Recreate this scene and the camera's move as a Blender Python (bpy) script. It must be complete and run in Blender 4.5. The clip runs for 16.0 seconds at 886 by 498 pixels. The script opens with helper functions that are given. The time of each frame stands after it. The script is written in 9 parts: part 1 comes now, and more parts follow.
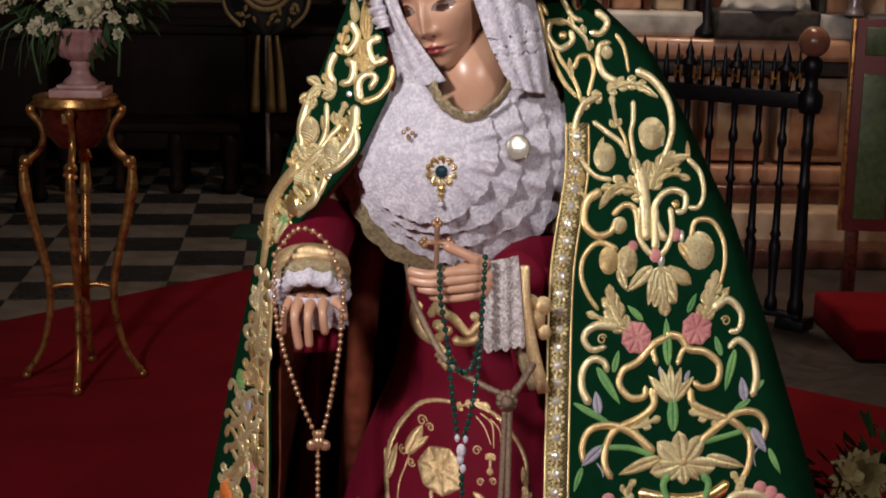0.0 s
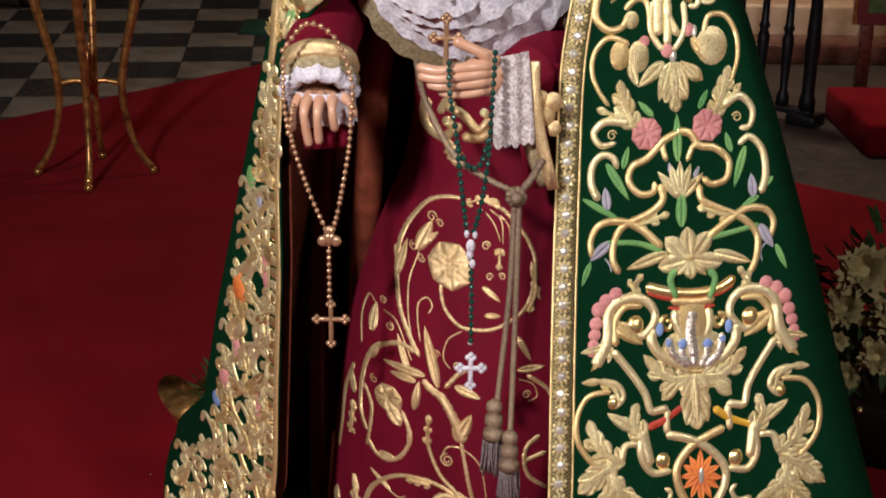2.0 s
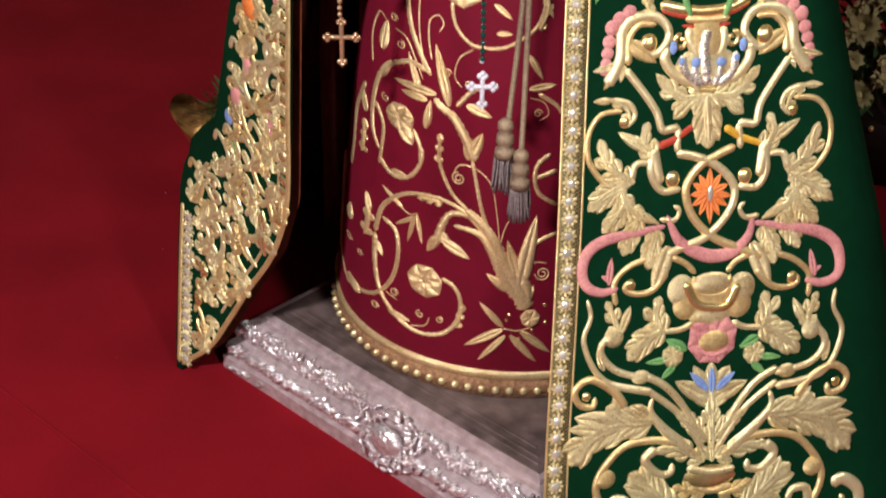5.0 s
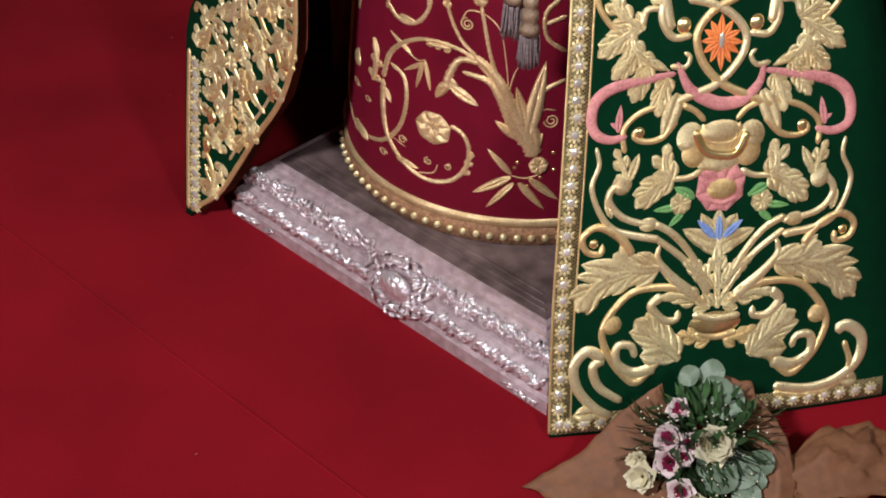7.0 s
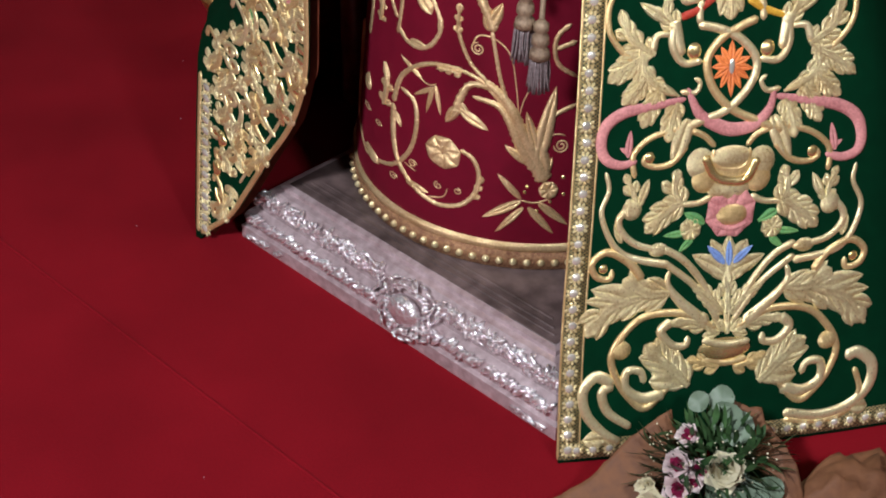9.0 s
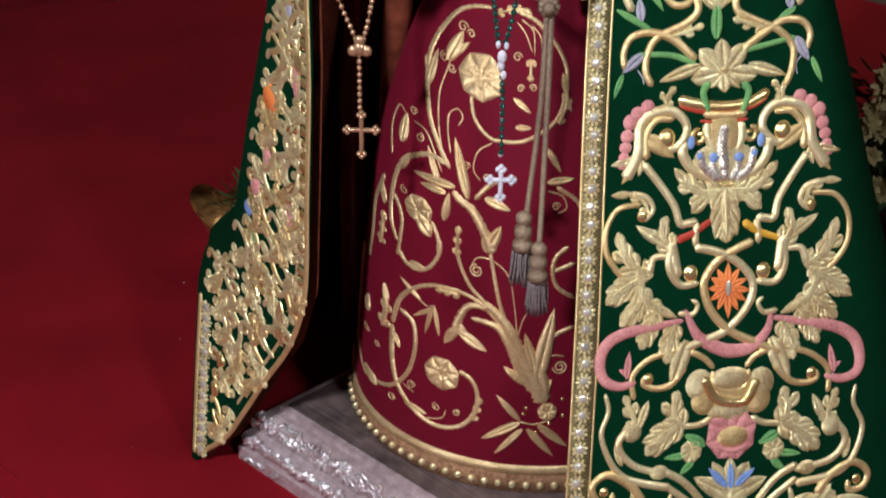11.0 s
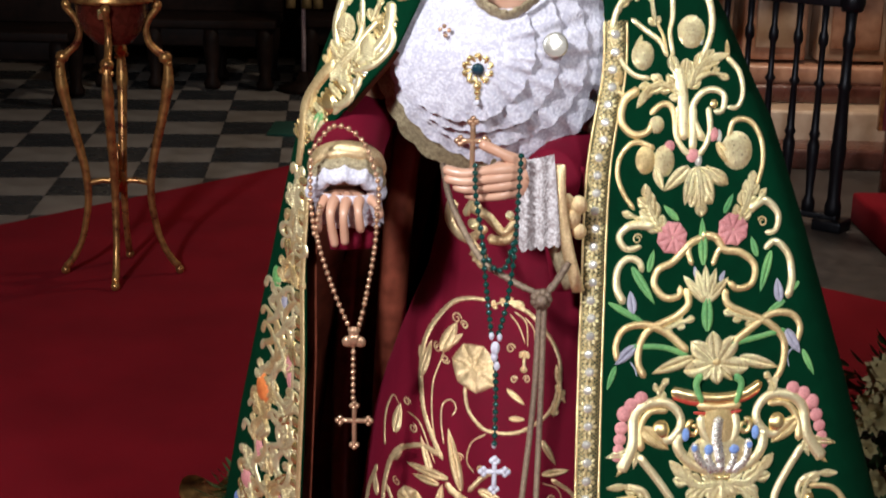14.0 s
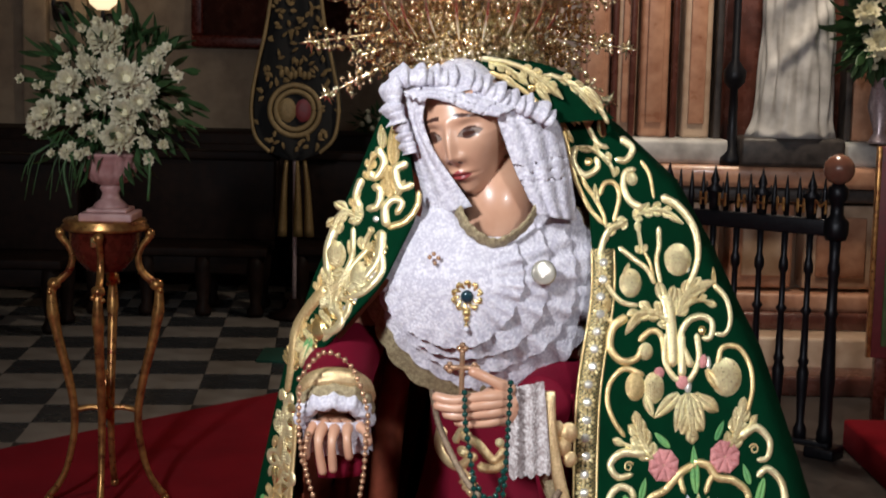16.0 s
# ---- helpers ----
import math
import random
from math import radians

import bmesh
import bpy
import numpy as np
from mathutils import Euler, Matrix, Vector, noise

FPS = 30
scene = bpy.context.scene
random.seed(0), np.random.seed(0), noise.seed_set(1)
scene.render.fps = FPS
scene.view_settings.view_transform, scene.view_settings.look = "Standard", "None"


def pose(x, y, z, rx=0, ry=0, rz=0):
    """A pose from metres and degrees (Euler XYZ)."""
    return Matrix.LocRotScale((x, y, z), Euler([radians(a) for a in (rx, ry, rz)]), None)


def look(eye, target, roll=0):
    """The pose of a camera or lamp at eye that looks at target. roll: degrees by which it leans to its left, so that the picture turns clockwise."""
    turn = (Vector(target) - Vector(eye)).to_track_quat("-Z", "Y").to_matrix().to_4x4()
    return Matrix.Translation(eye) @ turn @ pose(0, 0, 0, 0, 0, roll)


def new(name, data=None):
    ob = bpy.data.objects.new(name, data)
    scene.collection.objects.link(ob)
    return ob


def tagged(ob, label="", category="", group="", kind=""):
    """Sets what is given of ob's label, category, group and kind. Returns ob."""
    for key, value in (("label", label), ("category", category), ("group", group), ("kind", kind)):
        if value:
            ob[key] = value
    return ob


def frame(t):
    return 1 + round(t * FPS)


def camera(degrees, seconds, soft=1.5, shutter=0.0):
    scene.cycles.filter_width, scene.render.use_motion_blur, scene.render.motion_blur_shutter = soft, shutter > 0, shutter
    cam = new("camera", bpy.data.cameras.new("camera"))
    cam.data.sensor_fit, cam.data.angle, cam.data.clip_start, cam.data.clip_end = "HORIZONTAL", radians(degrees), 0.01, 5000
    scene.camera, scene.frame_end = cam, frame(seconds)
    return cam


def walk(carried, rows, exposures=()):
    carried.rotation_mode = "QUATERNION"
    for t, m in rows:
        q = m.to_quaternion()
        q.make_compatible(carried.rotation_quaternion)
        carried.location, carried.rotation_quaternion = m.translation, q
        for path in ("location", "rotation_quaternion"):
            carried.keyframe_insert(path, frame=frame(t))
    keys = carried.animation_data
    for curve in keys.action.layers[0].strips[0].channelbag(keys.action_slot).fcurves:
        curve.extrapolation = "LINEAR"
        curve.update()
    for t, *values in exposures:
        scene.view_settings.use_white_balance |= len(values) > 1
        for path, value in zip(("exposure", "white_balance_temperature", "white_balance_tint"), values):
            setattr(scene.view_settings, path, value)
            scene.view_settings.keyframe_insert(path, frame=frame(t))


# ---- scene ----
cam = camera(34.0, 16.0, soft=1.8, shutter=0.4)
EYE = 1.70  # height of the tripod head
# seconds, yaw to the left, pitch up, roll
ROWS = [
    (0.0, -1.36, -12.16, 1.14),
    (0.5, -1.28, -14.00, 1.06),
    (1.0, -1.25, -16.89, 0.99),
    (1.5, -1.19, -18.63, 1.03),
    (2.0, -1.12, -20.20, 1.01),
    (2.5, -1.06, -21.74, 1.02),
    (3.0, -1.02, -23.95, 1.01),
    (3.5, -0.99, -25.95, 0.91),
    (4.0, -0.92, -27.82, 0.94),
    (4.5, -0.86, -29.18, 0.97),
    (5.0, -0.82, -31.29, 0.91),
    (7.5, -0.34, -37.63, 0.85),
    (8.0, -0.14, -37.56, 0.80),
    (10.5, 0.01, -30.54, 0.97),
    (11.0, 0.05, -27.66, 0.96),
    (11.5, 0.07, -25.95, 1.03),
    (12.0, 0.08, -24.05, 1.09),
    (12.5, 0.08, -22.23, 1.08),
    (13.0, 0.07, -20.24, 1.16),
    (13.5, 0.05, -18.26, 1.17),
    (14.0, 0.00, -16.20, 1.22),
    (14.5, -0.06, -13.86, 1.21),
    (15.0, -0.12, -11.48, 1.25),
    (15.5, -0.17, -9.34, 1.28),
    (16.0, -0.23, -7.25, 1.28),
]
# the clip's camera opens up as it tilts down, and its white balance drifts cooler
EXPOSURES = [(0.0, -0.80, 6500, 16), (0.5, -0.68, 6500, 16), (1.5, -0.42, 6500, 15), (3.5, 0.08, 6500, 14), (5.0, 0.14, 6450, 13), (7.5, 0.0, 6000, 13),
             (8.0, 0.0, 5900, 12), (11.0, -0.18, 5800, 9), (12.5, -0.22, 5800, 9), (14.5, 0.0, 5800, 8), (16.0, -0.32, 5900, 8)]
walk(cam, [(t, pose(0, 0, EYE, 0, 0, yaw) @ pose(0, 0, 0, 90 + pitch) @ pose(0, 0, 0, 0, 0, roll)) for t, yaw, pitch, roll in ROWS], EXPOSURES)

# ---- light: a dim church, two warm spotlights out of view in front of the statue, added fills for altar and nave ----
world = bpy.data.worlds.new("church")
scene.world = world
world.use_nodes = True
world.node_tree.nodes["Background"].inputs[0].default_value = (1.0, 0.82, 0.66, 1)
world.node_tree.nodes["Background"].inputs[1].default_value = 0.008


def lamp(name, eye, target, power, size, colour):
    data = bpy.data.lights.new(name, "AREA")
    data.energy, data.size, data.color = power, size, colour
    ob = new(name, data)
    ob.matrix_world = look(eye, target)
    return ob


lamp("spotlight_left", (-1.5, -0.3, 3.0), (0.1, 2.3, 0.9), 165, 0.30, (1.0, 0.95, 0.91))
lamp("spotlight_right", (1.3, -0.5, 2.7), (0.2, 2.2, 0.9), 50, 0.30, (1.0, 0.95, 0.91))
# fill lights without a visible source: one warms the altar, one lifts the nave wall
lamp("altar_fill", (1.6, 6.9, 4.2), (2.4, 8.4, 1.2), 105, 0.4, (1.0, 0.80, 0.58))
lamp("nave_fill", (-1.6, 8.6, 5.2), (-1.6, 12.2, 2.9), 4.6, 0.5, (1.0, 0.84, 0.66))

# ---- materials ----
def material(name, colour, rough=0.6, metal=0.0, vary=0.15, grain=40.0, bump=0.15, bump_scale=200.0, second=None,
             sheen=0.0, sheen_tint=(1, 1, 1), blotch=4.0, coat=0.0, island=0.0, spec=0.5, dist=0.002):
    """A principled surface: colour varied at two scales, roughness that follows it, and fine relief."""
    m = bpy.data.materials.new(name)
    m.use_nodes = True
    n, l = m.node_tree.nodes, m.node_tree.links
    b = n["Principled BSDF"]
    co = n.new("ShaderNodeTexCoord")
    big, small = n.new("ShaderNodeTexNoise"), n.new("ShaderNodeTexNoise")
    big.inputs["Scale"].default_value, small.inputs["Scale"].default_value = blotch, grain
    big.inputs["Detail"].default_value, small.inputs["Detail"].default_value = 4, 5
    mixed = n.new("ShaderNodeMath")
    mixed.operation = "ADD"
    for tex, slot in ((big, 0), (small, 1)):
        l.new(co.outputs["Object"], tex.inputs["Vector"])
        l.new(tex.outputs["Fac"], mixed.inputs[slot])
    ramp = n.new("ShaderNodeMapRange")
    ramp.inputs["From Min"].default_value, ramp.inputs["From Max"].default_value = 0.7, 1.3
    l.new(mixed.outputs[0], ramp.inputs["Value"])
    mix = n.new("ShaderNodeMix")
    mix.data_type = "RGBA"
    other = second or tuple(c * (1 - 2.2 * vary) for c in colour)
    lift = tuple(min(1, c * (1 + vary)) for c in colour)
    mix.inputs["A"].default_value, mix.inputs["B"].default_value = (*other, 1), (*lift, 1)
    l.new(ramp.outputs["Result"], mix.inputs["Factor"])
    out = mix.outputs["Result"]
    if island:
        info, hsv, span = n.new("ShaderNodeNewGeometry"), n.new("ShaderNodeHueSaturation"), n.new("ShaderNodeMapRange")
        span.inputs["To Min"].default_value, span.inputs["To Max"].default_value = 1 - island, 1 + island
        l.new(info.outputs["Random Per Island"], span.inputs["Value"])
        l.new(span.outputs["Result"], hsv.inputs["Value"])
        l.new(out, hsv.inputs["Color"])
        out = hsv.outputs["Color"]
    l.new(out, b.inputs["Base Color"])
    rr = n.new("ShaderNodeMapRange")
    rr.inputs["To Min"].default_value, rr.inputs["To Max"].default_value = max(0.03, rough - 0.12), min(1, rough + 0.08)
    l.new(small.outputs["Fac"], rr.inputs["Value"])
    l.new(rr.outputs["Result"], b.inputs["Roughness"])
    b.inputs["Metallic"].default_value = metal
    b.inputs["Specular IOR Level"].default_value = spec
    b.inputs["Coat Weight"].default_value = coat
    b.inputs["Sheen Weight"].default_value = sheen
    b.inputs["Sheen Roughness"].default_value = 0.4
    b.inputs["Sheen Tint"].default_value = (*sheen_tint, 1)
    fine = n.new("ShaderNodeTexNoise")
    fine.inputs["Scale"].default_value, fine.inputs["Detail"].default_value = bump_scale, 3
    l.new(co.outputs["Object"], fine.inputs["Vector"])
    bm_ = n.new("ShaderNodeBump")
    bm_.inputs["Strength"].default_value, bm_.inputs["Distance"].default_value = bump, dist
    l.new(fine.outputs["Fac"], bm_.inputs["Height"])
    l.new(bm_.outputs["Normal"], b.inputs["Normal"])
    return m


def thread(name, colour, dark, metal=0.62, rough=0.36, stitch=1100.0, strength=0.5, weave=True):
    """Metal thread: rows of couched stitches, crossed where it is worked as basket weave, with bright strands and dull ones."""
    m = material(name, colour, rough, metal, second=dark, grain=260, blotch=22, bump=0.25, bump_scale=900, dist=0.001)
    n, l = m.node_tree.nodes, m.node_tree.links
    b = n["Principled BSDF"]
    co = n.new("ShaderNodeTexCoord")
    normal = b.inputs["Normal"].links[0].from_socket
    for direction, scale, s in (("DIAGONAL", stitch / 6.28, strength), ("X", 0.8 * stitch / 6.28, 0.6 * strength)) if weave else (("DIAGONAL", stitch / 6.28, strength),):
        wave, bp = n.new("ShaderNodeTexWave"), n.new("ShaderNodeBump")
        wave.bands_direction = direction
        wave.inputs["Scale"].default_value, wave.inputs["Distortion"].default_value = scale, 2.5
        wave.inputs["Detail Scale"].default_value = 0.6
        bp.inputs["Strength"].default_value, bp.inputs["Distance"].default_value = s, 0.0014
        l.new(co.outputs["Object"], wave.inputs["Vector"])
        l.new(wave.outputs["Fac"], bp.inputs["Height"])
        l.new(normal, bp.inputs["Normal"])
        normal = bp.outputs["Normal"]
    l.new(normal, b.inputs["Normal"])
    return m


def lace_cloth(name, colour, hole, scale=150.0, depth=0.004):
    """Needle lace: a mesh of small flowers and holes, darker where one looks through it."""
    m = material(name, colour, 0.85, second=tuple(0.86 * c for c in colour), grain=200, blotch=40, bump=0.3, bump_scale=400, spec=0.12)
    n, l = m.node_tree.nodes, m.node_tree.links
    b = n["Principled BSDF"]
    co, cell, big = n.new("ShaderNodeTexCoord"), n.new("ShaderNodeTexVoronoi"), n.new("ShaderNodeTexNoise")
    cell.feature = "SMOOTH_F1"
    cell.inputs["Scale"].default_value, big.inputs["Scale"].default_value = scale, scale * 0.28
    add, rng, mix, bp = n.new("ShaderNodeMath"), n.new("ShaderNodeMapRange"), n.new("ShaderNodeMix"), n.new("ShaderNodeBump")
    add.operation, mix.data_type = "ADD", "RGBA"
    rng.inputs["From Min"].default_value, rng.inputs["From Max"].default_value = 0.72, 1.12
    for tex, slot in ((cell, 0), (big, 1)):
        l.new(co.outputs["Object"], tex.inputs["Vector"])
    l.new(cell.outputs["Distance"], add.inputs[0])
    l.new(big.outputs["Fac"], add.inputs[1])
    l.new(add.outputs[0], rng.inputs["Value"])
    l.new(rng.outputs["Result"], mix.inputs["Factor"])
    l.new(b.inputs["Base Color"].links[0].from_socket, mix.inputs["A"])
    mix.inputs["B"].default_value = (*hole, 1)
    l.new(mix.outputs["Result"], b.inputs["Base Color"])
    bp.invert = True
    bp.inputs["Strength"].default_value, bp.inputs["Distance"].default_value = 0.5, depth
    l.new(cell.outputs["Distance"], bp.inputs["Height"])
    l.new(b.inputs["Normal"].links[0].from_socket, bp.inputs["Normal"])
    l.new(bp.outputs["Normal"], b.inputs["Normal"])
    return m


def net(name, colour, ground, scale=85.0):
    """Gold net over dark cloth: two crossing sets of fine threads."""
    m = material(name, ground, 0.6, bump=0.2)
    n, l = m.node_tree.nodes, m.node_tree.links
    b = n["Principled BSDF"]
    co, top, cut, mix = n.new("ShaderNodeTexCoord"), n.new("ShaderNodeMath"), n.new("ShaderNodeMapRange"), n.new("ShaderNodeMix")
    top.operation, mix.data_type = "MAXIMUM", "RGBA"
    for slot, turn in ((0, (0, 0, 0)), (1, (0, math.pi / 2, 0))):
        mp, wave = n.new("ShaderNodeMapping"), n.new("ShaderNodeTexWave")
        mp.inputs["Rotation"].default_value = turn
        wave.bands_direction = "DIAGONAL"
        wave.inputs["Scale"].default_value, wave.inputs["Distortion"].default_value = scale, 1.5
        l.new(co.outputs["Object"], mp.inputs["Vector"])
        l.new(mp.outputs["Vector"], wave.inputs["Vector"])
        l.new(wave.outputs["Fac"], top.inputs[slot])
    cut.inputs["From Min"].default_value, cut.inputs["From Max"].default_value = 0.60, 0.88
    l.new(top.outputs[0], cut.inputs["Value"])
    l.new(cut.outputs["Result"], mix.inputs["Factor"])
    mix.inputs["A"].default_value, mix.inputs["B"].default_value = (*ground, 1), (*colour, 1)
    l.new(mix.outputs["Result"], b.inputs["Base Color"])
    l.new(cut.outputs["Result"], b.inputs["Metallic"])
    b.inputs["Roughness"].default_value = 0.4
    bp = n.new("ShaderNodeBump")
    bp.inputs["Strength"].default_value, bp.inputs["Distance"].default_value = 0.8, 0.002
    l.new(cut.outputs["Result"], bp.inputs["Height"])
    l.new(bp.outputs["Normal"], b.inputs["Normal"])
    return m


GREEN = material("green_velvet", (0.0015, 0.024, 0.009), 0.95, sheen=0.006, sheen_tint=(0.1, 0.75, 0.35), vary=0.10, bump=0.2, bump_scale=900, spec=0.04)
WINE = material("burgundy_velvet", (0.13, 0.002, 0.014), 0.8, sheen=0.12, sheen_tint=(1.0, 0.05, 0.2), vary=0.07, bump=0.2, bump_scale=900, spec=0.15)
LINING = material("brown_satin_lining", (0.17, 0.042, 0.022), 0.36, vary=0.25, bump=0.1, bump_scale=60)
GOLD = thread("gold_thread", (0.88, 0.69, 0.34), (0.60, 0.43, 0.17), metal=0.66, rough=0.36, stitch=820.0, strength=0.65)
PALE = thread("pale_gold_thread", (0.94, 0.81, 0.48), (0.66, 0.50, 0.23), metal=0.66, rough=0.33, stitch=820.0, strength=0.65)
CORDGOLD = thread("gold_cord", (0.90, 0.69, 0.34), (0.72, 0.51, 0.22), metal=0.70, rough=0.34, strength=0.25, weave=False)
CORDPALE = thread("pale_gold_cord", (0.95, 0.80, 0.48), (0.80, 0.62, 0.31), metal=0.68, rough=0.33, strength=0.25, weave=False)
SILVERTHREAD = thread("silver_thread", (0.86, 0.82, 0.74), (0.55, 0.48, 0.38), metal=0.80, rough=0.30, strength=0.3, weave=False)
PLATE = material("polished_gold_plate", (0.95, 0.74, 0.38), 0.24, 0.85, second=(0.75, 0.48, 0.15), bump=0.3, bump_scale=300)
DRESSGOLD = thread("old_gold_thread", (0.88, 0.68, 0.38), (0.62, 0.43, 0.20), metal=0.64, rough=0.36, strength=0.4)
LACEGOLD = net("gold_lace", (0.50, 0.38, 0.17), (0.006, 0.028, 0.012))
SILK_PINK = thread("pink_silk", (0.66, 0.29, 0.27), (0.42, 0.15, 0.15), metal=0.0, rough=0.45, weave=False)
SILK_GREEN = thread("green_silk", (0.20, 0.40, 0.12), (0.07, 0.24, 0.08), metal=0.0, rough=0.45, weave=False)
SILK_BLUE = thread("blue_silk", (0.22, 0.36, 0.66), (0.14, 0.20, 0.45), metal=0.0, rough=0.45, weave=False)
SILK_GREY = thread("lilac_grey_silk", (0.42, 0.40, 0.46), (0.25, 0.24, 0.30), metal=0.0, rough=0.45, weave=False)
SILK_ORANGE = thread("orange_silk", (0.80, 0.25, 0.06), (0.52, 0.11, 0.03), metal=0.0, rough=0.45, weave=False)
SILK_RED = thread("red_silk", (0.50, 0.06, 0.03), (0.32, 0.03, 0.02), metal=0.1, rough=0.45, weave=False)
SILK_YELLOW = thread("yellow_silk", (0.85, 0.52, 0.05), (0.65, 0.33, 0.04), metal=0.3, rough=0.4, weave=False)
CRYSTAL = material("crystal", (0.86, 0.82, 0.70), 0.16, 0.6, bump=0.6, bump_scale=150)
LACE = lace_cloth("white_lace", (0.70, 0.68, 0.73), (0.52, 0.50, 0.57), 230.0, 0.0022)
CROCHET = lace_cloth("crocheted_lace", (0.64, 0.60, 0.59), (0.36, 0.31, 0.30), 260.0)
SKIN = material("painted_wood_skin", (0.56, 0.34, 0.225), 0.34, second=(0.51, 0.27, 0.17), coat=0.2, bump=0.03, bump_scale=30, grain=20)
EYEWHITE = material("painted_eye_white", (0.30, 0.23, 0.19), 0.2, coat=0.6, bump=0.02)
LIPS = material("painted_lips", (0.36, 0.06, 0.06), 0.3, coat=0.4, bump=0.03)
BROWN = material("painted_brown", (0.07, 0.028, 0.018), 0.35, coat=0.3, bump=0.05)
SILVER = material("embossed_silver", (0.95, 0.88, 0.89), 0.20, 0.75, second=(0.70, 0.58, 0.60), grain=90, blotch=25, bump=0.9, bump_scale=120, dist=0.006)
SILVERFLAT = material("worn_silver_moulding", (0.64, 0.53, 0.55), 0.34, 0.45, second=(0.38, 0.28, 0.29), grain=60, bump=0.25, bump_scale=90)
PEDTOP = material("dull_metal_top", (0.16, 0.115, 0.11), 0.42, 0.25, vary=0.3, grain=30, bump=0.12, bump_scale=90)
CARPET = material("red_carpet", (0.205, 0.004, 0.010), 0.95, second=(0.14, 0.002, 0.006), grain=300, blotch=3, bump=0.6, bump_scale=700, sheen=0.06, sheen_tint=(1, 0.2, 0.25), spec=0.1)
GILT = material("gilded_wood", (0.72, 0.42, 0.13), 0.32, 0.75, second=(0.22, 0.06, 0.03), grain=35, blotch=14, bump=0.3, bump_scale=90)
MAHOGANY = material("red_lacquered_wood", (0.13, 0.022, 0.012), 0.3, second=(0.05, 0.01, 0.006), bump=0.1)
PINKSTONE = material("pink_alabaster", (0.56, 0.36, 0.34), 0.45, second=(0.40, 0.20, 0.19), grain=25, bump=0.3, bump_scale=60)
PETAL = material("white_petals", (0.66, 0.63, 0.47), 0.6, second=(0.50, 0.45, 0.27), island=0.12, grain=60, bump=0.2)
PETAL_PINK = material("pink_white_petals", (0.74, 0.68, 0.64), 0.6, second=(0.60, 0.44, 0.45), grain=25, blotch=18, island=0.1)
MAGENTA = material("magenta_petals", (0.26, 0.012, 0.07), 0.55, second=(0.14, 0.006, 0.035), grain=60, island=0.2)
LEAF = material("foliage", (0.05, 0.11, 0.035), 0.5, second=(0.02, 0.05, 0.018), island=0.35, grain=40, bump=0.2, bump_scale=100)
EUCA = material("eucalyptus_leaves", (0.155, 0.215, 0.145), 0.55, second=(0.09, 0.135, 0.085), island=0.2, grain=30, bump=0.15)
PAPER = material("brown_wrapping_paper", (0.165, 0.070, 0.028), 0.75, second=(0.11, 0.043, 0.017), grain=60, blotch=8, bump=0.25, bump_scale=70)
IRON = material("black_wrought_iron", (0.012, 0.012, 0.016), 0.42, 0.5, bump=0.3, bump_scale=80)
BALL = material("red_jasper_ball", (0.28, 0.13, 0.085), 0.25, second=(0.18, 0.07, 0.045), coat=0.5, grain=12)
MARBLE = material("salmon_marble", (0.52, 0.29, 0.18), 0.32, second=(0.34, 0.15, 0.085), grain=14, blotch=5, bump=0.08, coat=0.2)
PALEMARBLE = material("cream_marble", (0.54, 0.40, 0.28), 0.34, second=(0.40, 0.25, 0.16), grain=12, blotch=4, bump=0.08)
REDMARBLE = material("dark_red_marble", (0.13, 0.045, 0.03), 0.28, second=(0.06, 0.02, 0.014), grain=14, blotch=6, coat=0.3)
DARKSTONE = material("dark_stone", (0.055, 0.045, 0.04), 0.5, vary=0.3, grain=25, bump=0.2)
WHITEMARBLE = material("white_marble", (0.55, 0.53, 0.50), 0.5, second=(0.30, 0.28, 0.26), grain=9, blotch=7, bump=0.25, bump_scale=40)
PLASTER = material("warm_plaster", (0.34, 0.26, 0.18), 0.85, second=(0.22, 0.16, 0.11), grain=8, blotch=1.2, bump=0.3)
TILE_PALE = material("pale_floor_marble", (0.25, 0.225, 0.20), 0.35, second=(0.17, 0.145, 0.125), grain=9, blotch=3, bump=0.1)
TILE_DARK = material("dark_floor_marble", (0.025, 0.027, 0.03), 0.3, second=(0.05, 0.05, 0.052), grain=9, blotch=3, bump=0.1)
WOOD = material("dark_walnut", (0.014, 0.007, 0.005), 0.6, vary=0.3, grain=18, bump=0.15, spec=0.12)
BANNER = material("black_velvet", (0.008, 0.008, 0.008), 0.9, sheen=0.1, bump=0.2, bump_scale=600)
BEAD_GREEN = material("dark_green_glass_beads", (0.006, 0.045, 0.035), 0.12, coat=0.6, bump=0.1)
BEAD_WOOD = material("rose_gold_beads", (0.56, 0.34, 0.20), 0.28, 0.6, bump=0.2)
CORDGREY = material("dull_gold_cord", (0.30, 0.22, 0.14), 0.5, 0.3, second=(0.15, 0.10, 0.07), grain=200, bump=0.8, bump_scale=500)
FRINGE = material("silver_grey_fringe", (0.32, 0.28, 0.28), 0.45, 0.4, second=(0.14, 0.11, 0.11), grain=200, bump=0.6, bump_scale=400)
REDPAINT = material("red_painted_frame", (0.16, 0.015, 0.018), 0.5, bump=0.1)
GREENTILE = material("green_marbled_panel", (0.10, 0.14, 0.05), 0.45, second=(0.045, 0.07, 0.02), grain=30, blotch=12)
GREENRUG = material("green_felt", (0.008, 0.06, 0.04), 0.95, bump=0.3)
EMERALD = material("dark_gem", (0.01, 0.035, 0.05), 0.04, coat=1.0, bump=0.0)
CREAM = material("cream_petals", (0.42, 0.36, 0.17), 0.7, second=(0.28, 0.22, 0.09), island=0.15, grain=60, bump=0.2)
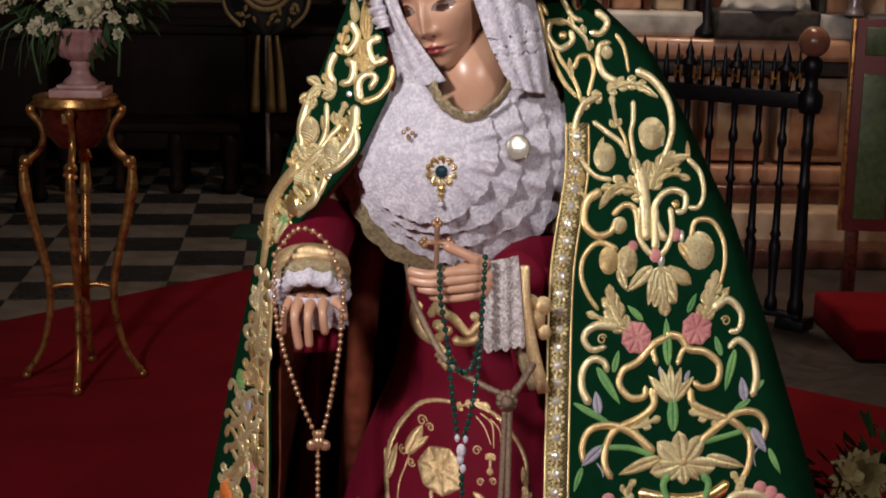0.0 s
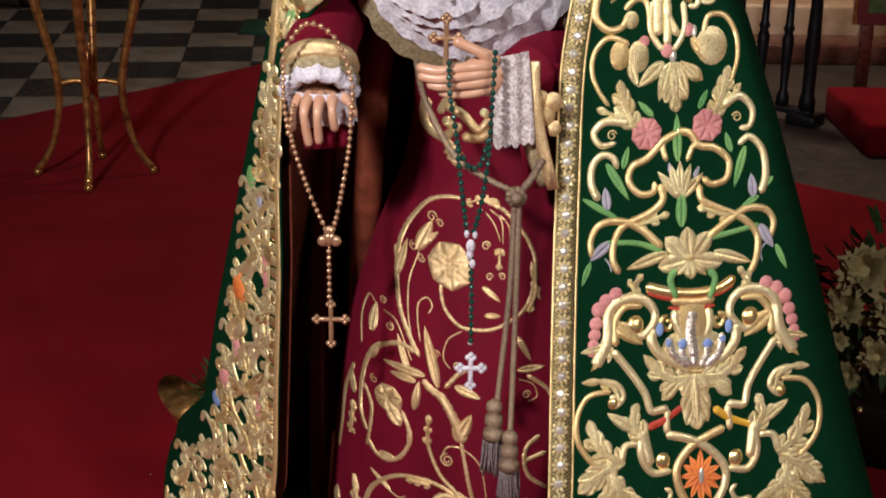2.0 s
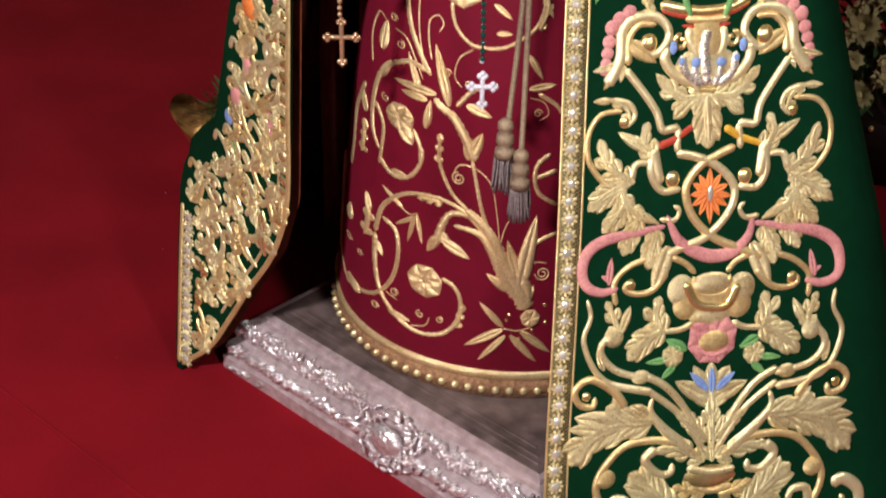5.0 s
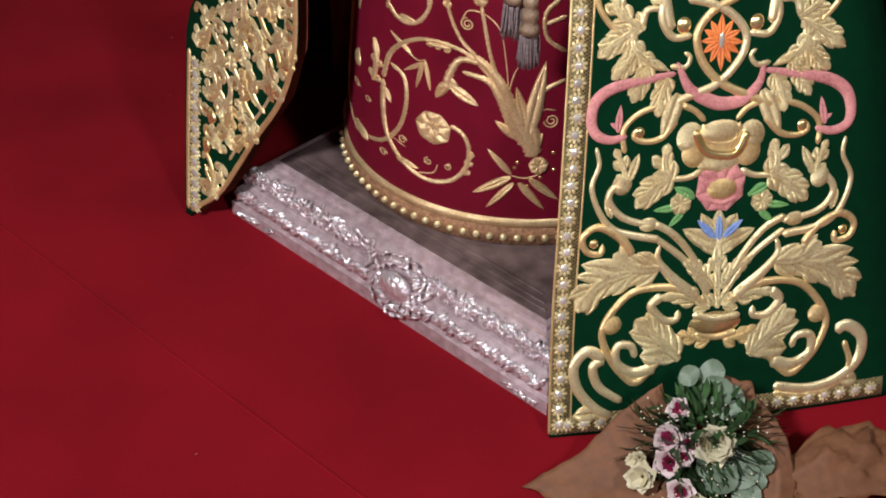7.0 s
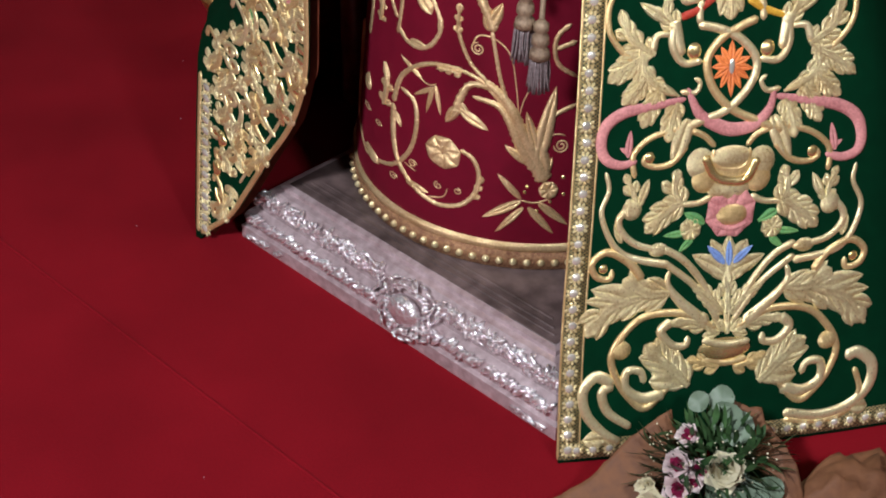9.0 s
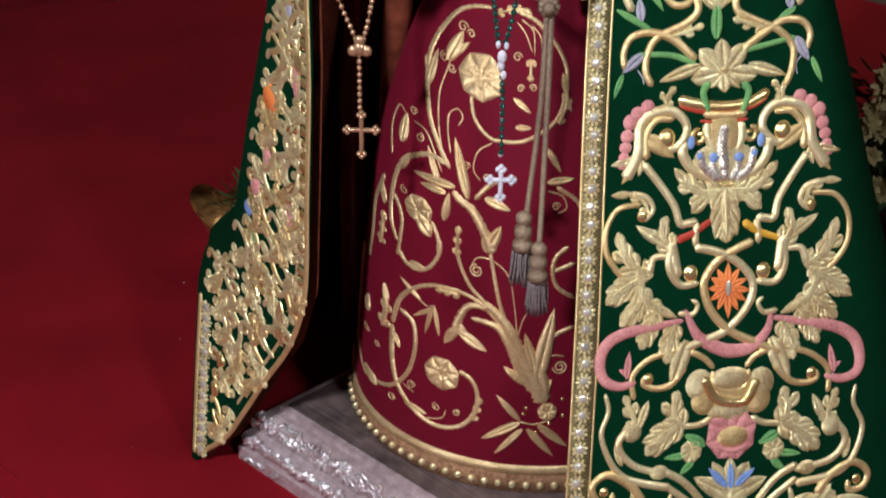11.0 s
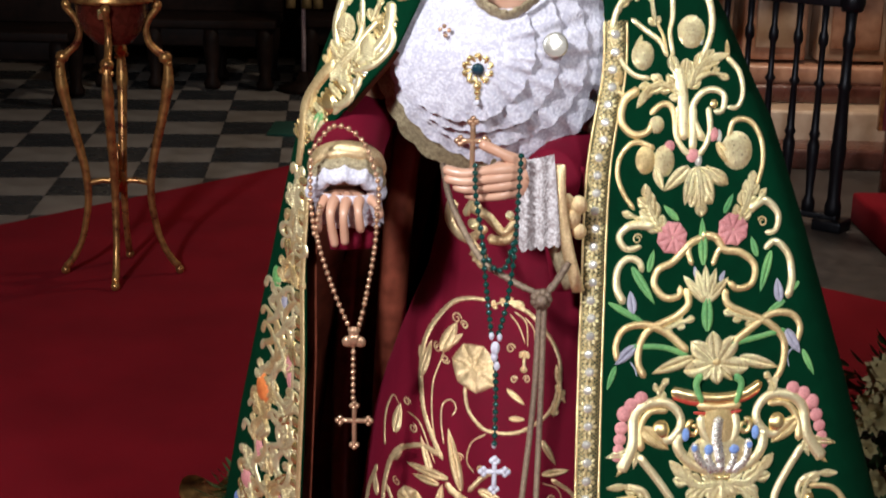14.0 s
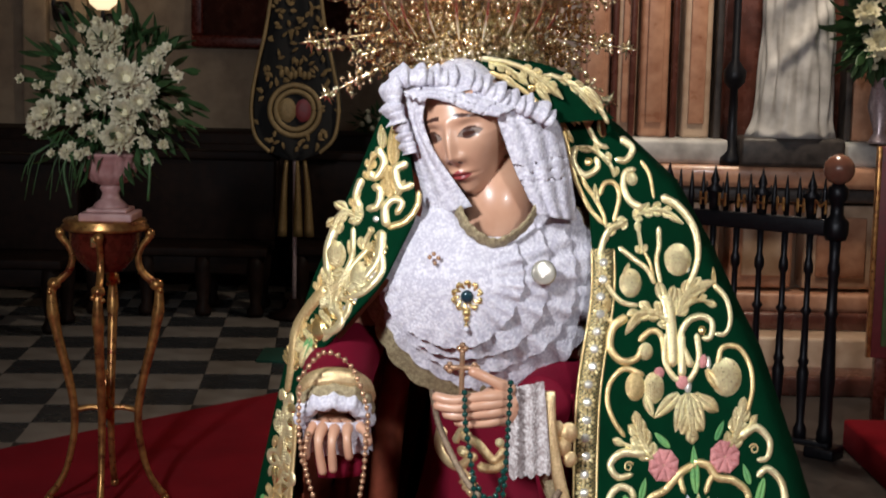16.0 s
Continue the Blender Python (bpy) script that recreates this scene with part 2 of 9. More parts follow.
CROWNGOLD = material("bright_gilt", (0.98, 0.80, 0.54), 0.17, 0.95, second=(0.85, 0.56, 0.26), bump=0.4, bump_scale=400)
HEMLACE = material("gold_hem_lace", (0.50, 0.30, 0.15), 0.42, 0.45, second=(0.16, 0.05, 0.03), grain=420, blotch=150, bump=0.9, bump_scale=500, dist=0.003)
PALELACE = material("pale_gold_lace", (0.50, 0.42, 0.25), 0.45, 0.35, second=(0.20, 0.15, 0.08), grain=420, blotch=150, bump=0.9, bump_scale=450, dist=0.003)
# banner gold: the dimness of the nave is put into its darker colour
DIMGOLD = material("dimmed_gold_thread", (0.26, 0.18, 0.075), 0.5, 0.4, second=(0.13, 0.085, 0.03), grain=120, bump=0.5, bump_scale=300)

# ---- tools ----
def part(name, bm, mat, parent=None, label="", smooth=True):
    """Links a bmesh as one mesh object, under a thing when a parent is given."""
    data = bpy.data.meshes.new(name)
    bm.to_mesh(data)
    bm.free()
    for m in mat if isinstance(mat, (list, tuple)) else (mat,):
        data.materials.append(m)
    if smooth:
        data.polygons.foreach_set("use_smooth", [True] * len(data.polygons))
    ob = new(name, data)
    if parent:
        ob.parent = parent
    if label:
        ob["label"] = label
    return ob


def thing(name, label, category, place=(0, 0, 0), turn=0.0, group="", kind=""):
    ob = new(name)
    ob.empty_display_size = 0.05
    ob.matrix_world = pose(*place, 0, 0, turn)
    return tagged(ob, label, category, group, kind)


def grid(bm, rows, closed=False, mat=0, cap=False):
    """Quads over rows of places; closed joins the last column to the first."""
    vs = [[bm.verts.new(p) for p in r] for r in rows]
    for a, b in zip(vs, vs[1:]):
        k = len(a)
        for i in range(k if closed else k - 1):
            j = (i + 1) % k
            bm.faces.new((a[i], a[j], b[j], b[i])).material_index = mat
    if cap:
        for r in (vs[0][::-1], vs[-1]):
            bm.faces.new(r).material_index = mat
    return vs


def box(bm, lo, hi, bevel=0.0, mat=0):
    m = Matrix.Translation([(a + b) / 2 for a, b in zip(lo, hi)]) @ Matrix.Diagonal([b - a for a, b in zip(lo, hi)] + [1])
    made = bmesh.ops.create_cube(bm, size=1, matrix=m)["verts"]
    faces = {f for v in made for f in v.link_faces}
    for f in faces:
        f.material_index = mat
    if bevel:
        bmesh.ops.bevel(bm, geom=list({e for v in made for e in v.link_edges}), offset=bevel, segments=2, affect="EDGES", profile=0.6)
    return bm


def lathe(bm, profile, place=(0, 0, 0), steps=20, mat=0, squash=1.0):
    """Turned shape from pairs of radius and height."""
    rows = [[(place[0] + r * math.cos(a), place[1] + r * squash * math.sin(a), place[2] + z)
             for a in (2 * math.pi * i / steps for i in range(steps))] for r, z in profile]
    grid(bm, rows, closed=True, mat=mat, cap=True)
    return bm


def smooth_line(pts, step=0.006):
    """A Catmull-Rom line through the points, in steps of about that length."""
    pts = [Vector(p) for p in pts]
    if len(pts) == 2:
        n = max(2, int((pts[1] - pts[0]).length / step))
        return [pts[0].lerp(pts[1], i / n) for i in range(n + 1)]
    ext = [2 * pts[0] - pts[1]] + pts + [2 * pts[-1] - pts[-2]]
    out = []
    for a, b, c, d in zip(ext, ext[1:], ext[2:], ext[3:]):
        n = max(2, int((c - b).length / step))
        for i in range(n):
            t = i / n
            out.append(0.5 * (2 * b + (c - a) * t + (2 * a - 5 * b + 4 * c - d) * t * t + (3 * b - a - 3 * c + d) * t ** 3))
    return out + [pts[-1]]


def tube(bm, pts, radius, sides=8, step=0.02, mat=0, taper=None, flat=1.0):
    """A round bar along a smooth line; radius may be a function of 0 to 1."""
    line = smooth_line(pts, step)
    rows = []
    side = None
    for i, p in enumerate(line):
        d = (line[min(i + 1, len(line) - 1)] - line[max(i - 1, 0)]).normalized()
        if side is None:
            side = d.cross(Vector((0.31, 0.77, 0.55))).normalized()
        side = (side - d * side.dot(d)).normalized()
        up = d.cross(side)
        t = i / (len(line) - 1)
        r = radius(t) if callable(radius) else radius
        rows.append([p + r * (math.cos(a) * side + flat * math.sin(a) * up) for a in (2 * math.pi * k / sides for k in range(sides))])
    grid(bm, rows, closed=True, mat=mat, cap=True)
    return bm


def ball(bm, place, r, u=10, v=7, scale=(1, 1, 1), mat=0):
    made = bmesh.ops.create_uvsphere(bm, u_segments=u, v_segments=v, radius=r, matrix=Matrix.Translation(place) @ Matrix.Diagonal((*scale, 1)))["verts"]
    for f in {f for w in made for f in w.link_faces}:
        f.material_index = mat
    return bm


def lerp(x, xs, ys):
    return float(np.interp(x, xs, ys))

# ---- the church round the statue ----
def structure(name, label, category):
    return tagged(new(name), label, category, kind="structure")


# floor: a slab, with the marble tiles near the carpet as pieces of their own (laid at the end of the file)
bm = bmesh.new()
box(bm, (-7, -3, -0.25), (7, 14, -0.012))
floor = tagged(part("floor", bm, DARKSTONE, smooth=False), "chequered floor of worn pale and black marble tiles", "floor", kind="structure")

# carpet: its far edges run obliquely
bm = bmesh.new()
outline = [(-4.6, 3.15), (-1.83, 6.20), (-0.78, 7.38), (0.55, 6.25), (1.41, 5.49), (1.80, 5.17), (4.5, 2.9), (4.5, -2.5), (-4.6, -2.5)]
low, high = [bm.verts.new((x, y, -0.010)) for x, y in outline], [bm.verts.new((x, y, 0.0)) for x, y in outline]
bm.faces.new(high)
for i in range(len(outline)):
    j = (i + 1) % len(outline)
    bm.faces.new((low[i], low[j], high[j], high[i]))
bmesh.ops.recalc_face_normals(bm, faces=bm.faces)
carpet = tagged(part("carpet", bm, CARPET, smooth=False), "deep red carpet with faint seams and lint", "carpet", kind="structure")
bm = bmesh.new()
for off in (0.0, 0.95):
    tube(bm, [(-2.4 - off, 3.77 - off * 0.2, 0.0), (-0.86 - off * 0.6, 2.30 - off * 0.8, 0.0), (-0.114 - off * 0.6, 1.588 - off * 0.8, 0.0), (1.2 - off * 0.6, 0.33 - off * 0.8, 0.0)], 0.0042, sides=5, step=0.1)
part("seam", bm, CARPET, carpet)
bm = bmesh.new()
for i in range(14):
    ball(bm, (random.uniform(-0.9, 0.2), random.uniform(1.5, 3.2), 0.001), random.uniform(0.0006, 0.0013), 6, 4)
tagged(part("lint", bm, LACE), "tiny pale specks of lint on the carpet", "lint", kind="stuff")

# shell of the church
bm = bmesh.new()
box(bm, (-7, 12.2, -0.2), (1.1, 12.6, 7))
wall_back = tagged(part("wall_back", bm, PLASTER, smooth=False), "dim ochre plaster wall of the nave", "wall", kind="structure")
for name, lo, hi in (("wall_left", (-7.3, -3, -0.2), (-7, 12.6, 7)), ("wall_right", (7, -3, -0.2), (7.3, 9.6, 7)), ("wall_front", (-7, -3.3, -0.2), (7, -3, 7))):
    bm = bmesh.new()
    box(bm, lo, hi)
    tagged(part(name, bm, PLASTER, smooth=False), "plain dim plaster church wall", "wall", kind="structure")
bm = bmesh.new()
box(bm, (-7.3, -3.3, 7), (7.3, 12.6, 7.2))
tagged(part("ceiling", bm, PLASTER, smooth=False), "dim plaster vault", "ceiling", kind="structure")
# pilaster strips and a framed painting on the nave wall
for x, w in ((-3.36, 0.10), (-2.98, 0.05), (-2.66, 0.05)):
    bm = bmesh.new()
    box(bm, (x - w, 12.08, 0), (x + w, 12.2, 6.5), 0.02)
    box(bm, (x - w * 1.4, 12.05, 0), (x + w * 1.4, 12.2, 0.5), 0.02)
    tagged(part("pilaster", bm, PLASTER, smooth=False), "shallow dark plaster pilaster", "pilaster", group="nave pilasters", kind="structure")
painting = thing("painting", "large dark oil painting in a dark gilt frame on the wall", "painting", (-1.35, 12.14, 2.62))
bm = bmesh.new()
box(bm, (-0.62, -0.02, -0.72), (0.62, 0.01, 1.2))
part("canvas", bm, REDMARBLE, painting)
for lo, hi in (((-0.72, -0.06, -0.82), (0.72, 0.03, -0.72)), ((-0.72, -0.06, 1.2), (0.72, 0.03, 1.3)), ((-0.72, -0.06, -0.72), (-0.62, 0.03, 1.2)), ((0.62, -0.06, -0.72), (0.72, 0.03, 1.2))):
    bm = bmesh.new()
    box(bm, lo, hi, 0.02)
    part("frame_bar", bm, MAHOGANY, painting)

# wall lamps
GLOW = bpy.data.materials.new("lamp_glass")
GLOW.use_nodes = True
g = GLOW.node_tree.nodes["Principled BSDF"]
g.inputs["Base Color"].default_value = (1, 0.85, 0.6, 1)
g.inputs["Emission Color"].default_value, g.inputs["Emission Strength"].default_value = (1.0, 0.72, 0.40, 1), 1.6


def wall_lamp(x, z):
    ob = thing("wall_lamp", "small lit wall lamp with a cream glass shade", "lamp", (x, 11.9, z), group="nave wall lamps")
    bm = bmesh.new()
    lathe(bm, [(0.05, 0.0), (0.11, 0.05), (0.13, 0.16), (0.09, 0.26), (0.04, 0.30)], steps=14)
    part("shade", bm, GLOW, ob)
    bm = bmesh.new()
    tube(bm, [(0, 0.3, -0.1), (0, 0.15, -0.16), (0, 0, -0.08), (0, 0, 0.0)], 0.018)
    lathe(bm, [(0.07, -0.18), (0.09, -0.1), (0.05, -0.02)], (0, 0.27, 0), steps=12)
    part("bracket", bm, IRON, ob)


wall_lamp(-2.75, 2.08)
wall_lamp(-3.15, 2.17)

# dark choir stalls far behind on the tiles
def bench(x, y, w, turn=0.0):
    ob = thing("bench", "dark walnut church bench standing on the chequered floor", "bench", (x, y, 0), turn, "benches")
    for name, lo, hi in (("seat", (-w, -0.22, 0.40), (w, 0.25, 0.46)), ("backrest", (-w, 0.22, 0.46), (w, 0.28, 1.02)), ("apron", (-w + 0.05, -0.18, 0.28), (w - 0.05, -0.14, 0.40)), ("top_rail", (-w - 0.03, 0.18, 1.02), (w + 0.03, 0.32, 1.08))):
        bm = bmesh.new()
        box(bm, lo, hi, 0.012)
        part(name, bm, WOOD, ob)
    for sx in (-1, -0.35, 0.35, 1):
        for sy in (-0.16, 0.22):
            bm = bmesh.new()
            lathe(bm, [(0.05, 0.0), (0.06, 0.03), (0.035, 0.08), (0.05, 0.2), (0.06, 0.32), (0.05, 0.42)], (sx * (w - 0.08), sy, 0), steps=10)
            part("leg", bm, WOOD, ob)
    return ob


bench(-3.3, 9.0, 1.0)
bench(-1.75, 9.75, 0.62)
bench(-0.45, 9.9, 0.55)
cabinet = thing("sideboard", "long dark wooden sideboard against the nave wall", "sideboard", (-2.0, 11.2, 0))
bm = bmesh.new()
box(bm, (-2.6, -0.3, 0.08), (2.6, 0.4, 1.16), 0.02)
part("body", bm, WOOD, cabinet)
for i in range(6):
    bm = bmesh.new()
    box(bm, (-2.5 + i * 0.84, -0.33, 0.16), (-1.72 + i * 0.84, -0.29, 1.08), 0.012)
    part("door", bm, WOOD, cabinet)
for sx in (-2.5, -0.9, 0.9, 2.5):
    bm = bmesh.new()
    box(bm, (sx - 0.06, -0.25, 0), (sx + 0.06, 0.3, 0.10), 0.01)
    part("foot", bm, WOOD, cabinet)
bm = bmesh.new()
box(bm, (-1.02, 8.12, -0.012), (-0.66, 8.5, 0.004), 0.002)
tagged(part("green_mat", bm, GREENRUG), "small dark green felt mat on the tiles", "mat")

# ---- sanctuary: dark step, altar front of salmon marble ----
bm = bmesh.new()
prof = [(1.30, 5.62), (1.415, 5.52), (1.84, 5.17), (5.0, 2.6), (7.0, 2.6), (7.0, 9.6), (0.5, 9.6), (0.5, 6.3)]
lo_, hi_ = [bm.verts.new((x, y, -0.2)) for x, y in prof], [bm.verts.new((x, y, 0.0)) for x, y in prof]
bm.faces.new(hi_)
for i in range(len(prof)):
    j = (i + 1) % len(prof)
    bm.faces.new((lo_[i], lo_[j], hi_[j], hi_[i]))
bmesh.ops.recalc_face_normals(bm, faces=bm.faces)
for v in bm.verts:
    v.co.z = -0.011 if v.co.z > -0.1 else v.co.z
tagged(part("sanctuary_floor", bm, DARKSTONE, smooth=False), "dark stone floor before the altar", "floor", kind="structure")

altar = structure("altar", "altar front of salmon and cream marble panels with mouldings", "altar")


def slab(name, lo, hi, mat, bevel=0.01):
    bm = bmesh.new()
    box(bm, lo, hi, bevel)
    return part(name, bm, mat, altar)


slab("core", (0.6, 8.35, -0.01), (6.9, 9.6, 6.9), PALEMARBLE)
slab("step", (0.7, 7.55, -0.012), (6.8, 7.95, 0.10), REDMARBLE, 0.02)
slab("step", (0.7, 7.80, -0.012), (6.8, 8.2, 0.26), PALEMARBLE, 0.02)
slab("plinth", (0.7, 8.02, 0.26), (6.8, 8.35, 0.36), REDMARBLE, 0.02)
slab("plinth", (0.7, 8.08, 0.36), (6.8, 8.35, 0.46), MARBLE, 0.02)
slab("ledge", (0.7, 8.05, 0.98), (6.8, 8.36, 1.06), DARKSTONE, 0.025)
slab("ledge", (0.7, 8.02, 1.06), (6.8, 8.36, 1.18), MARBLE, 0.03)
slab("cornice", (0.7, 8.08, 1.18), (1.62, 8.37, 1.32), WHITEMARBLE, 0.03)
slab("cornice", (2.26, 8.08, 1.18), (6.8, 8.37, 1.32), WHITEMARBLE, 0.03)
# panels with raised frames, below and above the ledge
for k, (x0, x1) in enumerate(((0.75, 1.18), (1.24, 1.60), (1.66, 2.02), (2.08, 2.50), (2.56, 3.0), (3.06, 3.6))):
    slab("panel", (x0, 8.16, 0.48), (x1, 8.36, 0.96), (MARBLE, PALEMARBLE)[k % 2], 0.02)
    slab("inlay", (x0 + 0.07, 8.145, 0.55), (x1 - 0.07, 8.30, 0.89), (PALEMARBLE, MARBLE)[k % 2], 0.008)
for x0, x1, mat in ((0.78, 0.95, MARBLE), (0.98, 1.10, PALEMARBLE), (1.12, 1.28, MARBLE), (1.36, 1.52, PALEMARBLE)):
    slab("pilaster", (x0, 8.20, 1.32), (x1, 8.38, 4.4), mat, 0.02)
    slab("inlay", (x0 + 0.035, 8.185, 1.40), (x1 - 0.035, 8.30, 4.2), MARBLE, 0.006)
for x0 in (1.29, 1.055, 0.955):
    slab("fillet", (x0, 8.16, 1.32), (x0 + 0.035, 8.36, 4.4), REDMARBLE, 0.01)
slab("niche_back", (1.55, 8.30, 1.18), (2.30, 8.40, 4.4), REDMARBLE)
slab("niche_side", (1.535, 8.16, 1.18), (1.575, 8.36, 4.4), DARKSTONE)
slab("niche_side", (2.27, 8.16, 1.32), (2.31, 8.36, 4.4), DARKSTONE)
slab("pilaster", (2.31, 8.20, 1.32), (2.52, 8.38, 4.4), MARBLE, 0.02)
slab("pilaster", (2.7, 8.20, 1.32), (3.2, 8.38, 4.4), PALEMARBLE, 0.02)
slab("statue_base", (1.66, 7.98, 1.18), (2.24, 8.29, 1.34), DARKSTONE, 0.025)

# twisted dark lamp stand in the niche
bm = bmesh.new()
lathe(bm, [(0.07, 1.18), (0.07, 1.22), (0.03, 1.26), (0.022, 1.60), (0.06, 1.64), (0.065, 1.70), (0.022, 1.76), (0.02, 3.2), (0.05, 3.25)], (1.63, 8.10, 0), 12)
tagged(part("candle_stand", bm, IRON), "slim dark metal candle stand on the altar ledge", "candle stand")

# white marble figure on the altar: one plain robed shape
bm = bmesh.new()
rows = []
for i in range(40):
    t = i / 39
    z = 1.34 + 1.35 * t
    w = lerp(t, [0, 0.06, 0.25, 0.5, 0.75, 0.88, 0.93, 1], [0.24, 0.21, 0.195, 0.185, 0.17, 0.10, 0.09, 0.02])
    ring = []
    for k in range(120):
        a = 2 * math.pi * k / 120
        deep = 0.5 * (1 - abs(t - 0.35))
        fold = 1 + deep * (0.26 * abs(math.sin(4.5 * a + 3.2 * t + 0.6 * math.sin(7 * t))) - 0.16 * abs(math.sin(8 * a - 4.5 * t)) + 0.07 * math.sin(17 * a + 9 * t))
        swag = 0.05 * math.exp(-((t - 0.62 - 0.10 * math.cos(a)) / 0.05) ** 2) + 0.04 * math.exp(-((t - 0.40 - 0.14 * math.cos(a)) / 0.04) ** 2)
        ring.append((1.96 + w * fold * math.cos(a) + 0.02 * math.sin(5 * t), 8.12 + (0.66 * w * fold + swag) * math.sin(a), z + (0.014 * math.sin(9 * a) if 0 < i < 6 else 0)))
    rows.append(ring)
grid(bm, rows, closed=True, cap=True)
tagged(part("marble_statue", bm, WHITEMARBLE), "white marble robed statue standing on a dark base", "statue")

# ---- wrought-iron rail with spikes and a jasper ball on its end post ----
rail = thing("iron_railing", "black wrought-iron altar railing with turned bars and spikes", "railing", (1.757, 6.35, 0), math.degrees(math.atan2(0.14, -0.19)))
STEP = 0.118


def baluster(x, big=False):
    k = 1.7 if big else 1.0
    bm = bmesh.new()
    prof = [(0.016, 0.05), (0.030, 0.055), (0.030, 0.10), (0.017, 0.13), (0.024, 0.28), (0.028, 0.36), (0.018, 0.39), (0.026, 0.41), (0.018, 0.43), (0.014, 0.62), (0.026, 0.64), (0.014, 0.66), (0.013, 0.80), (0.022, 0.82), (0.022, 0.85), (0.013, 0.88), (0.016, 0.99)]
    lathe(bm, [(r * k if r < 0.02 else r * (1.25 if big else 1), z) for r, z in prof], (x, 0, 0), 12)
    return part("end_post" if big else "baluster", bm, IRON, rail)


baluster(0.0, True)
for i in range(1, 9):
    baluster(i * STEP)
for lo, hi, name in (((-0.03, -0.03, 0.03), (8.4 * STEP, 0.03, 0.06), "bottom_rail"), ((-0.03, -0.028, 0.985), (8.4 * STEP, 0.028, 1.06), "top_rail")):
    bm = bmesh.new()
    box(bm, lo, hi, 0.008)
    part(name, bm, IRON, rail)
bm = bmesh.new()
box(bm, (-0.07, -0.07, -0.012), (0.07, 0.07, 0.04), 0.012)
part("post_foot", bm, IRON, rail)
bm = bmesh.new()
lathe(bm, [(0.045, 0.97), (0.055, 1.0), (0.055, 1.05), (0.03, 1.08), (0.028, 1.13), (0.045, 1.16), (0.045, 1.20), (0.025, 1.22)], steps=14)
part("post_cap", bm, IRON, rail)
bm = bmesh.new()
ball(bm, (0, 0, 1.282), 0.068, 24, 16)
part("finial_ball", bm, BALL, rail, "polished red-brown stone ball")
for i in range(1, 17):
    x = i * STEP / 2
    tall = i % 4 == 2
    bm = bmesh.new()
    if tall:
        lathe(bm, [(0.022, 1.06), (0.026, 1.10), (0.030, 1.14), (0.045, 1.155), (0.016, 1.18), (0.022, 1.20), (0.008, 1.24), (0.002, 1.27)], (x, 0, 0), 10)
        for s in (-1, 1):
            tube(bm, [(x, 0, 1.12), (x + s * 0.035, 0, 1.15), (x + s * 0.042, 0, 1.19)], lambda t: 0.011 - 0.008 * t, 6)
    else:
        lathe(bm, [(0.013, 1.06), (0.015, 1.12), (0.010, 1.18), (0.003, 1.24)], (x, 0, 0), 8)
    part("spike", bm, IRON, rail)
# gilt letters along the rail; only the first from the post can be read
def rail_letter(x, text=None):
    if text:
        cu = bpy.data.curves.new("letter", "FONT")
        cu.body, cu.size, cu.extrude, cu.align_x = text, 0.09, 0.004, "CENTER"
        tmp = bpy.data.objects.new("tmp", cu)
        me = bpy.data.meshes.new_from_object(tmp)
        bm = bmesh.new()
        bm.from_mesh(me)
        bm.transform(pose(x, 0.045, 1.085, 90, 0, 180))
        bpy.data.objects.remove(tmp)
        bpy.data.meshes.remove(me)
    else:
        bm = bmesh.new()
        for dx in (-0.016, 0.012):
            box(bm, (x + dx - 0.006, 0.040, 1.085), (x + dx + 0.006, 0.048, 1.145), 0.002)
        box(bm, (x - 0.022, 0.040, 1.110), (x + 0.018, 0.048, 1.118), 0.002)
    part("letter", bm, GILT, rail, smooth=False)


rail_letter(0.058, "M")
for k in range(1, 7):
    rail_letter(0.058 + k * 0.095)

bm = bmesh.new()
rg = random.Random(4)
for k in range(240):
    x = rg.uniform(0.03, 0.98)
    a = rg.uniform(0, 6.28)
    v = [bm.verts.new((x + dx, rg.uniform(0.02, 0.05), 1.062 + dz)) for dx, dz in ((0, 0), (0.022 * math.cos(a), rg.uniform(0.01, 0.05)), (0.012 * math.cos(a + 1), rg.uniform(0.015, 0.06)))]
    bm.faces.new(v)
tagged(part("rail_greenery", bm, EUCA), "sprigs of greenery laid along the top of the railing", "greenery", kind="stuff")

# red-framed panel of green marbling beside the altar
screen = thing("framed_panel", "red-painted frame with green marbled panels and a gilt edge", "panel", (2.10, 6.9, 0.34), -8)
for lo, hi, mat, name in (((0, -0.02, 0), (0.55, 0.02, 1.02), REDPAINT, "board"), ((-0.014, -0.03, 0), (0.006, 0.03, 1.02), GILT, "gilt_edge"),
                          ((0.05, -0.032, 0.06), (0.20, -0.015, 0.76), GREENTILE, "inset"), ((0.05, -0.032, 0.85), (0.20, -0.015, 0.98), GREENTILE, "inset"), ((0.245, -0.03, 0.02), (0.25, -0.018, 1.0), GILT, "gilt_line"), ((0.30, -0.032, 0.06), (0.5, -0.015, 0.98), GREENTILE, "inset")):
    bm = bmesh.new()
    box(bm, lo, hi, 0.004)
    part(name, bm, mat, screen)
for sx in (0.06, 0.5):
    bm = bmesh.new()
    box(bm, (sx - 0.03, -0.02, -0.352), (sx + 0.03, 0.06, 0.0), 0.006)
    part("foot", bm, MAHOGANY, screen)
bm = bmesh.new()
box(bm, (1.88, 5.82, -0.012), (2.7, 6.5, 0.13), 0.02)
tagged(part("carpeted_step", bm, CARPET), "low step covered in deep red carpet", "step")

# ---- the dressed statue ----
def mantle_y(x, z):
    return 1.72 + 0.36 * z + 0.13 * (x - 0.2) + 0.1 * (x - 0.2) ** 2


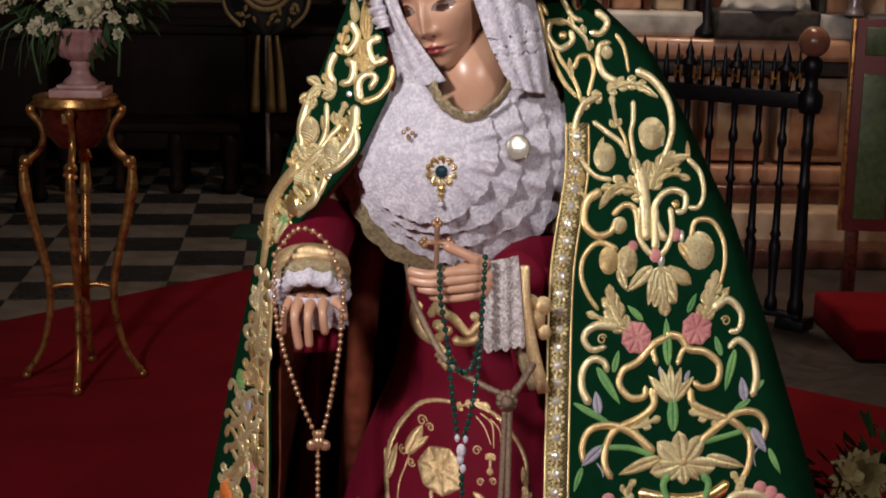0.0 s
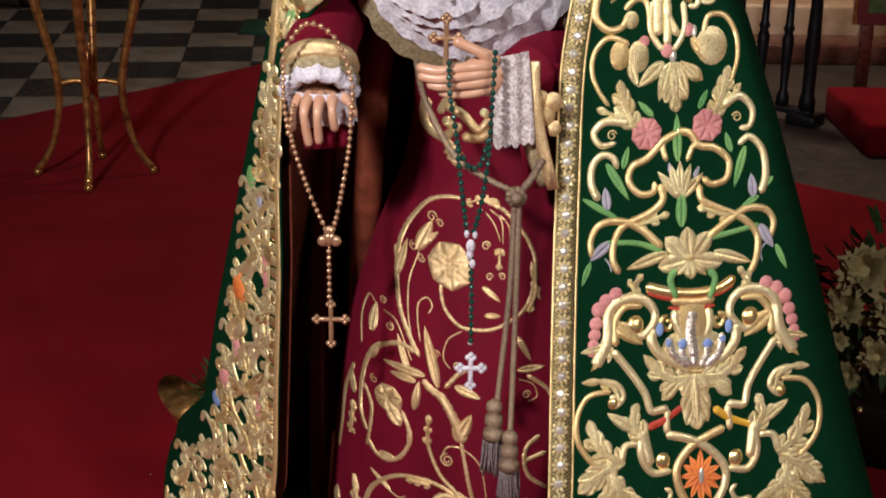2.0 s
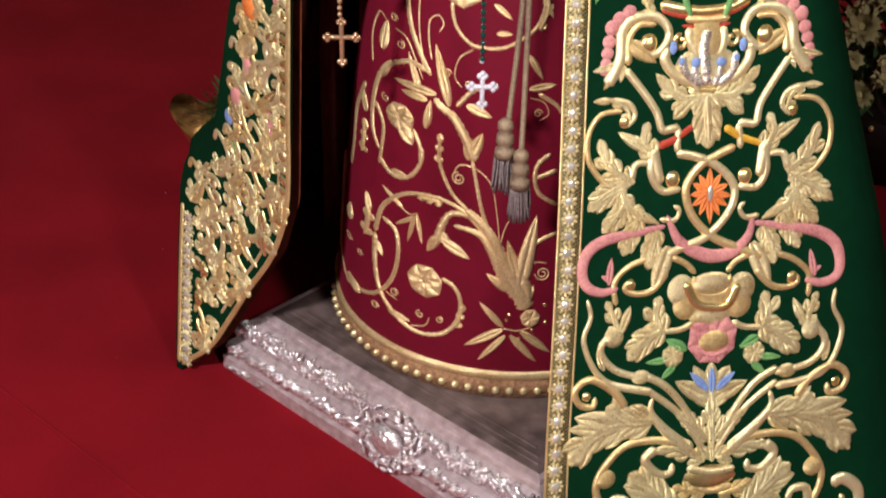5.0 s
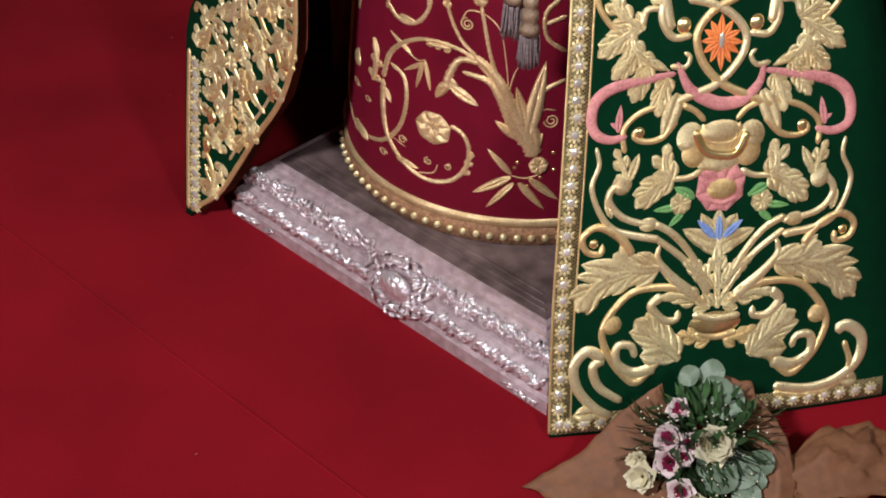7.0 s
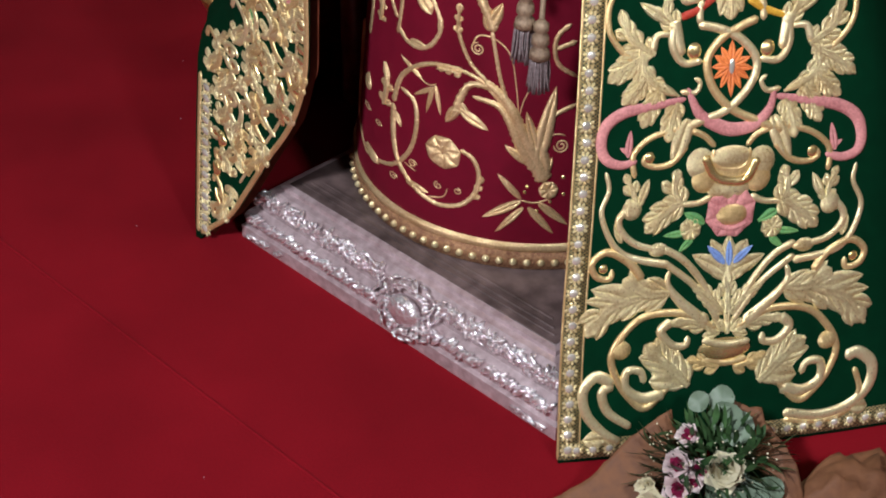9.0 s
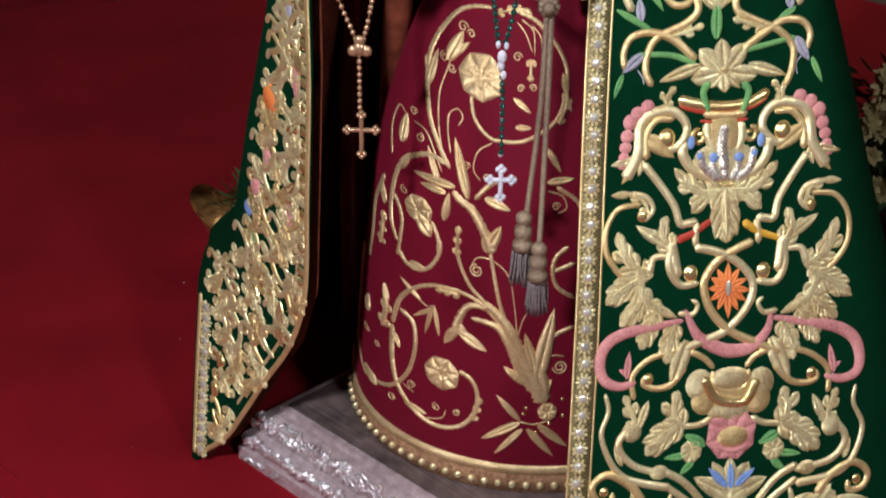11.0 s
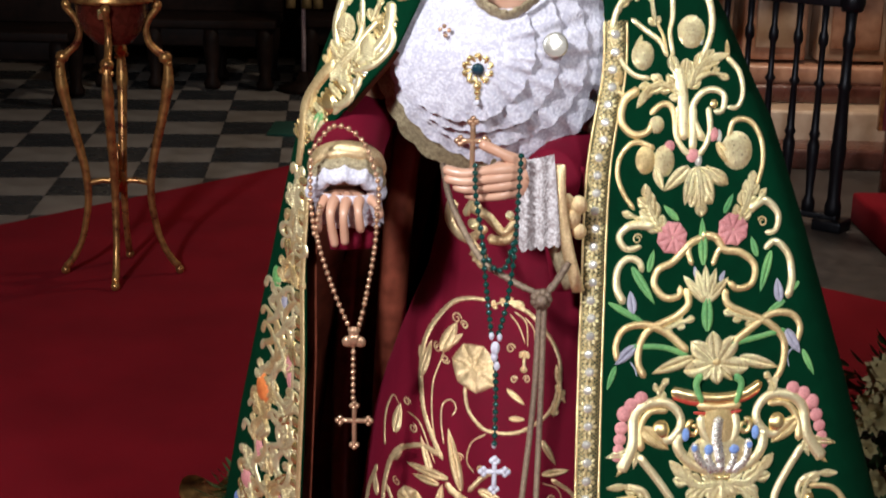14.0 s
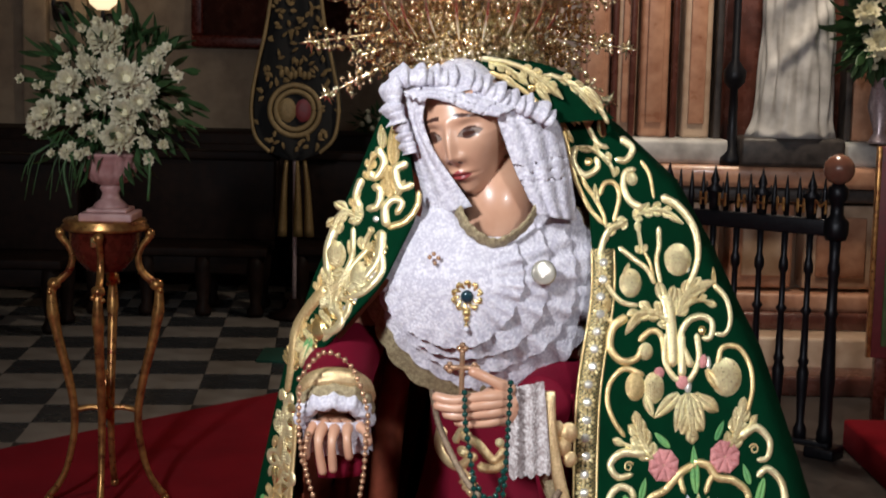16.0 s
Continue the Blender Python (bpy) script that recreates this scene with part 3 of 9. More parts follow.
def mantle_left_y(x, z):
    return 2.10 + 0.12 * z + lerp(z, [0, 0.45, 1.0, 1.45, 1.7], [0.9, 1.35, 1.45, 0.5, 0.3]) * (-0.22 - x)


AXIS = (0.17, 2.42)
SKIRT = ([0.12, 0.19, 0.33, 0.47, 0.63, 0.71, 0.78, 0.85, 0.91, 0.97, 1.05, 1.3], [0.338, 0.340, 0.329, 0.315, 0.298, 0.285, 0.265, 0.242, 0.218, 0.195, 0.178, 0.17])


def dress_y(x, z):
    r = lerp(z, *SKIRT)
    return AXIS[1] - math.sqrt(max(r * r - (x - AXIS[0]) ** 2, 1e-6))


INNER = ([0, 0.25, 0.49, 0.65, 0.90, 1.03, 1.20, 1.33, 1.39, 1.48, 1.55, 1.62], [0.196, 0.195, 0.205, 0.206, 0.208, 0.211, 0.217, 0.238, 0.243, 0.236, 0.205, 0.165])
OUTER = ([0, 0.09, 0.37, 0.52, 0.74, 0.88, 1.1, 1.26, 1.32, 1.42, 1.52, 1.60, 1.66], [0.775, 0.757, 0.712, 0.685, 0.630, 0.596, 0.537, 0.488, 0.459, 0.415, 0.362, 0.275, 0.19])
L_INNER = ([0, 0.011, 0.079, 0.112, 0.237, 0.353, 0.469, 0.677, 0.872, 1.035, 1.18, 1.224, 1.287, 1.371, 1.474, 1.55, 1.64], [-0.476, -0.472, -0.408, -0.386, -0.322, -0.262, -0.231, -0.222, -0.215, -0.217, -0.206, -0.200, -0.148, -0.079, -0.030, -0.042, -0.062])
L_OUTER = ([0, 0.178, 0.335, 0.37, 0.42, 0.47, 0.705, 0.967, 1.2, 1.247, 1.358, 1.448, 1.528, 1.62, 1.66], [-0.486, -0.478, -0.467, -0.445, -0.405, -0.384, -0.343, -0.287, -0.236, -0.224, -0.188, -0.153, -0.121, -0.085, -0.07])

mantle = thing("mantle", "green velvet mantle densely embroidered with gold thread and coloured silks", "mantle", (0, 0, 0))
ZS = [1.64 * i / 82 for i in range(83)]


def bezier(a, b, c, n):
    return [((1 - t) ** 2 * a[0] + 2 * t * (1 - t) * b[0] + t * t * c[0], (1 - t) ** 2 * a[1] + 2 * t * (1 - t) * b[1] + t * t * c[1]) for t in (i / n for i in range(1, n + 1))]


def back_of(z):
    t = z / 1.64
    return (0.62 - 0.42 * t, 3.25 - 0.72 * t)


def right_row(z, off=0.0):
    a, b = lerp(z, *INNER), lerp(z, *OUTER)
    front = [(a + (b - a) * i / 22, mantle_y(a + (b - a) * i / 22, z)) for i in range(23)]
    bx, by = front[-1]
    t = z / 1.64
    rest = bezier((bx, by), (bx + 0.10 * (1 - t) + 0.03, by + 0.07), (bx + 0.02 + 0.12 * (1 - t) ** 3, by + 0.32 - 0.1 * t), 8)
    rest += bezier(rest[-1], (bx - 0.02, back_of(z)[1]), back_of(z), 10)
    out = [(x, y + off, z) for x, y in front]
    for i, (x, y) in enumerate(rest):
        fold = 0.022 * (1 - 0.7 * t) * math.sin(i * 1.35) * min(1, i / 4)
        out.append((x + fold, y + off, z))
    return out


def left_row(z, off=0.0):
    a, b = lerp(z, *L_INNER), lerp(z, *L_OUTER)
    b = min(b, a - 0.006)
    front = [(a + (b - a) * i / 14, mantle_left_y(a + (b - a) * i / 14, z)) for i in range(15)]
    bx, by = front[-1]
    t = z / 1.64
    rest = bezier((bx, by), (bx - 0.05 * (1 - t) - 0.01, by + 0.22 * (1 - t) + 0.05), (bx + 0.10, by + 0.38 * (1 - t) + 0.12), 8)
    rest += bezier(rest[-1], (bx + 0.2, back_of(z)[1]), back_of(z), 10)
    return [(x + (0.018 * (1 - t) * math.sin(i * 1.3) if i > 17 else 0), y + off, z) for i, (x, y) in enumerate(front + rest)]


bm = bmesh.new()
grid(bm, [right_row(z) for z in ZS])
grid(bm, [left_row(z)[::-1] for z in ZS])
# hood over the head
rows = []
for k in range(9):
    t = k / 8
    rows.append([(0.10 + (0.172 - 0.07 * t * t) * math.cos(a) * 0.98, 2.27 + 0.30 * t + 0.03 * math.sin(a), 1.60 + (0.112 - 0.05 * t * t) * math.sin(a) - 0.02 * t) for a in (math.pi * i / 30 for i in range(31))])
grid(bm, rows)
cloth = part("velvet", bm, GREEN, mantle)
mod = cloth.modifiers.new("thickness", "SOLIDIFY")
mod.thickness, mod.offset = 0.005, 1.0
bm = bmesh.new()
rows = []
for z in ZS[:78]:
    right, left = right_row(z, 0.0)[23:], left_row(z, 0.0)
    t = z / 1.64
    ring = [(x * 0.965 + 0.006, y - 0.012 * (1 if i > 15 else -1.4), z) for i, (x, y, _) in enumerate(left)] + [(x * 0.965 + 0.006, y - 0.016, z) for x, y, _ in right[::-1]]
    rows.append([(x + 0.018 * math.sin(i * 0.9 + 2.5 * z) * (1 if 18 < i < 46 else 0), y + 0.03 * math.sin(i * 1.7 + z) * (1 if 18 < i < 46 else 0), z) for i, (x, y, z) in enumerate(ring)])
grid(bm, rows)
part("lining", bm, LINING, mantle, "dark brown satin lining")
# folded edge of the dark curtain-like lining seen beside the skirt
bm = bmesh.new()
tube(bm, [(-0.105, 2.47, 0.10), (-0.100, 2.46, 0.6), (-0.082, 2.44, 1.0), (-0.060, 2.44, 1.22)], 0.026, 12, 0.05)
tube(bm, [(-0.19, 2.72, 0.10), (-0.185, 2.70, 0.6), (-0.16, 2.66, 1.0), (-0.12, 2.6, 1.22)], 0.03, 12, 0.05)
part("lining_fold", bm, LINING, mantle)

# front of the hood, between veil and silhouette
bm = bmesh.new()
a_ = smooth_line([(0.040, 1.690, 0), (0.090, 1.684, 0), (0.140, 1.655, 0), (0.178, 1.615, 0)], 0.01)
b_ = smooth_line([(0.060, 1.716, 0), (0.130, 1.708, 0), (0.200, 1.680, 0), (0.272, 1.622, 0)], 0.01)
grid(bm, [[(p.x, 2.238 + 0.03 * t - 0.008 * math.sin(math.pi * t), p.y) for t, p in ((k / 8, a_[int((len(a_) - 1) * i / 24)].lerp(b_[int((len(b_) - 1) * i / 24)], k / 8)) for k in range(9))] for i in range(25)])
part("hood_front", bm, GREEN, mantle)

# ---- burgundy dress ----
dress = thing("dress", "burgundy velvet dress embroidered with gold scrolling vines", "dress", (0, 0, 0))
bm = bmesh.new()
rows = []
for i in range(60):
    z = 0.135 + 1.12 * i / 59
    r = lerp(z, *SKIRT)
    flare = 0.085 * max(0, 1 - z / 0.42)
    rows.append([(AXIS[0] + r * math.cos(a) - flare * max(0, math.sin(a)), AXIS[1] + r * math.sin(a) * (1 if math.sin(a) < 0 else 0.7), z) for a in (2 * math.pi * k / 90 for k in range(90))])
grid(bm, rows, closed=True)
part("skirt", bm, WINE, dress)
# gold braid and lace round the hem
for name, z0, z1, r0, mat in (("hem_braid", 0.165, 0.182, 0.006, DRESSGOLD), ("hem_lace", 0.128, 0.166, 0.008, HEMLACE)):
    bm = bmesh.new()
    rows = []
    for z in (z0, z0 + 0.002, (z0 + z1) / 2, z1 - 0.002, z1):
        r = lerp(z, *SKIRT) + (r0 if z0 < z < z1 else 0.0)
        rows.append([(AXIS[0] + r * math.cos(a) - 0.085 * max(0, 1 - z / 0.42) * max(0, math.sin(a)), AXIS[1] + r * math.sin(a) * (1 if math.sin(a) < 0 else 0.7), z - (0.006 * abs(math.sin(a * 38)) if name == "hem_lace" and z == z0 else 0)) for a in (2 * math.pi * k / 240 for k in range(240))])
    grid(bm, rows, closed=True)
    part(name, bm, mat, dress)
for k in range(36):
    a = math.pi + math.pi * k / 44 + 0.02
    r = lerp(0.148, *SKIRT) + 0.010
    bm = bmesh.new()
    ball(bm, (AXIS[0] + r * math.cos(a), AXIS[1] + r * math.sin(a), 0.146), 0.0075, 8, 5, (1, 0.6, 1))
    part("hem_stud", bm, CORDPALE, dress)

# ---- embroidery: padded relief laid on the cloth ----
class Cloth:
    """A draped face of cloth, y as a function of x and z, that embroidery lies on."""

    def __init__(self, depth, parent, lift):
        self.depth, self.parent, self.lift = depth, parent, lift

    def at(self, x, z, off):
        e = 0.004
        y = self.depth(x, z)
        dx, dz = (self.depth(x + e, z) - y) / e, (self.depth(x, z + e) - y) / e
        n = Vector((dx, -1, dz)).normalized()
        return Vector((x, y, z)) + n * (self.lift + off)


RAISED, HIGHER = Cloth(mantle_y, mantle, 0.0100), Cloth(mantle_y, mantle, 0.0140)
MANTLE, DRESS, LEFT = Cloth(mantle_y, mantle, 0.0055), Cloth(dress_y, dress, 0.001), Cloth(mantle_left_y, mantle, 0.0055)


def cord(c, pts, w0, w1, mat, belly=1.0, rope=0, name="gold_scroll"):
    """A padded cord through places on the cloth; half-widths in millimetres at both ends."""
    mat = CORDGOLD if mat is GOLD else CORDPALE if mat is PALE else mat
    line = smooth_line([(x, z, 0) for x, z in pts], 0.004)
    n = len(line) - 1
    total = sum((b - a).length for a, b in zip(line, line[1:]))
    bm, rows, run = bmesh.new(), [], 0.0
    for i, p in enumerate(line):
        d = (line[min(i + 1, n)] - line[max(i - 1, 0)]).normalized()
        side = Vector((-d.y, d.x, 0))
        t = i / n
        run += 0 if i == 0 else (p - line[i - 1]).length
        w = 0.001 * 1.05 * (w0 + (w1 - w0) * t) * (1 + (belly - 1) * math.sin(math.pi * t)) * min(1, 0.25 + min(run, total - run) / 0.006)
        if rope:
            w *= 1 + 0.16 * math.sin(run * 900)
        row = []
        for k in range(7):
            a = math.pi * k / 6
            q = p + side * (w * math.cos(a))
            row.append(c.at(q.x, q.y, max(0, min(0.75 * w, 0.0055) * math.sin(a)) - 0.001))
        rows.append(row)
    grid(bm, rows)
    return part(name if mat not in (SILK_GREEN, SILK_PINK, SILK_RED, SILK_YELLOW) else "silk_scroll", bm, mat, c.parent)


def teardrop(bm, c, a, d, length, w, bend=0.0, steps=7, high=1.0):
    """One padded lobe from a in the direction d, drawn to a point, with a groove along it."""
    d = d.normalized()
    side = Vector((-d.y, d.x, 0))
    rows = []
    for i in range(steps + 1):
        t = i / steps
        mid = a + d * (length * t) + side * (bend * length * t * t)
        env = math.sin(math.pi * min(1.0, 0.06 + 0.94 * t ** (0.8 if w < 0.24 * length else 1.5))) ** 0.75 + 0.03
        row = []
        for s, up in ((-1, 0.0), (-0.86, 0.60), (-0.48, 1.0), (-0.10, 0.70), (0, 0.35), (0.10, 0.70), (0.48, 1.0), (0.86, 0.60), (1, 0.0)):
            q = mid + side * (w * env * s)
            row.append(c.at(q.x, q.y, up * high * min(0.0056, 0.62 * w) * env ** 0.5 - 0.001))
        rows.append(row)
    grid(bm, rows)


def leaf(c, base, tip, w, mat, lobes=4, bend=0, into=None):
    """A padded leaf: one lobe, or an acanthus of lobes fanned along a rib."""
    a, b = Vector((*base, 0)), Vector((*tip, 0))
    d = b - a
    length = d.length
    u = d.normalized()
    side = Vector((-u.y, u.x, 0))
    w *= 0.001 * 0.86
    bm = into or bmesh.new()
    if lobes <= 1:
        teardrop(bm, c, a, d, length, w, bend)
    else:
        curve = [a + d * t + side * (bend * length * 4 * t * (1 - t)) for t in (k / 40 for k in range(41))]
        half = max(w * 0.95, length * 0.34)
        rows = []
        for k in range(41):
            t = k / 40
            run = (curve[min(40, k + 1)] - curve[max(0, k - 1)]).normalized()
            across = Vector((-run.y, run.x, 0))
            tooth = (t * (min(lobes, 4) + 0.999)) % 1.0
            env = half * (0.05 + 0.95 * math.sin(math.pi * min(1.0, t ** 0.72)) ** 0.8) * (1 - t ** 9)
            jag = 0.50 + 0.50 * (1 - abs(tooth - 0.62) / 0.62 if tooth < 0.62 else (1 - tooth) / 0.38) ** 0.7
            row = []
            for s, up in ((-1, 0.0), (-0.86, 0.55), (-0.5, 1.0), (-0.12, 0.72), (0, 1.25), (0.12, 0.72), (0.5, 1.0), (0.86, 0.55), (1, 0.0)):
                wide = env * (1 - abs(s) + abs(s) * jag)
                q = curve[k] + across * (wide * s) + run * (0.70 * half * abs(s) ** 1.5 * (1 - t))
                row.append(c.at(q.x, q.y, up * min(0.0060, 0.34 * half) * (0.45 + 0.55 * jag) * min(1.0, 4 * (1 - t) + 0.15) - 0.001))
            rows.append(row)
        grid(bm, rows)
    if into:
        return None
    return part("silk_leaf" if mat in (SILK_GREEN, SILK_GREY, SILK_PINK, SILK_ORANGE, SILK_BLUE) else "gold_leaf", bm, mat, c.parent)


def acanthus(c, spine, w, mat, pairs=3, sides="B"):
    """A padded acanthus leaf along a curved rib: pointed lobes fanned to one or both sides, the largest below the middle."""
    line = smooth_line([(x, z, 0) for x, z in spine], 0.003)
    n = len(line) - 1
    w *= 0.001
    bm = bmesh.new()

    def spot(t):
        k = min(n - 1, int(t * n))
        return line[k].lerp(line[k + 1], t * n - k), (line[min(n, k + 2)] - line[max(0, k - 1)]).normalized()

    total = sum((b - a).length for a, b in zip(line, line[1:]))
    lobe = 1.25 * total / (pairs + 1.2)
    for i in range(pairs):
        t = 0.04 + 0.74 * i / pairs
        p, d = spot(t)
        swell = 0.78 + 0.32 * math.sin(math.pi * (i + 0.8) / (pairs + 0.6))
        for s in (-1, 1):
            if (sides == "L" and s < 0) or (sides == "R" and s > 0):
                continue
            turn = s * radians(50 - 14 * t)
            out = Vector((d.x * math.cos(turn) - d.y * math.sin(turn), d.x * math.sin(turn) + d.y * math.cos(turn), 0))
            reach = max(w * 1.22 * swell, 0.010)
            teardrop(bm, c, p - d * 0.002, out, reach, min(0.33 * reach, 0.42 * lobe), -0.22 * s, 7, 0.85)
    p, d = spot(0.62)
    teardrop(bm, c, p, line[-1] - p, (line[-1] - p).length, max(0.40 * w, 0.006), 0, 7, 1.0)
    rows = []
    for i in range(0, n + 1, 2):
        t = i / n
        p, d = spot(min(t, 0.999))
        side = Vector((-d.y, d.x, 0))
        half = 0.30 * w * (0.35 + 0.65 * math.sin(math.pi * min(1, 0.12 + 0.88 * t)))
        rows.append([c.at(*(p + side * (half * s)).xy, h * min(0.0052, 0.5 * w) - 0.001) for s, h in ((-1, 0), (-0.7, 0.8), (-0.22, 1.0), (0, 0.7), (0.22, 1.0), (0.7, 0.8), (1, 0))])
    grid(bm, rows)
    return part("silk_leaf" if mat in (SILK_GREEN, SILK_GREY, SILK_PINK) else "gold_leaf", bm, mat, c.parent)


def pad(c, at, rx, ry, mat, into=None, slot=0):
    """A padded dome."""
    bm, rows = into or bmesh.new(), []
    rx, ry = rx * 0.00108, ry * 0.00108
    for i in range(5):
        r = 1 - i / 4
        rows.append([c.at(at[0] + rx * max(r, 0.02) * math.cos(a), at[1] + ry * max(r, 0.02) * math.sin(a), 0.45 * min(rx, ry, 0.016) * math.sqrt(1 - r * r) - 0.001) for a in (2 * math.pi * k / 16 for k in range(16))])
    grid(bm, rows, closed=True, mat=slot)
    if into:
        return None
    return part("padded_boss", bm, mat, c.parent)


def curl(c, at, r, turns, a0, w, mat, way=1):
    """A spiral that winds inwards."""
    pts = []
    n = int(9 * turns) + 3
    for i in range(n):
        t = i / (n - 1)
        a = radians(a0) + way * 2 * math.pi * turns * t
        rr = r * 0.001 * (1 - 0.82 * t)
        pts.append((at[0] + rr * math.cos(a), at[1] + rr * math.sin(a)))
    return cord(c, pts, w, w * 0.8, mat, name="spiral_tendril")


def bloom(c, at, r, mat, core, petals=6, tall=1.0):
    """A flower of cupped petals round a boss."""
    bm = bmesh.new()
    for k in range(petals):
        a = 2 * math.pi * k / petals + 0.3
        tip = (at[0] + 0.001 * r * math.cos(a), at[1] + 0.001 * r * tall * math.sin(a))
        leaf(c, at, tip, 2 * math.pi * r / petals * 0.72, mat, lobes=1, into=bm)
    for k in range(petals - 2):
        a = 2 * math.pi * k / (petals - 2)
        leaf(c, at, (at[0] + 0.00055 * r * math.cos(a), at[1] + 0.00055 * r * tall * math.sin(a)), r * 0.34, mat, lobes=1, into=bm)
    pad(c, at, r * 0.22, r * 0.22, core, into=bm, slot=1)
    return part("silk_flower" if mat == SILK_PINK else "gold_flower", bm, (mat, core), c.parent)


# shoulder under the hood
acanthus(MANTLE, [(0.076, 1.700), (0.106, 1.691), (0.132, 1.668)], 12.9, PALE, 4, "R")
acanthus(MANTLE, [(0.132, 1.693), (0.167, 1.673), (0.193, 1.643), (0.213, 1.606)], 15.5, PALE, 5)
cord(MANTLE, [(0.150, 1.643), (0.184, 1.622), (0.210, 1.581)], 4.7, 3.9, GOLD)
leaf(MANTLE, (0.236, 1.608), (0.232, 1.653), 11.2, PALE, lobes=1)
cord(MANTLE, [(0.219, 1.640), (0.232, 1.610), (0.249, 1.581), (0.267, 1.573)], 4.7, 3.9, PALE)
cord(MANTLE, [(0.213, 1.576), (0.210, 1.551), (0.228, 1.531), (0.249, 1.543), (0.245, 1.560)], 6.4, 4.7, PALE)
pad(MANTLE, (0.234, 1.552), 6.4, 6.4, PLATE)
cord(MANTLE, [(0.189, 1.610), (0.202, 1.572), (0.215, 1.522), (0.236, 1.481), (0.258, 1.457)], 4.3, 3.4, GOLD)
leaf(MANTLE, (0.258, 1.590), (0.255, 1.630), 10.3, PALE, lobes=1)
leaf(MANTLE, (0.199, 1.665), (0.208, 1.623), 9.5, GOLD, lobes=1)
leaf(MANTLE, (0.167, 1.643), (0.193, 1.610), 8.6, PALE, lobes=1)
# shoulder: bud scrolls
acanthus(MANTLE, [(0.276, 1.528), (0.267, 1.550), (0.239, 1.572), (0.211, 1.574)], 13.6, PALE, 3, "R")
cord(MANTLE, [(0.285, 1.590), (0.305, 1.573), (0.294, 1.555), (0.276, 1.557)], 6.4, 4.6, PALE)
cord(MANTLE, [(0.221, 1.541), (0.228, 1.519), (0.244, 1.497), (0.258, 1.471), (0.262, 1.452)], 4.1, 3.2, GOLD)
leaf(MANTLE, (0.248, 1.486), (0.244, 1.519), 6.3, PALE, lobes=1)
cord(MANTLE, [(0.252, 1.500), (0.260, 1.519), (0.276, 1.519), (0.283, 1.498), (0.274, 1.460)], 4.1, 3.6, GOLD)
cord(MANTLE, [(0.292, 1.461), (0.267, 1.447), (0.255, 1.423), (0.253, 1.393), (0.265, 1.363), (0.286, 1.341), (0.313, 1.335)], 5.9, 3.6, PALE)
acanthus(MANTLE, [(0.295, 1.463), (0.267, 1.447), (0.257, 1.428)], 12.7, PALE, 2)
pad(MANTLE, (0.300, 1.369), 17.1, 20.7, PALE)
pad(MANTLE, (0.306, 1.361), 5.9, 6.8, PLATE)
leaf(MANTLE, (0.290, 1.372), (0.298, 1.400), 6.8, PALE, lobes=1)
acanthus(MANTLE, [(0.319, 1.413), (0.311, 1.462)], 11.8, PALE, 1)
cord(MANTLE, [(0.320, 1.419), (0.332, 1.397), (0.337, 1.371)], 2.7, 2.7, GOLD)
cord(MANTLE, [(0.281, 1.423), (0.304, 1.406), (0.327, 1.389), (0.339, 1.367)], 4.1, 4.1, PALE)
cord(MANTLE, [(0.346, 1.454), (0.346, 1.424), (0.342, 1.402), (0.348, 1.367)], 4.5, 3.6, PALE)
acanthus(MANTLE, [(0.304, 1.467), (0.336, 1.480), (0.364, 1.474), (0.385, 1.458)], 13.6, PALE, 4)
cord(MANTLE, [(0.350, 1.500), (0.378, 1.485), (0.402, 1.454), (0.409, 1.419), (0.404, 1.389), (0.387, 1.354)], 6.8, 4.6, PALE)
cord(MANTLE, [(0.322, 1.480), (0.300, 1.493), (0.290, 1.515), (0.294, 1.537), (0.311, 1.541)], 6.4, 4.5, PALE)
pad(MANTLE, (0.304, 1.526), 9.1, 10.0, PALE)
pad(MANTLE, (0.308, 1.523), 3.2, 6.4, CRYSTAL)
cord(MANTLE, [(0.318, 1.555), (0.332, 1.533), (0.339, 1.496)], 3.7, 2.7, GOLD)
pad(MANTLE, (0.376, 1.404), 20.9, 23.6, PALE)
pad(MANTLE, (0.372, 1.393), 6.8, 7.7, PLATE)
leaf(MANTLE, (0.355, 1.406), (0.371, 1.426), 6.3, PALE, lobes=1)
pad(MANTLE, (0.392, 1.391), 3.6, 7.3, CRYSTAL)
# chest palmette
leaf(MANTLE, (0.355, 1.337), (0.343, 1.371), 10.8, PALE, lobes=1)
leaf(MANTLE, (0.364, 1.337), (0.369, 1.365), 9.9, PALE, lobes=1)
cord(MANTLE, [(0.354, 1.354), (0.360, 1.328), (0.364, 1.298), (0.366, 1.245)], 9.9, 7.7, PALE)
acanthus(MANTLE, [(0.364, 1.307), (0.336, 1.326), (0.309, 1.320), (0.291, 1.292)], 18.0, PALE, 4)
acanthus(MANTLE, [(0.373, 1.320), (0.387, 1.350), (0.411, 1.365), (0.436, 1.371)], 18.9, PALE, 4)
acanthus(MANTLE, [(0.382, 1.332), (0.410, 1.343), (0.438, 1.334)], 12.7, PALE, 3, "L")
cord(MANTLE, [(0.295, 1.320), (0.272, 1.303), (0.268, 1.273), (0.286, 1.254), (0.309, 1.258), (0.318, 1.275)], 7.2, 4.9, GOLD)
pad(MANTLE, (0.323, 1.268), 11.6, 12.5, PALE)
pad(MANTLE, (0.321, 1.263), 4.0, 5.4, PLATE)
cord(MANTLE, [(0.312, 1.283), (0.332, 1.298), (0.348, 1.290), (0.354, 1.251)], 4.9, 4.5, GOLD)
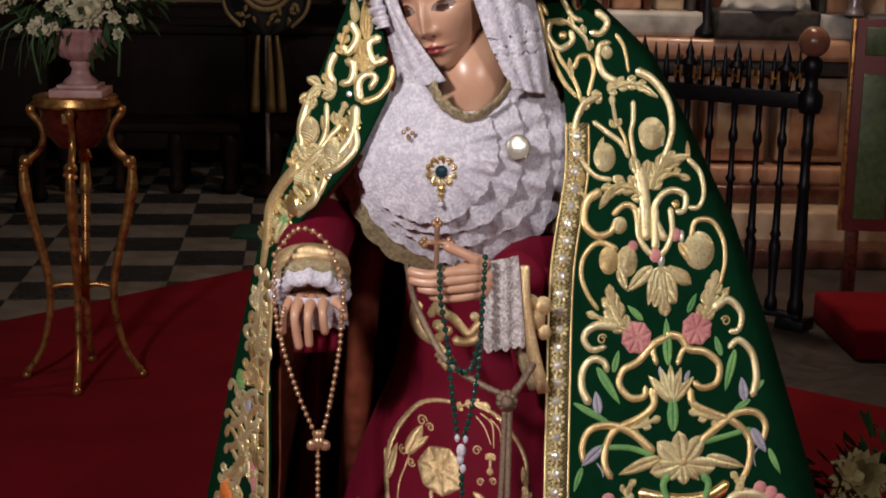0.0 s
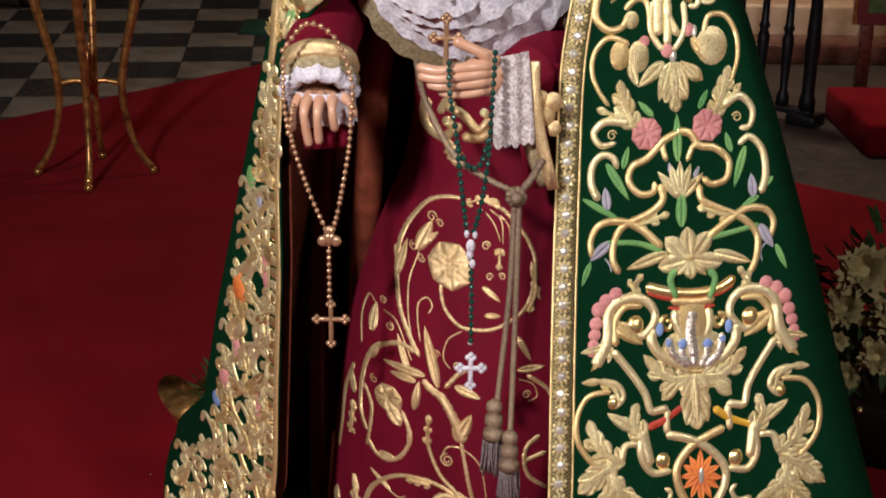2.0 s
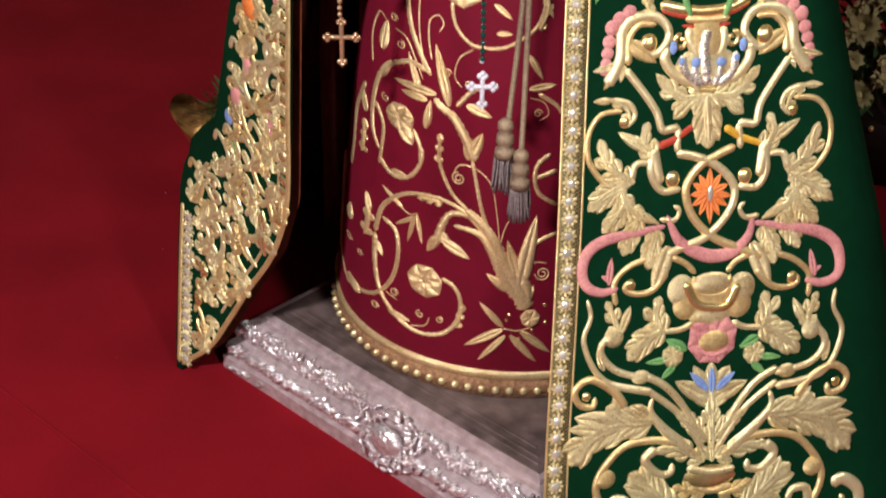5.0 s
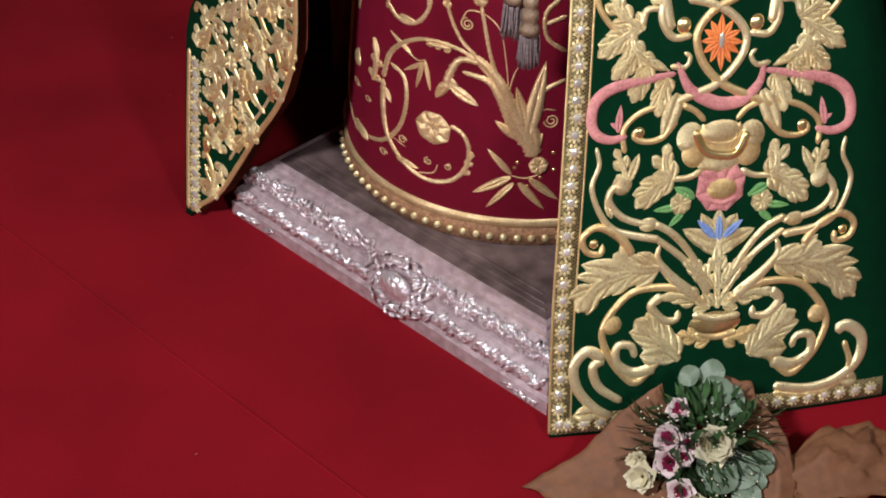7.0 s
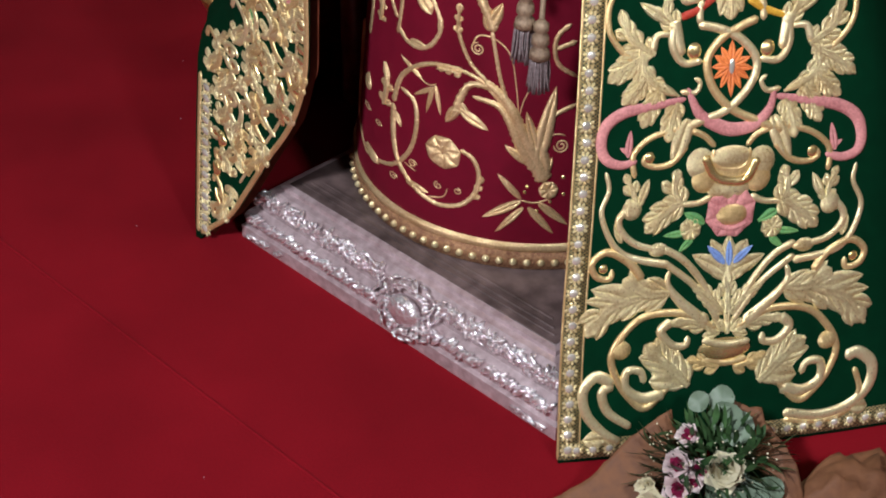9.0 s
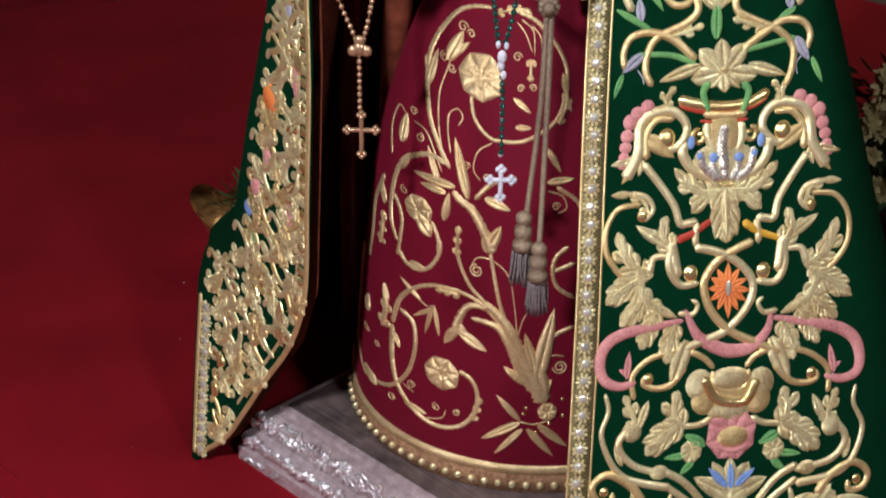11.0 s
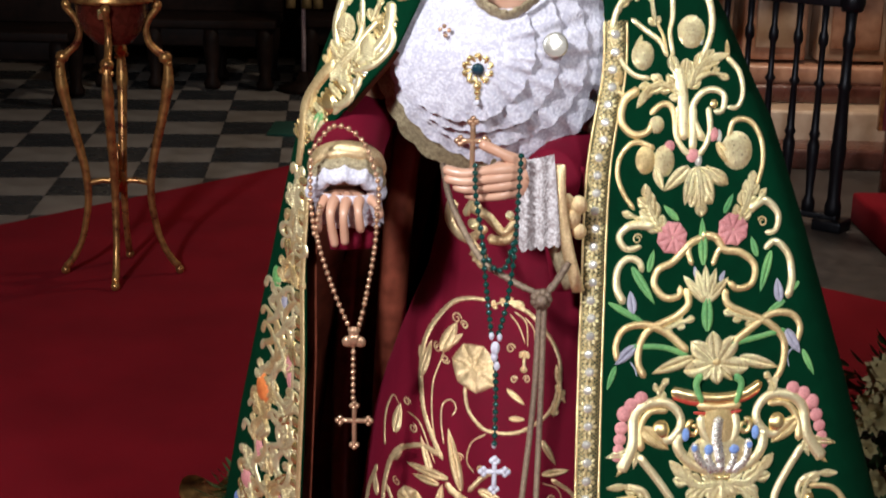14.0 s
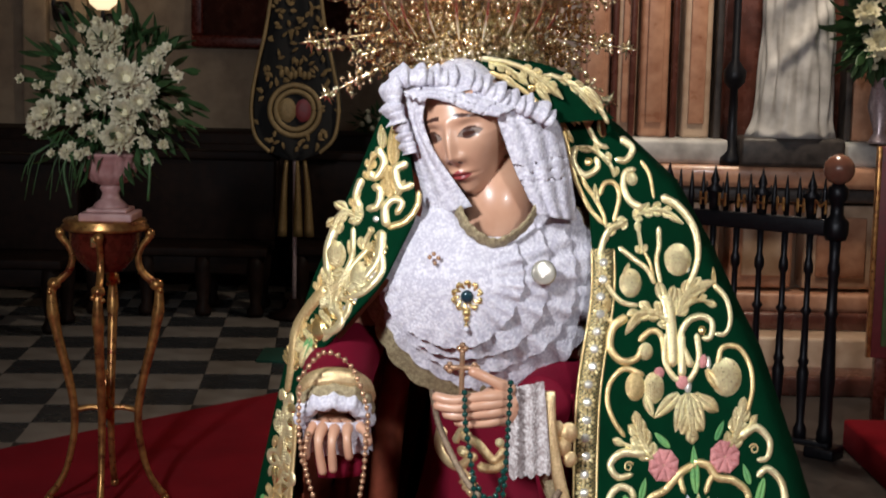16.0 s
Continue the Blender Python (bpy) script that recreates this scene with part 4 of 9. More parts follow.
cord(MANTLE, [(0.396, 1.244), (0.378, 1.283), (0.389, 1.310), (0.410, 1.319), (0.429, 1.310), (0.426, 1.288), (0.412, 1.287)], 6.3, 4.5, PALE)
pad(MANTLE, (0.413, 1.298), 6.3, 6.8, PLATE)
cord(MANTLE, [(0.432, 1.367), (0.453, 1.345), (0.459, 1.314), (0.450, 1.293), (0.433, 1.293)], 4.5, 3.6, PALE)
leaf(MANTLE, (0.434, 1.362), (0.433, 1.393), 5.0, GOLD, lobes=1)
pad(MANTLE, (0.262, 1.337), 8.1, 12.6, GOLD)
cord(MANTLE, [(0.257, 1.341), (0.263, 1.316), (0.278, 1.311)], 4.5, 3.1, GOLD)
cord(MANTLE, [(0.356, 1.295), (0.353, 1.256), (0.369, 1.228), (0.390, 1.224)], 5.0, 4.5, PALE)
cord(MANTLE, [(0.404, 1.294), (0.407, 1.256), (0.393, 1.227), (0.377, 1.223)], 5.0, 4.5, PALE)
cord(MANTLE, [(0.380, 1.294), (0.380, 1.230)], 6.5, 6.5, PALE)
pad(MANTLE, (0.380, 1.223), 10.0, 10.0, SILK_PINK)
pad(MANTLE, (0.344, 1.237), 8.0, 8.0, SILK_PINK)
pad(MANTLE, (0.412, 1.253), 9.0, 10.0, SILK_PINK)
pad(MANTLE, (0.422, 1.250), 4.5, 10.0, CRYSTAL)
pad(MANTLE, (0.389, 1.216), 6.0, 10.0, CRYSTAL)
pad(MANTLE, (0.306, 1.217), 14.9, 19.9, GOLD)
pad(MANTLE, (0.335, 1.215), 15.9, 21.9, PALE)
leaf(MANTLE, (0.321, 1.205), (0.334, 1.172), 8.9, PALE, lobes=1)
pad(MANTLE, (0.450, 1.229), 24.1, 27.2, PALE)
pad(MANTLE, (0.455, 1.234), 13.1, 14.1, PLATE)
leaf(MANTLE, (0.418, 1.241), (0.447, 1.203), 10.0, GOLD, lobes=1)
cord(MANTLE, [(0.321, 1.233), (0.290, 1.243), (0.268, 1.224), (0.263, 1.196), (0.273, 1.168), (0.290, 1.145)], 4.5, 3.5, GOLD)
cord(MANTLE, [(0.437, 1.248), (0.445, 1.272), (0.471, 1.272), (0.489, 1.245), (0.492, 1.211), (0.483, 1.178)], 4.5, 3.5, GOLD)
acanthus(MANTLE, [(0.387, 1.206), (0.392, 1.171), (0.395, 1.133)], 26.0, PALE, 2)
leaf(MANTLE, (0.374, 1.206), (0.335, 1.171), 12.5, PALE, lobes=1)
leaf(MANTLE, (0.380, 1.199), (0.368, 1.150), 10.0, PALE, lobes=1)
leaf(MANTLE, (0.400, 1.206), (0.437, 1.179), 13.0, PALE, lobes=1)
leaf(MANTLE, (0.398, 1.199), (0.414, 1.155), 10.0, PALE, lobes=1)
acanthus(MANTLE, [(0.331, 1.113), (0.312, 1.149), (0.306, 1.182)], 19.8, PALE, 3)
acanthus(MANTLE, [(0.326, 1.117), (0.296, 1.132), (0.270, 1.142)], 11.9, PALE, 2, "L")
cord(MANTLE, [(0.323, 1.121), (0.286, 1.123), (0.267, 1.107), (0.278, 1.089), (0.302, 1.092)], 7.4, 4.0, PALE)
curl(MANTLE, (0.295, 1.103), 7.9, 1.6, 0, 1.2, GOLD, way=1)
acanthus(MANTLE, [(0.454, 1.127), (0.470, 1.164), (0.478, 1.200)], 19.0, PALE, 3)
acanthus(MANTLE, [(0.459, 1.132), (0.485, 1.155), (0.497, 1.173)], 11.0, PALE, 2, "R")
cord(MANTLE, [(0.469, 1.141), (0.496, 1.155), (0.517, 1.135), (0.513, 1.111), (0.496, 1.108)], 7.0, 4.0, PALE)
curl(MANTLE, (0.492, 1.124), 8.0, 1.6, 180, 1.3, GOLD, way=-1)
bloom(MANTLE, (0.349, 1.104), 24.7, SILK_PINK, PALE, petals=8)
bloom(MANTLE, (0.445, 1.114), 24.9, SILK_PINK, PALE, petals=8)
leaf(MANTLE, (0.359, 1.129), (0.335, 1.151), 6.4, SILK_GREEN, lobes=1)
leaf(MANTLE, (0.313, 1.055), (0.321, 1.087), 6.4, SILK_GREEN, lobes=1)
leaf(MANTLE, (0.431, 1.138), (0.445, 1.166), 6.0, SILK_GREEN, lobes=1)
leaf(MANTLE, (0.484, 1.074), (0.474, 1.103), 6.5, SILK_GREEN, lobes=1)
leaf(MANTLE, (0.399, 1.063), (0.396, 1.132), 8.9, SILK_GREEN, lobes=1)
cord(MANTLE, [(0.402, 1.105), (0.377, 1.094), (0.351, 1.069), (0.328, 1.058), (0.322, 1.037), (0.339, 1.018), (0.361, 1.020), (0.362, 1.035)], 6.0, 5.0, GOLD)
cord(MANTLE, [(0.392, 1.107), (0.417, 1.103), (0.432, 1.085), (0.458, 1.080), (0.480, 1.061), (0.476, 1.035), (0.453, 1.028), (0.438, 1.039)], 6.0, 5.0, GOLD)
cord(MANTLE, [(0.381, 1.063), (0.375, 1.087), (0.388, 1.103)], 4.5, 4.5, GOLD)
cord(MANTLE, [(0.413, 1.062), (0.422, 1.083), (0.434, 1.090)], 4.5, 4.5, GOLD)
leaf(MANTLE, (0.404, 1.009), (0.367, 1.049), 9.4, PALE, lobes=1)
leaf(MANTLE, (0.404, 1.009), (0.386, 1.060), 9.4, PALE, lobes=1)
leaf(MANTLE, (0.404, 1.009), (0.402, 1.064), 9.4, PALE, lobes=1)
leaf(MANTLE, (0.404, 1.009), (0.419, 1.059), 9.4, PALE, lobes=1)
leaf(MANTLE, (0.404, 1.009), (0.439, 1.045), 9.4, PALE, lobes=1)
leaf(MANTLE, (0.388, 1.045), (0.385, 1.062), 4.4, SILK_GREY, lobes=1)
leaf(MANTLE, (0.425, 1.039), (0.433, 1.055), 4.5, SILK_GREY, lobes=1)
leaf(MANTLE, (0.406, 0.968), (0.405, 1.025), 10.8, SILK_GREEN, lobes=1)
cord(MANTLE, [(0.276, 1.010), (0.264, 1.034), (0.266, 1.061), (0.281, 1.075), (0.298, 1.070), (0.304, 1.055)], 6.4, 4.9, PALE)
leaf(MANTLE, (0.287, 1.063), (0.323, 1.009), 7.9, SILK_GREEN, lobes=1)
leaf(MANTLE, (0.290, 0.996), (0.285, 1.029), 8.8, SILK_GREY, lobes=1)
leaf(MANTLE, (0.251, 1.013), (0.317, 0.977), 5.9, SILK_GREEN, lobes=1)
cord(MANTLE, [(0.533, 1.011), (0.540, 1.040), (0.534, 1.075), (0.513, 1.095), (0.495, 1.084)], 6.5, 5.0, PALE)
leaf(MANTLE, (0.506, 1.081), (0.489, 1.021), 8.0, SILK_GREEN, lobes=1)
leaf(MANTLE, (0.521, 1.007), (0.516, 1.041), 9.0, SILK_GREY, lobes=1)
leaf(MANTLE, (0.529, 1.008), (0.499, 0.991), 6.0, SILK_GREEN, lobes=1)
leaf(MANTLE, (0.552, 1.035), (0.531, 1.014), 5.0, SILK_GREEN, lobes=1)
cord(MANTLE, [(0.371, 1.031), (0.376, 1.008), (0.356, 0.990), (0.316, 0.973), (0.301, 0.951), (0.299, 0.924), (0.310, 0.904)], 5.9, 5.4, GOLD)
cord(MANTLE, [(0.433, 1.029), (0.438, 1.006), (0.468, 0.991), (0.504, 0.976), (0.527, 0.952), (0.527, 0.920), (0.517, 0.896)], 5.9, 5.4, GOLD)
cord(MANTLE, [(0.376, 0.939), (0.341, 0.968), (0.306, 0.980), (0.276, 0.974), (0.264, 0.952), (0.267, 0.928)], 6.4, 4.9, GOLD)
cord(MANTLE, [(0.447, 0.950), (0.478, 0.972), (0.509, 0.990), (0.540, 0.988), (0.554, 0.969), (0.548, 0.945)], 6.4, 4.9, GOLD)
acanthus(MANTLE, [(0.337, 0.972), (0.361, 0.980), (0.387, 0.988)], 12.7, PALE, 2)
acanthus(MANTLE, [(0.481, 0.981), (0.458, 0.987), (0.430, 0.996)], 12.9, PALE, 2)
cord(MANTLE, [(0.376, 0.934), (0.336, 0.947), (0.285, 0.949)], 4.4, 3.9, SILK_GREEN)
leaf(MANTLE, (0.294, 0.950), (0.263, 0.924), 9.7, SILK_GREY, lobes=1)
cord(MANTLE, [(0.285, 0.929), (0.294, 0.917), (0.297, 0.905)], 1.5, 1.0, SILK_GREY)
leaf(MANTLE, (0.264, 0.922), (0.251, 0.888), 5.8, SILK_GREEN, lobes=1)
cord(MANTLE, [(0.441, 0.948), (0.483, 0.956), (0.531, 0.966)], 4.4, 3.9, SILK_GREEN)
leaf(MANTLE, (0.531, 0.966), (0.554, 0.931), 9.9, SILK_GREY, lobes=1)
cord(MANTLE, [(0.544, 0.941), (0.534, 0.928), (0.537, 0.909)], 1.5, 1.0, SILK_GREY)
leaf(MANTLE, (0.558, 0.936), (0.577, 0.898), 6.0, SILK_GREEN, lobes=1)
# lily over the vase
leaf(MANTLE, (0.384, 0.931), (0.320, 0.910), 11.0, PALE, lobes=1)
leaf(MANTLE, (0.457, 0.929), (0.519, 0.912), 11.0, PALE, lobes=1)
leaf(MANTLE, (0.420, 0.918), (0.414, 0.968), 16.0, PALE, lobes=1)
leaf(MANTLE, (0.420, 0.918), (0.453, 0.960), 16.0, PALE, lobes=1)
leaf(MANTLE, (0.420, 0.918), (0.380, 0.954), 16.0, PALE, lobes=1)
leaf(MANTLE, (0.419, 0.921), (0.369, 0.911), 16.0, PALE, lobes=1)
leaf(MANTLE, (0.419, 0.921), (0.472, 0.913), 16.0, PALE, lobes=1)
leaf(MANTLE, (0.419, 0.923), (0.423, 0.891), 13.0, PALE, lobes=1)
leaf(MANTLE, (0.419, 0.921), (0.397, 0.898), 9.0, PALE, lobes=1)
leaf(MANTLE, (0.419, 0.921), (0.447, 0.896), 9.0, PALE, lobes=1)
pad(RAISED, (0.420, 0.923), 6.0, 4.5, GOLD)
# silver and gold vase with scroll handles
cord(MANTLE, [(0.350, 0.884), (0.382, 0.876), (0.423, 0.871), (0.464, 0.876), (0.493, 0.891)], 8.0, 7.5, PLATE)
cord(MANTLE, [(0.352, 0.876), (0.382, 0.866), (0.423, 0.863), (0.465, 0.868), (0.491, 0.881)], 3.5, 3.0, SILK_RED)
cord(MANTLE, [(0.390, 0.862), (0.423, 0.858), (0.460, 0.861)], 6.0, 6.0, GOLD)
cord(RAISED, [(0.397, 0.907), (0.388, 0.892), (0.398, 0.865)], 6.0, 4.0, SILK_GREEN)
cord(RAISED, [(0.448, 0.904), (0.459, 0.891), (0.450, 0.862)], 6.0, 4.0, SILK_GREEN)
cord(MANTLE, [(0.385, 0.852), (0.424, 0.848), (0.462, 0.852)], 2.5, 2.5, SILK_RED)
pad(MANTLE, (0.424, 0.827), 27.2, 35.2, GOLD)
cord(MANTLE, [(0.396, 0.849), (0.400, 0.828), (0.413, 0.806)], 7.0, 7.0, PALE)
cord(RAISED, [(0.424, 0.846), (0.420, 0.817), (0.427, 0.777)], 8.5, 8.5, SILVERTHREAD)
cord(MANTLE, [(0.450, 0.849), (0.452, 0.825), (0.441, 0.804)], 7.0, 7.0, PALE)
pad(MANTLE, (0.427, 0.791), 48.4, 29.3, PALE)
cord(MANTLE, [(0.366, 0.824), (0.361, 0.805), (0.380, 0.781), (0.413, 0.766)], 8.5, 7.0, PALE)
cord(MANTLE, [(0.492, 0.825), (0.495, 0.803), (0.479, 0.780), (0.448, 0.765)], 8.6, 7.1, PALE)
cord(RAISED, [(0.385, 0.810), (0.393, 0.786), (0.418, 0.765)], 6.5, 5.5, SILVERTHREAD)
cord(RAISED, [(0.409, 0.806), (0.408, 0.785), (0.423, 0.765)], 6.0, 5.5, SILVERTHREAD)
cord(RAISED, [(0.426, 0.793), (0.428, 0.765)], 6.6, 6.1, SILVERTHREAD)
cord(RAISED, [(0.446, 0.806), (0.447, 0.783), (0.436, 0.764)], 6.1, 5.6, SILVERTHREAD)
cord(RAISED, [(0.471, 0.812), (0.466, 0.783), (0.444, 0.765)], 6.6, 5.6, SILVERTHREAD)
pad(HIGHER, (0.371, 0.822), 5.5, 9.0, SILK_BLUE)
pad(HIGHER, (0.480, 0.821), 5.6, 9.1, SILK_BLUE)
pad(HIGHER, (0.407, 0.799), 6.5, 7.0, SILK_BLUE)
pad(HIGHER, (0.447, 0.798), 7.6, 6.1, SILK_BLUE)
pad(HIGHER, (0.385, 0.802), 4.5, 5.0, SILK_BLUE)
pad(HIGHER, (0.471, 0.803), 4.6, 5.1, SILK_BLUE)
cord(MANTLE, [(0.397, 0.764), (0.427, 0.757), (0.460, 0.762)], 3.5, 3.5, PLATE)
curl(MANTLE, (0.386, 0.829), 12.0, 1.2, 90, 4.5, PLATE, way=1)
curl(MANTLE, (0.465, 0.830), 12.1, 1.2, 90, 4.5, PLATE, way=-1)
cord(MANTLE, [(0.273, 0.772), (0.292, 0.810), (0.293, 0.847), (0.310, 0.865), (0.341, 0.868), (0.362, 0.853), (0.365, 0.834), (0.348, 0.814), (0.328, 0.817)], 9.5, 5.5, PALE)
cord(MANTLE, [(0.592, 0.776), (0.566, 0.814), (0.559, 0.852), (0.538, 0.870), (0.506, 0.872), (0.487, 0.856), (0.486, 0.836), (0.507, 0.816), (0.527, 0.821)], 9.7, 5.6, PALE)
pad(MANTLE, (0.335, 0.829), 13.0, 14.0, PLATE)
pad(MANTLE, (0.518, 0.832), 13.2, 14.2, PLATE)
cord(MANTLE, [(0.305, 0.800), (0.303, 0.833), (0.318, 0.855), (0.346, 0.856)], 6.5, 4.0, GOLD)
cord(MANTLE, [(0.553, 0.804), (0.550, 0.837), (0.531, 0.859), (0.502, 0.860)], 6.6, 4.1, GOLD)
leaf(MANTLE, (0.303, 0.833), (0.348, 0.801), 14.0, GOLD, lobes=1)
leaf(MANTLE, (0.550, 0.837), (0.508, 0.804), 14.2, GOLD, lobes=1)
leaf(MANTLE, (0.292, 0.801), (0.250, 0.793), 8.0, PALE, lobes=1)
leaf(MANTLE, (0.567, 0.806), (0.613, 0.798), 8.2, PALE, lobes=1)
leaf(MANTLE, (0.293, 0.797), (0.267, 0.766), 7.0, GOLD, lobes=1)
leaf(MANTLE, (0.566, 0.801), (0.599, 0.770), 7.1, GOLD, lobes=1)
leaf(MANTLE, (0.300, 0.800), (0.293, 0.776), 5.5, PALE, lobes=1)
leaf(MANTLE, (0.559, 0.804), (0.570, 0.780), 5.6, PALE, lobes=1)
acanthus(MANTLE, [(0.337, 0.870), (0.331, 0.885), (0.346, 0.902)], 12.0, PALE, 2)
acanthus(MANTLE, [(0.510, 0.873), (0.514, 0.889), (0.496, 0.905)], 12.1, PALE, 2)
pad(MANTLE, (0.304, 0.875), 10.4, 9.9, SILK_PINK)
pad(MANTLE, (0.543, 0.880), 10.6, 10.1, SILK_PINK)
pad(MANTLE, (0.289, 0.866), 10.4, 9.9, SILK_PINK)
pad(MANTLE, (0.560, 0.872), 10.7, 10.1, SILK_PINK)
pad(MANTLE, (0.278, 0.854), 10.9, 10.9, SILK_PINK)
pad(MANTLE, (0.574, 0.859), 11.2, 11.2, SILK_PINK)
pad(MANTLE, (0.274, 0.834), 10.0, 9.5, SILK_PINK)
pad(MANTLE, (0.581, 0.840), 10.2, 9.7, SILK_PINK)
pad(MANTLE, (0.272, 0.818), 9.5, 8.5, SILK_PINK)
pad(MANTLE, (0.586, 0.824), 9.7, 8.7, SILK_PINK)
pad(MANTLE, (0.270, 0.804), 8.5, 7.5, SILK_PINK)
pad(MANTLE, (0.590, 0.809), 8.7, 7.7, SILK_PINK)
pad(MANTLE, (0.268, 0.793), 7.5, 6.5, SILK_PINK)
pad(MANTLE, (0.593, 0.798), 7.7, 6.6, SILK_PINK)
# brackets and acanthus under the vase
cord(MANTLE, [(0.300, 0.795), (0.329, 0.761), (0.351, 0.731), (0.361, 0.705), (0.375, 0.705), (0.389, 0.707)], 6.0, 6.0, PALE)
cord(MANTLE, [(0.560, 0.799), (0.534, 0.763), (0.516, 0.733), (0.510, 0.706), (0.495, 0.706), (0.481, 0.708)], 6.1, 6.1, PALE)
cord(MANTLE, [(0.389, 0.705), (0.386, 0.686), (0.388, 0.669)], 5.6, 5.6, PALE)
cord(MANTLE, [(0.481, 0.706), (0.486, 0.686), (0.487, 0.669)], 5.6, 5.6, PALE)
acanthus(MANTLE, [(0.423, 0.750), (0.386, 0.750), (0.348, 0.786)], 21.2, PALE, 3)
acanthus(MANTLE, [(0.440, 0.750), (0.477, 0.751), (0.511, 0.788)], 21.3, PALE, 3)
leaf(MANTLE, (0.407, 0.746), (0.378, 0.719), 12.1, PALE, lobes=1)
leaf(MANTLE, (0.456, 0.746), (0.490, 0.720), 12.2, PALE, lobes=1)
acanthus(MANTLE, [(0.428, 0.755), (0.432, 0.712), (0.436, 0.672)], 29.3, PALE, 3)
cord(RAISED, [(0.428, 0.750), (0.435, 0.683)], 2.5, 2.0, PALE)
cord(MANTLE, [(0.356, 0.680), (0.383, 0.690), (0.411, 0.708)], 6.1, 4.6, SILK_RED)
cord(MANTLE, [(0.460, 0.703), (0.488, 0.686), (0.522, 0.674)], 6.1, 4.6, SILK_YELLOW)
acanthus(MANTLE, [(0.312, 0.719), (0.302, 0.741), (0.281, 0.751), (0.252, 0.750)], 14.1, PALE, 2, "L")
acanthus(MANTLE, [(0.558, 0.721), (0.566, 0.744), (0.586, 0.755), (0.617, 0.754)], 14.3, PALE, 2, "R")
cord(MANTLE, [(0.281, 0.751), (0.307, 0.745), (0.318, 0.728), (0.307, 0.714), (0.297, 0.719)], 5.5, 3.5, PALE)
cord(MANTLE, [(0.586, 0.755), (0.560, 0.748), (0.551, 0.730), (0.564, 0.716), (0.574, 0.721)], 5.6, 3.6, PALE)
pad(MANTLE, (0.302, 0.719), 8.5, 9.0, PLATE)
pad(MANTLE, (0.569, 0.721), 8.7, 9.2, PLATE)
cord(MANTLE, [(0.299, 0.736), (0.264, 0.730), (0.247, 0.703), (0.247, 0.670), (0.261, 0.645), (0.288, 0.619)], 4.0, 5.0, GOLD)
cord(MANTLE, [(0.569, 0.739), (0.608, 0.733), (0.630, 0.706), (0.634, 0.672), (0.624, 0.646), (0.598, 0.619)], 4.1, 5.1, GOLD)
acanthus(MANTLE, [(0.320, 0.630), (0.281, 0.654), (0.264, 0.697)], 22.3, PALE, 3)
acanthus(MANTLE, [(0.563, 0.630), (0.601, 0.655), (0.613, 0.699)], 22.7, PALE, 3)
acanthus(MANTLE, [(0.350, 0.667), (0.332, 0.692), (0.340, 0.717)], 20.2, PALE, 2)
acanthus(MANTLE, [(0.526, 0.667), (0.541, 0.693), (0.529, 0.719)], 20.5, PALE, 2)
leaf(MANTLE, (0.336, 0.677), (0.292, 0.705), 10.1, PALE, lobes=1)
leaf(MANTLE, (0.539, 0.678), (0.582, 0.707), 10.3, PALE, lobes=1)
cord(MANTLE, [(0.345, 0.679), (0.353, 0.654), (0.362, 0.625)], 11.1, 7.1, PALE)
cord(MANTLE, [(0.530, 0.680), (0.525, 0.655), (0.520, 0.625)], 11.3, 7.2, PALE)
cord(MANTLE, [(0.315, 0.633), (0.322, 0.656), (0.345, 0.657)], 7.1, 4.0, PALE)
cord(MANTLE, [(0.568, 0.633), (0.557, 0.657), (0.533, 0.658)], 7.2, 4.1, PALE)
# crossed bands round the orange flower
cord(MANTLE, [(0.385, 0.669), (0.422, 0.660), (0.454, 0.644), (0.478, 0.619), (0.481, 0.594), (0.467, 0.567), (0.440, 0.542), (0.411, 0.531), (0.376, 0.520)], 6.5, 6.5, PALE)
cord(MANTLE, [(0.479, 0.673), (0.453, 0.663), (0.423, 0.647), (0.404, 0.622), (0.405, 0.598), (0.418, 0.570), (0.447, 0.542), (0.490, 0.521), (0.533, 0.503)], 6.5, 6.5, GOLD)
leaf(MANTLE, (0.441, 0.606), (0.440, 0.644), 7.5, SILK_ORANGE, lobes=1)
leaf(MANTLE, (0.441, 0.606), (0.458, 0.634), 7.5, SILK_ORANGE, lobes=1)
leaf(MANTLE, (0.441, 0.606), (0.471, 0.618), 7.5, SILK_ORANGE, lobes=1)
leaf(MANTLE, (0.441, 0.606), (0.477, 0.600), 7.5, SILK_ORANGE, lobes=1)
leaf(MANTLE, (0.441, 0.606), (0.471, 0.585), 7.5, SILK_ORANGE, lobes=1)
leaf(MANTLE, (0.441, 0.606), (0.459, 0.571), 7.5, SILK_ORANGE, lobes=1)
leaf(MANTLE, (0.441, 0.606), (0.444, 0.560), 7.5, SILK_ORANGE, lobes=1)
leaf(MANTLE, (0.441, 0.606), (0.426, 0.574), 7.5, SILK_ORANGE, lobes=1)
leaf(MANTLE, (0.441, 0.606), (0.414, 0.589), 7.5, SILK_ORANGE, lobes=1)
leaf(MANTLE, (0.441, 0.606), (0.410, 0.606), 7.5, SILK_ORANGE, lobes=1)
leaf(MANTLE, (0.441, 0.606), (0.413, 0.623), 7.5, SILK_ORANGE, lobes=1)
leaf(MANTLE, (0.441, 0.606), (0.423, 0.635), 7.5, SILK_ORANGE, lobes=1)
pad(RAISED, (0.441, 0.606), 4.0, 10.6, CRYSTAL)
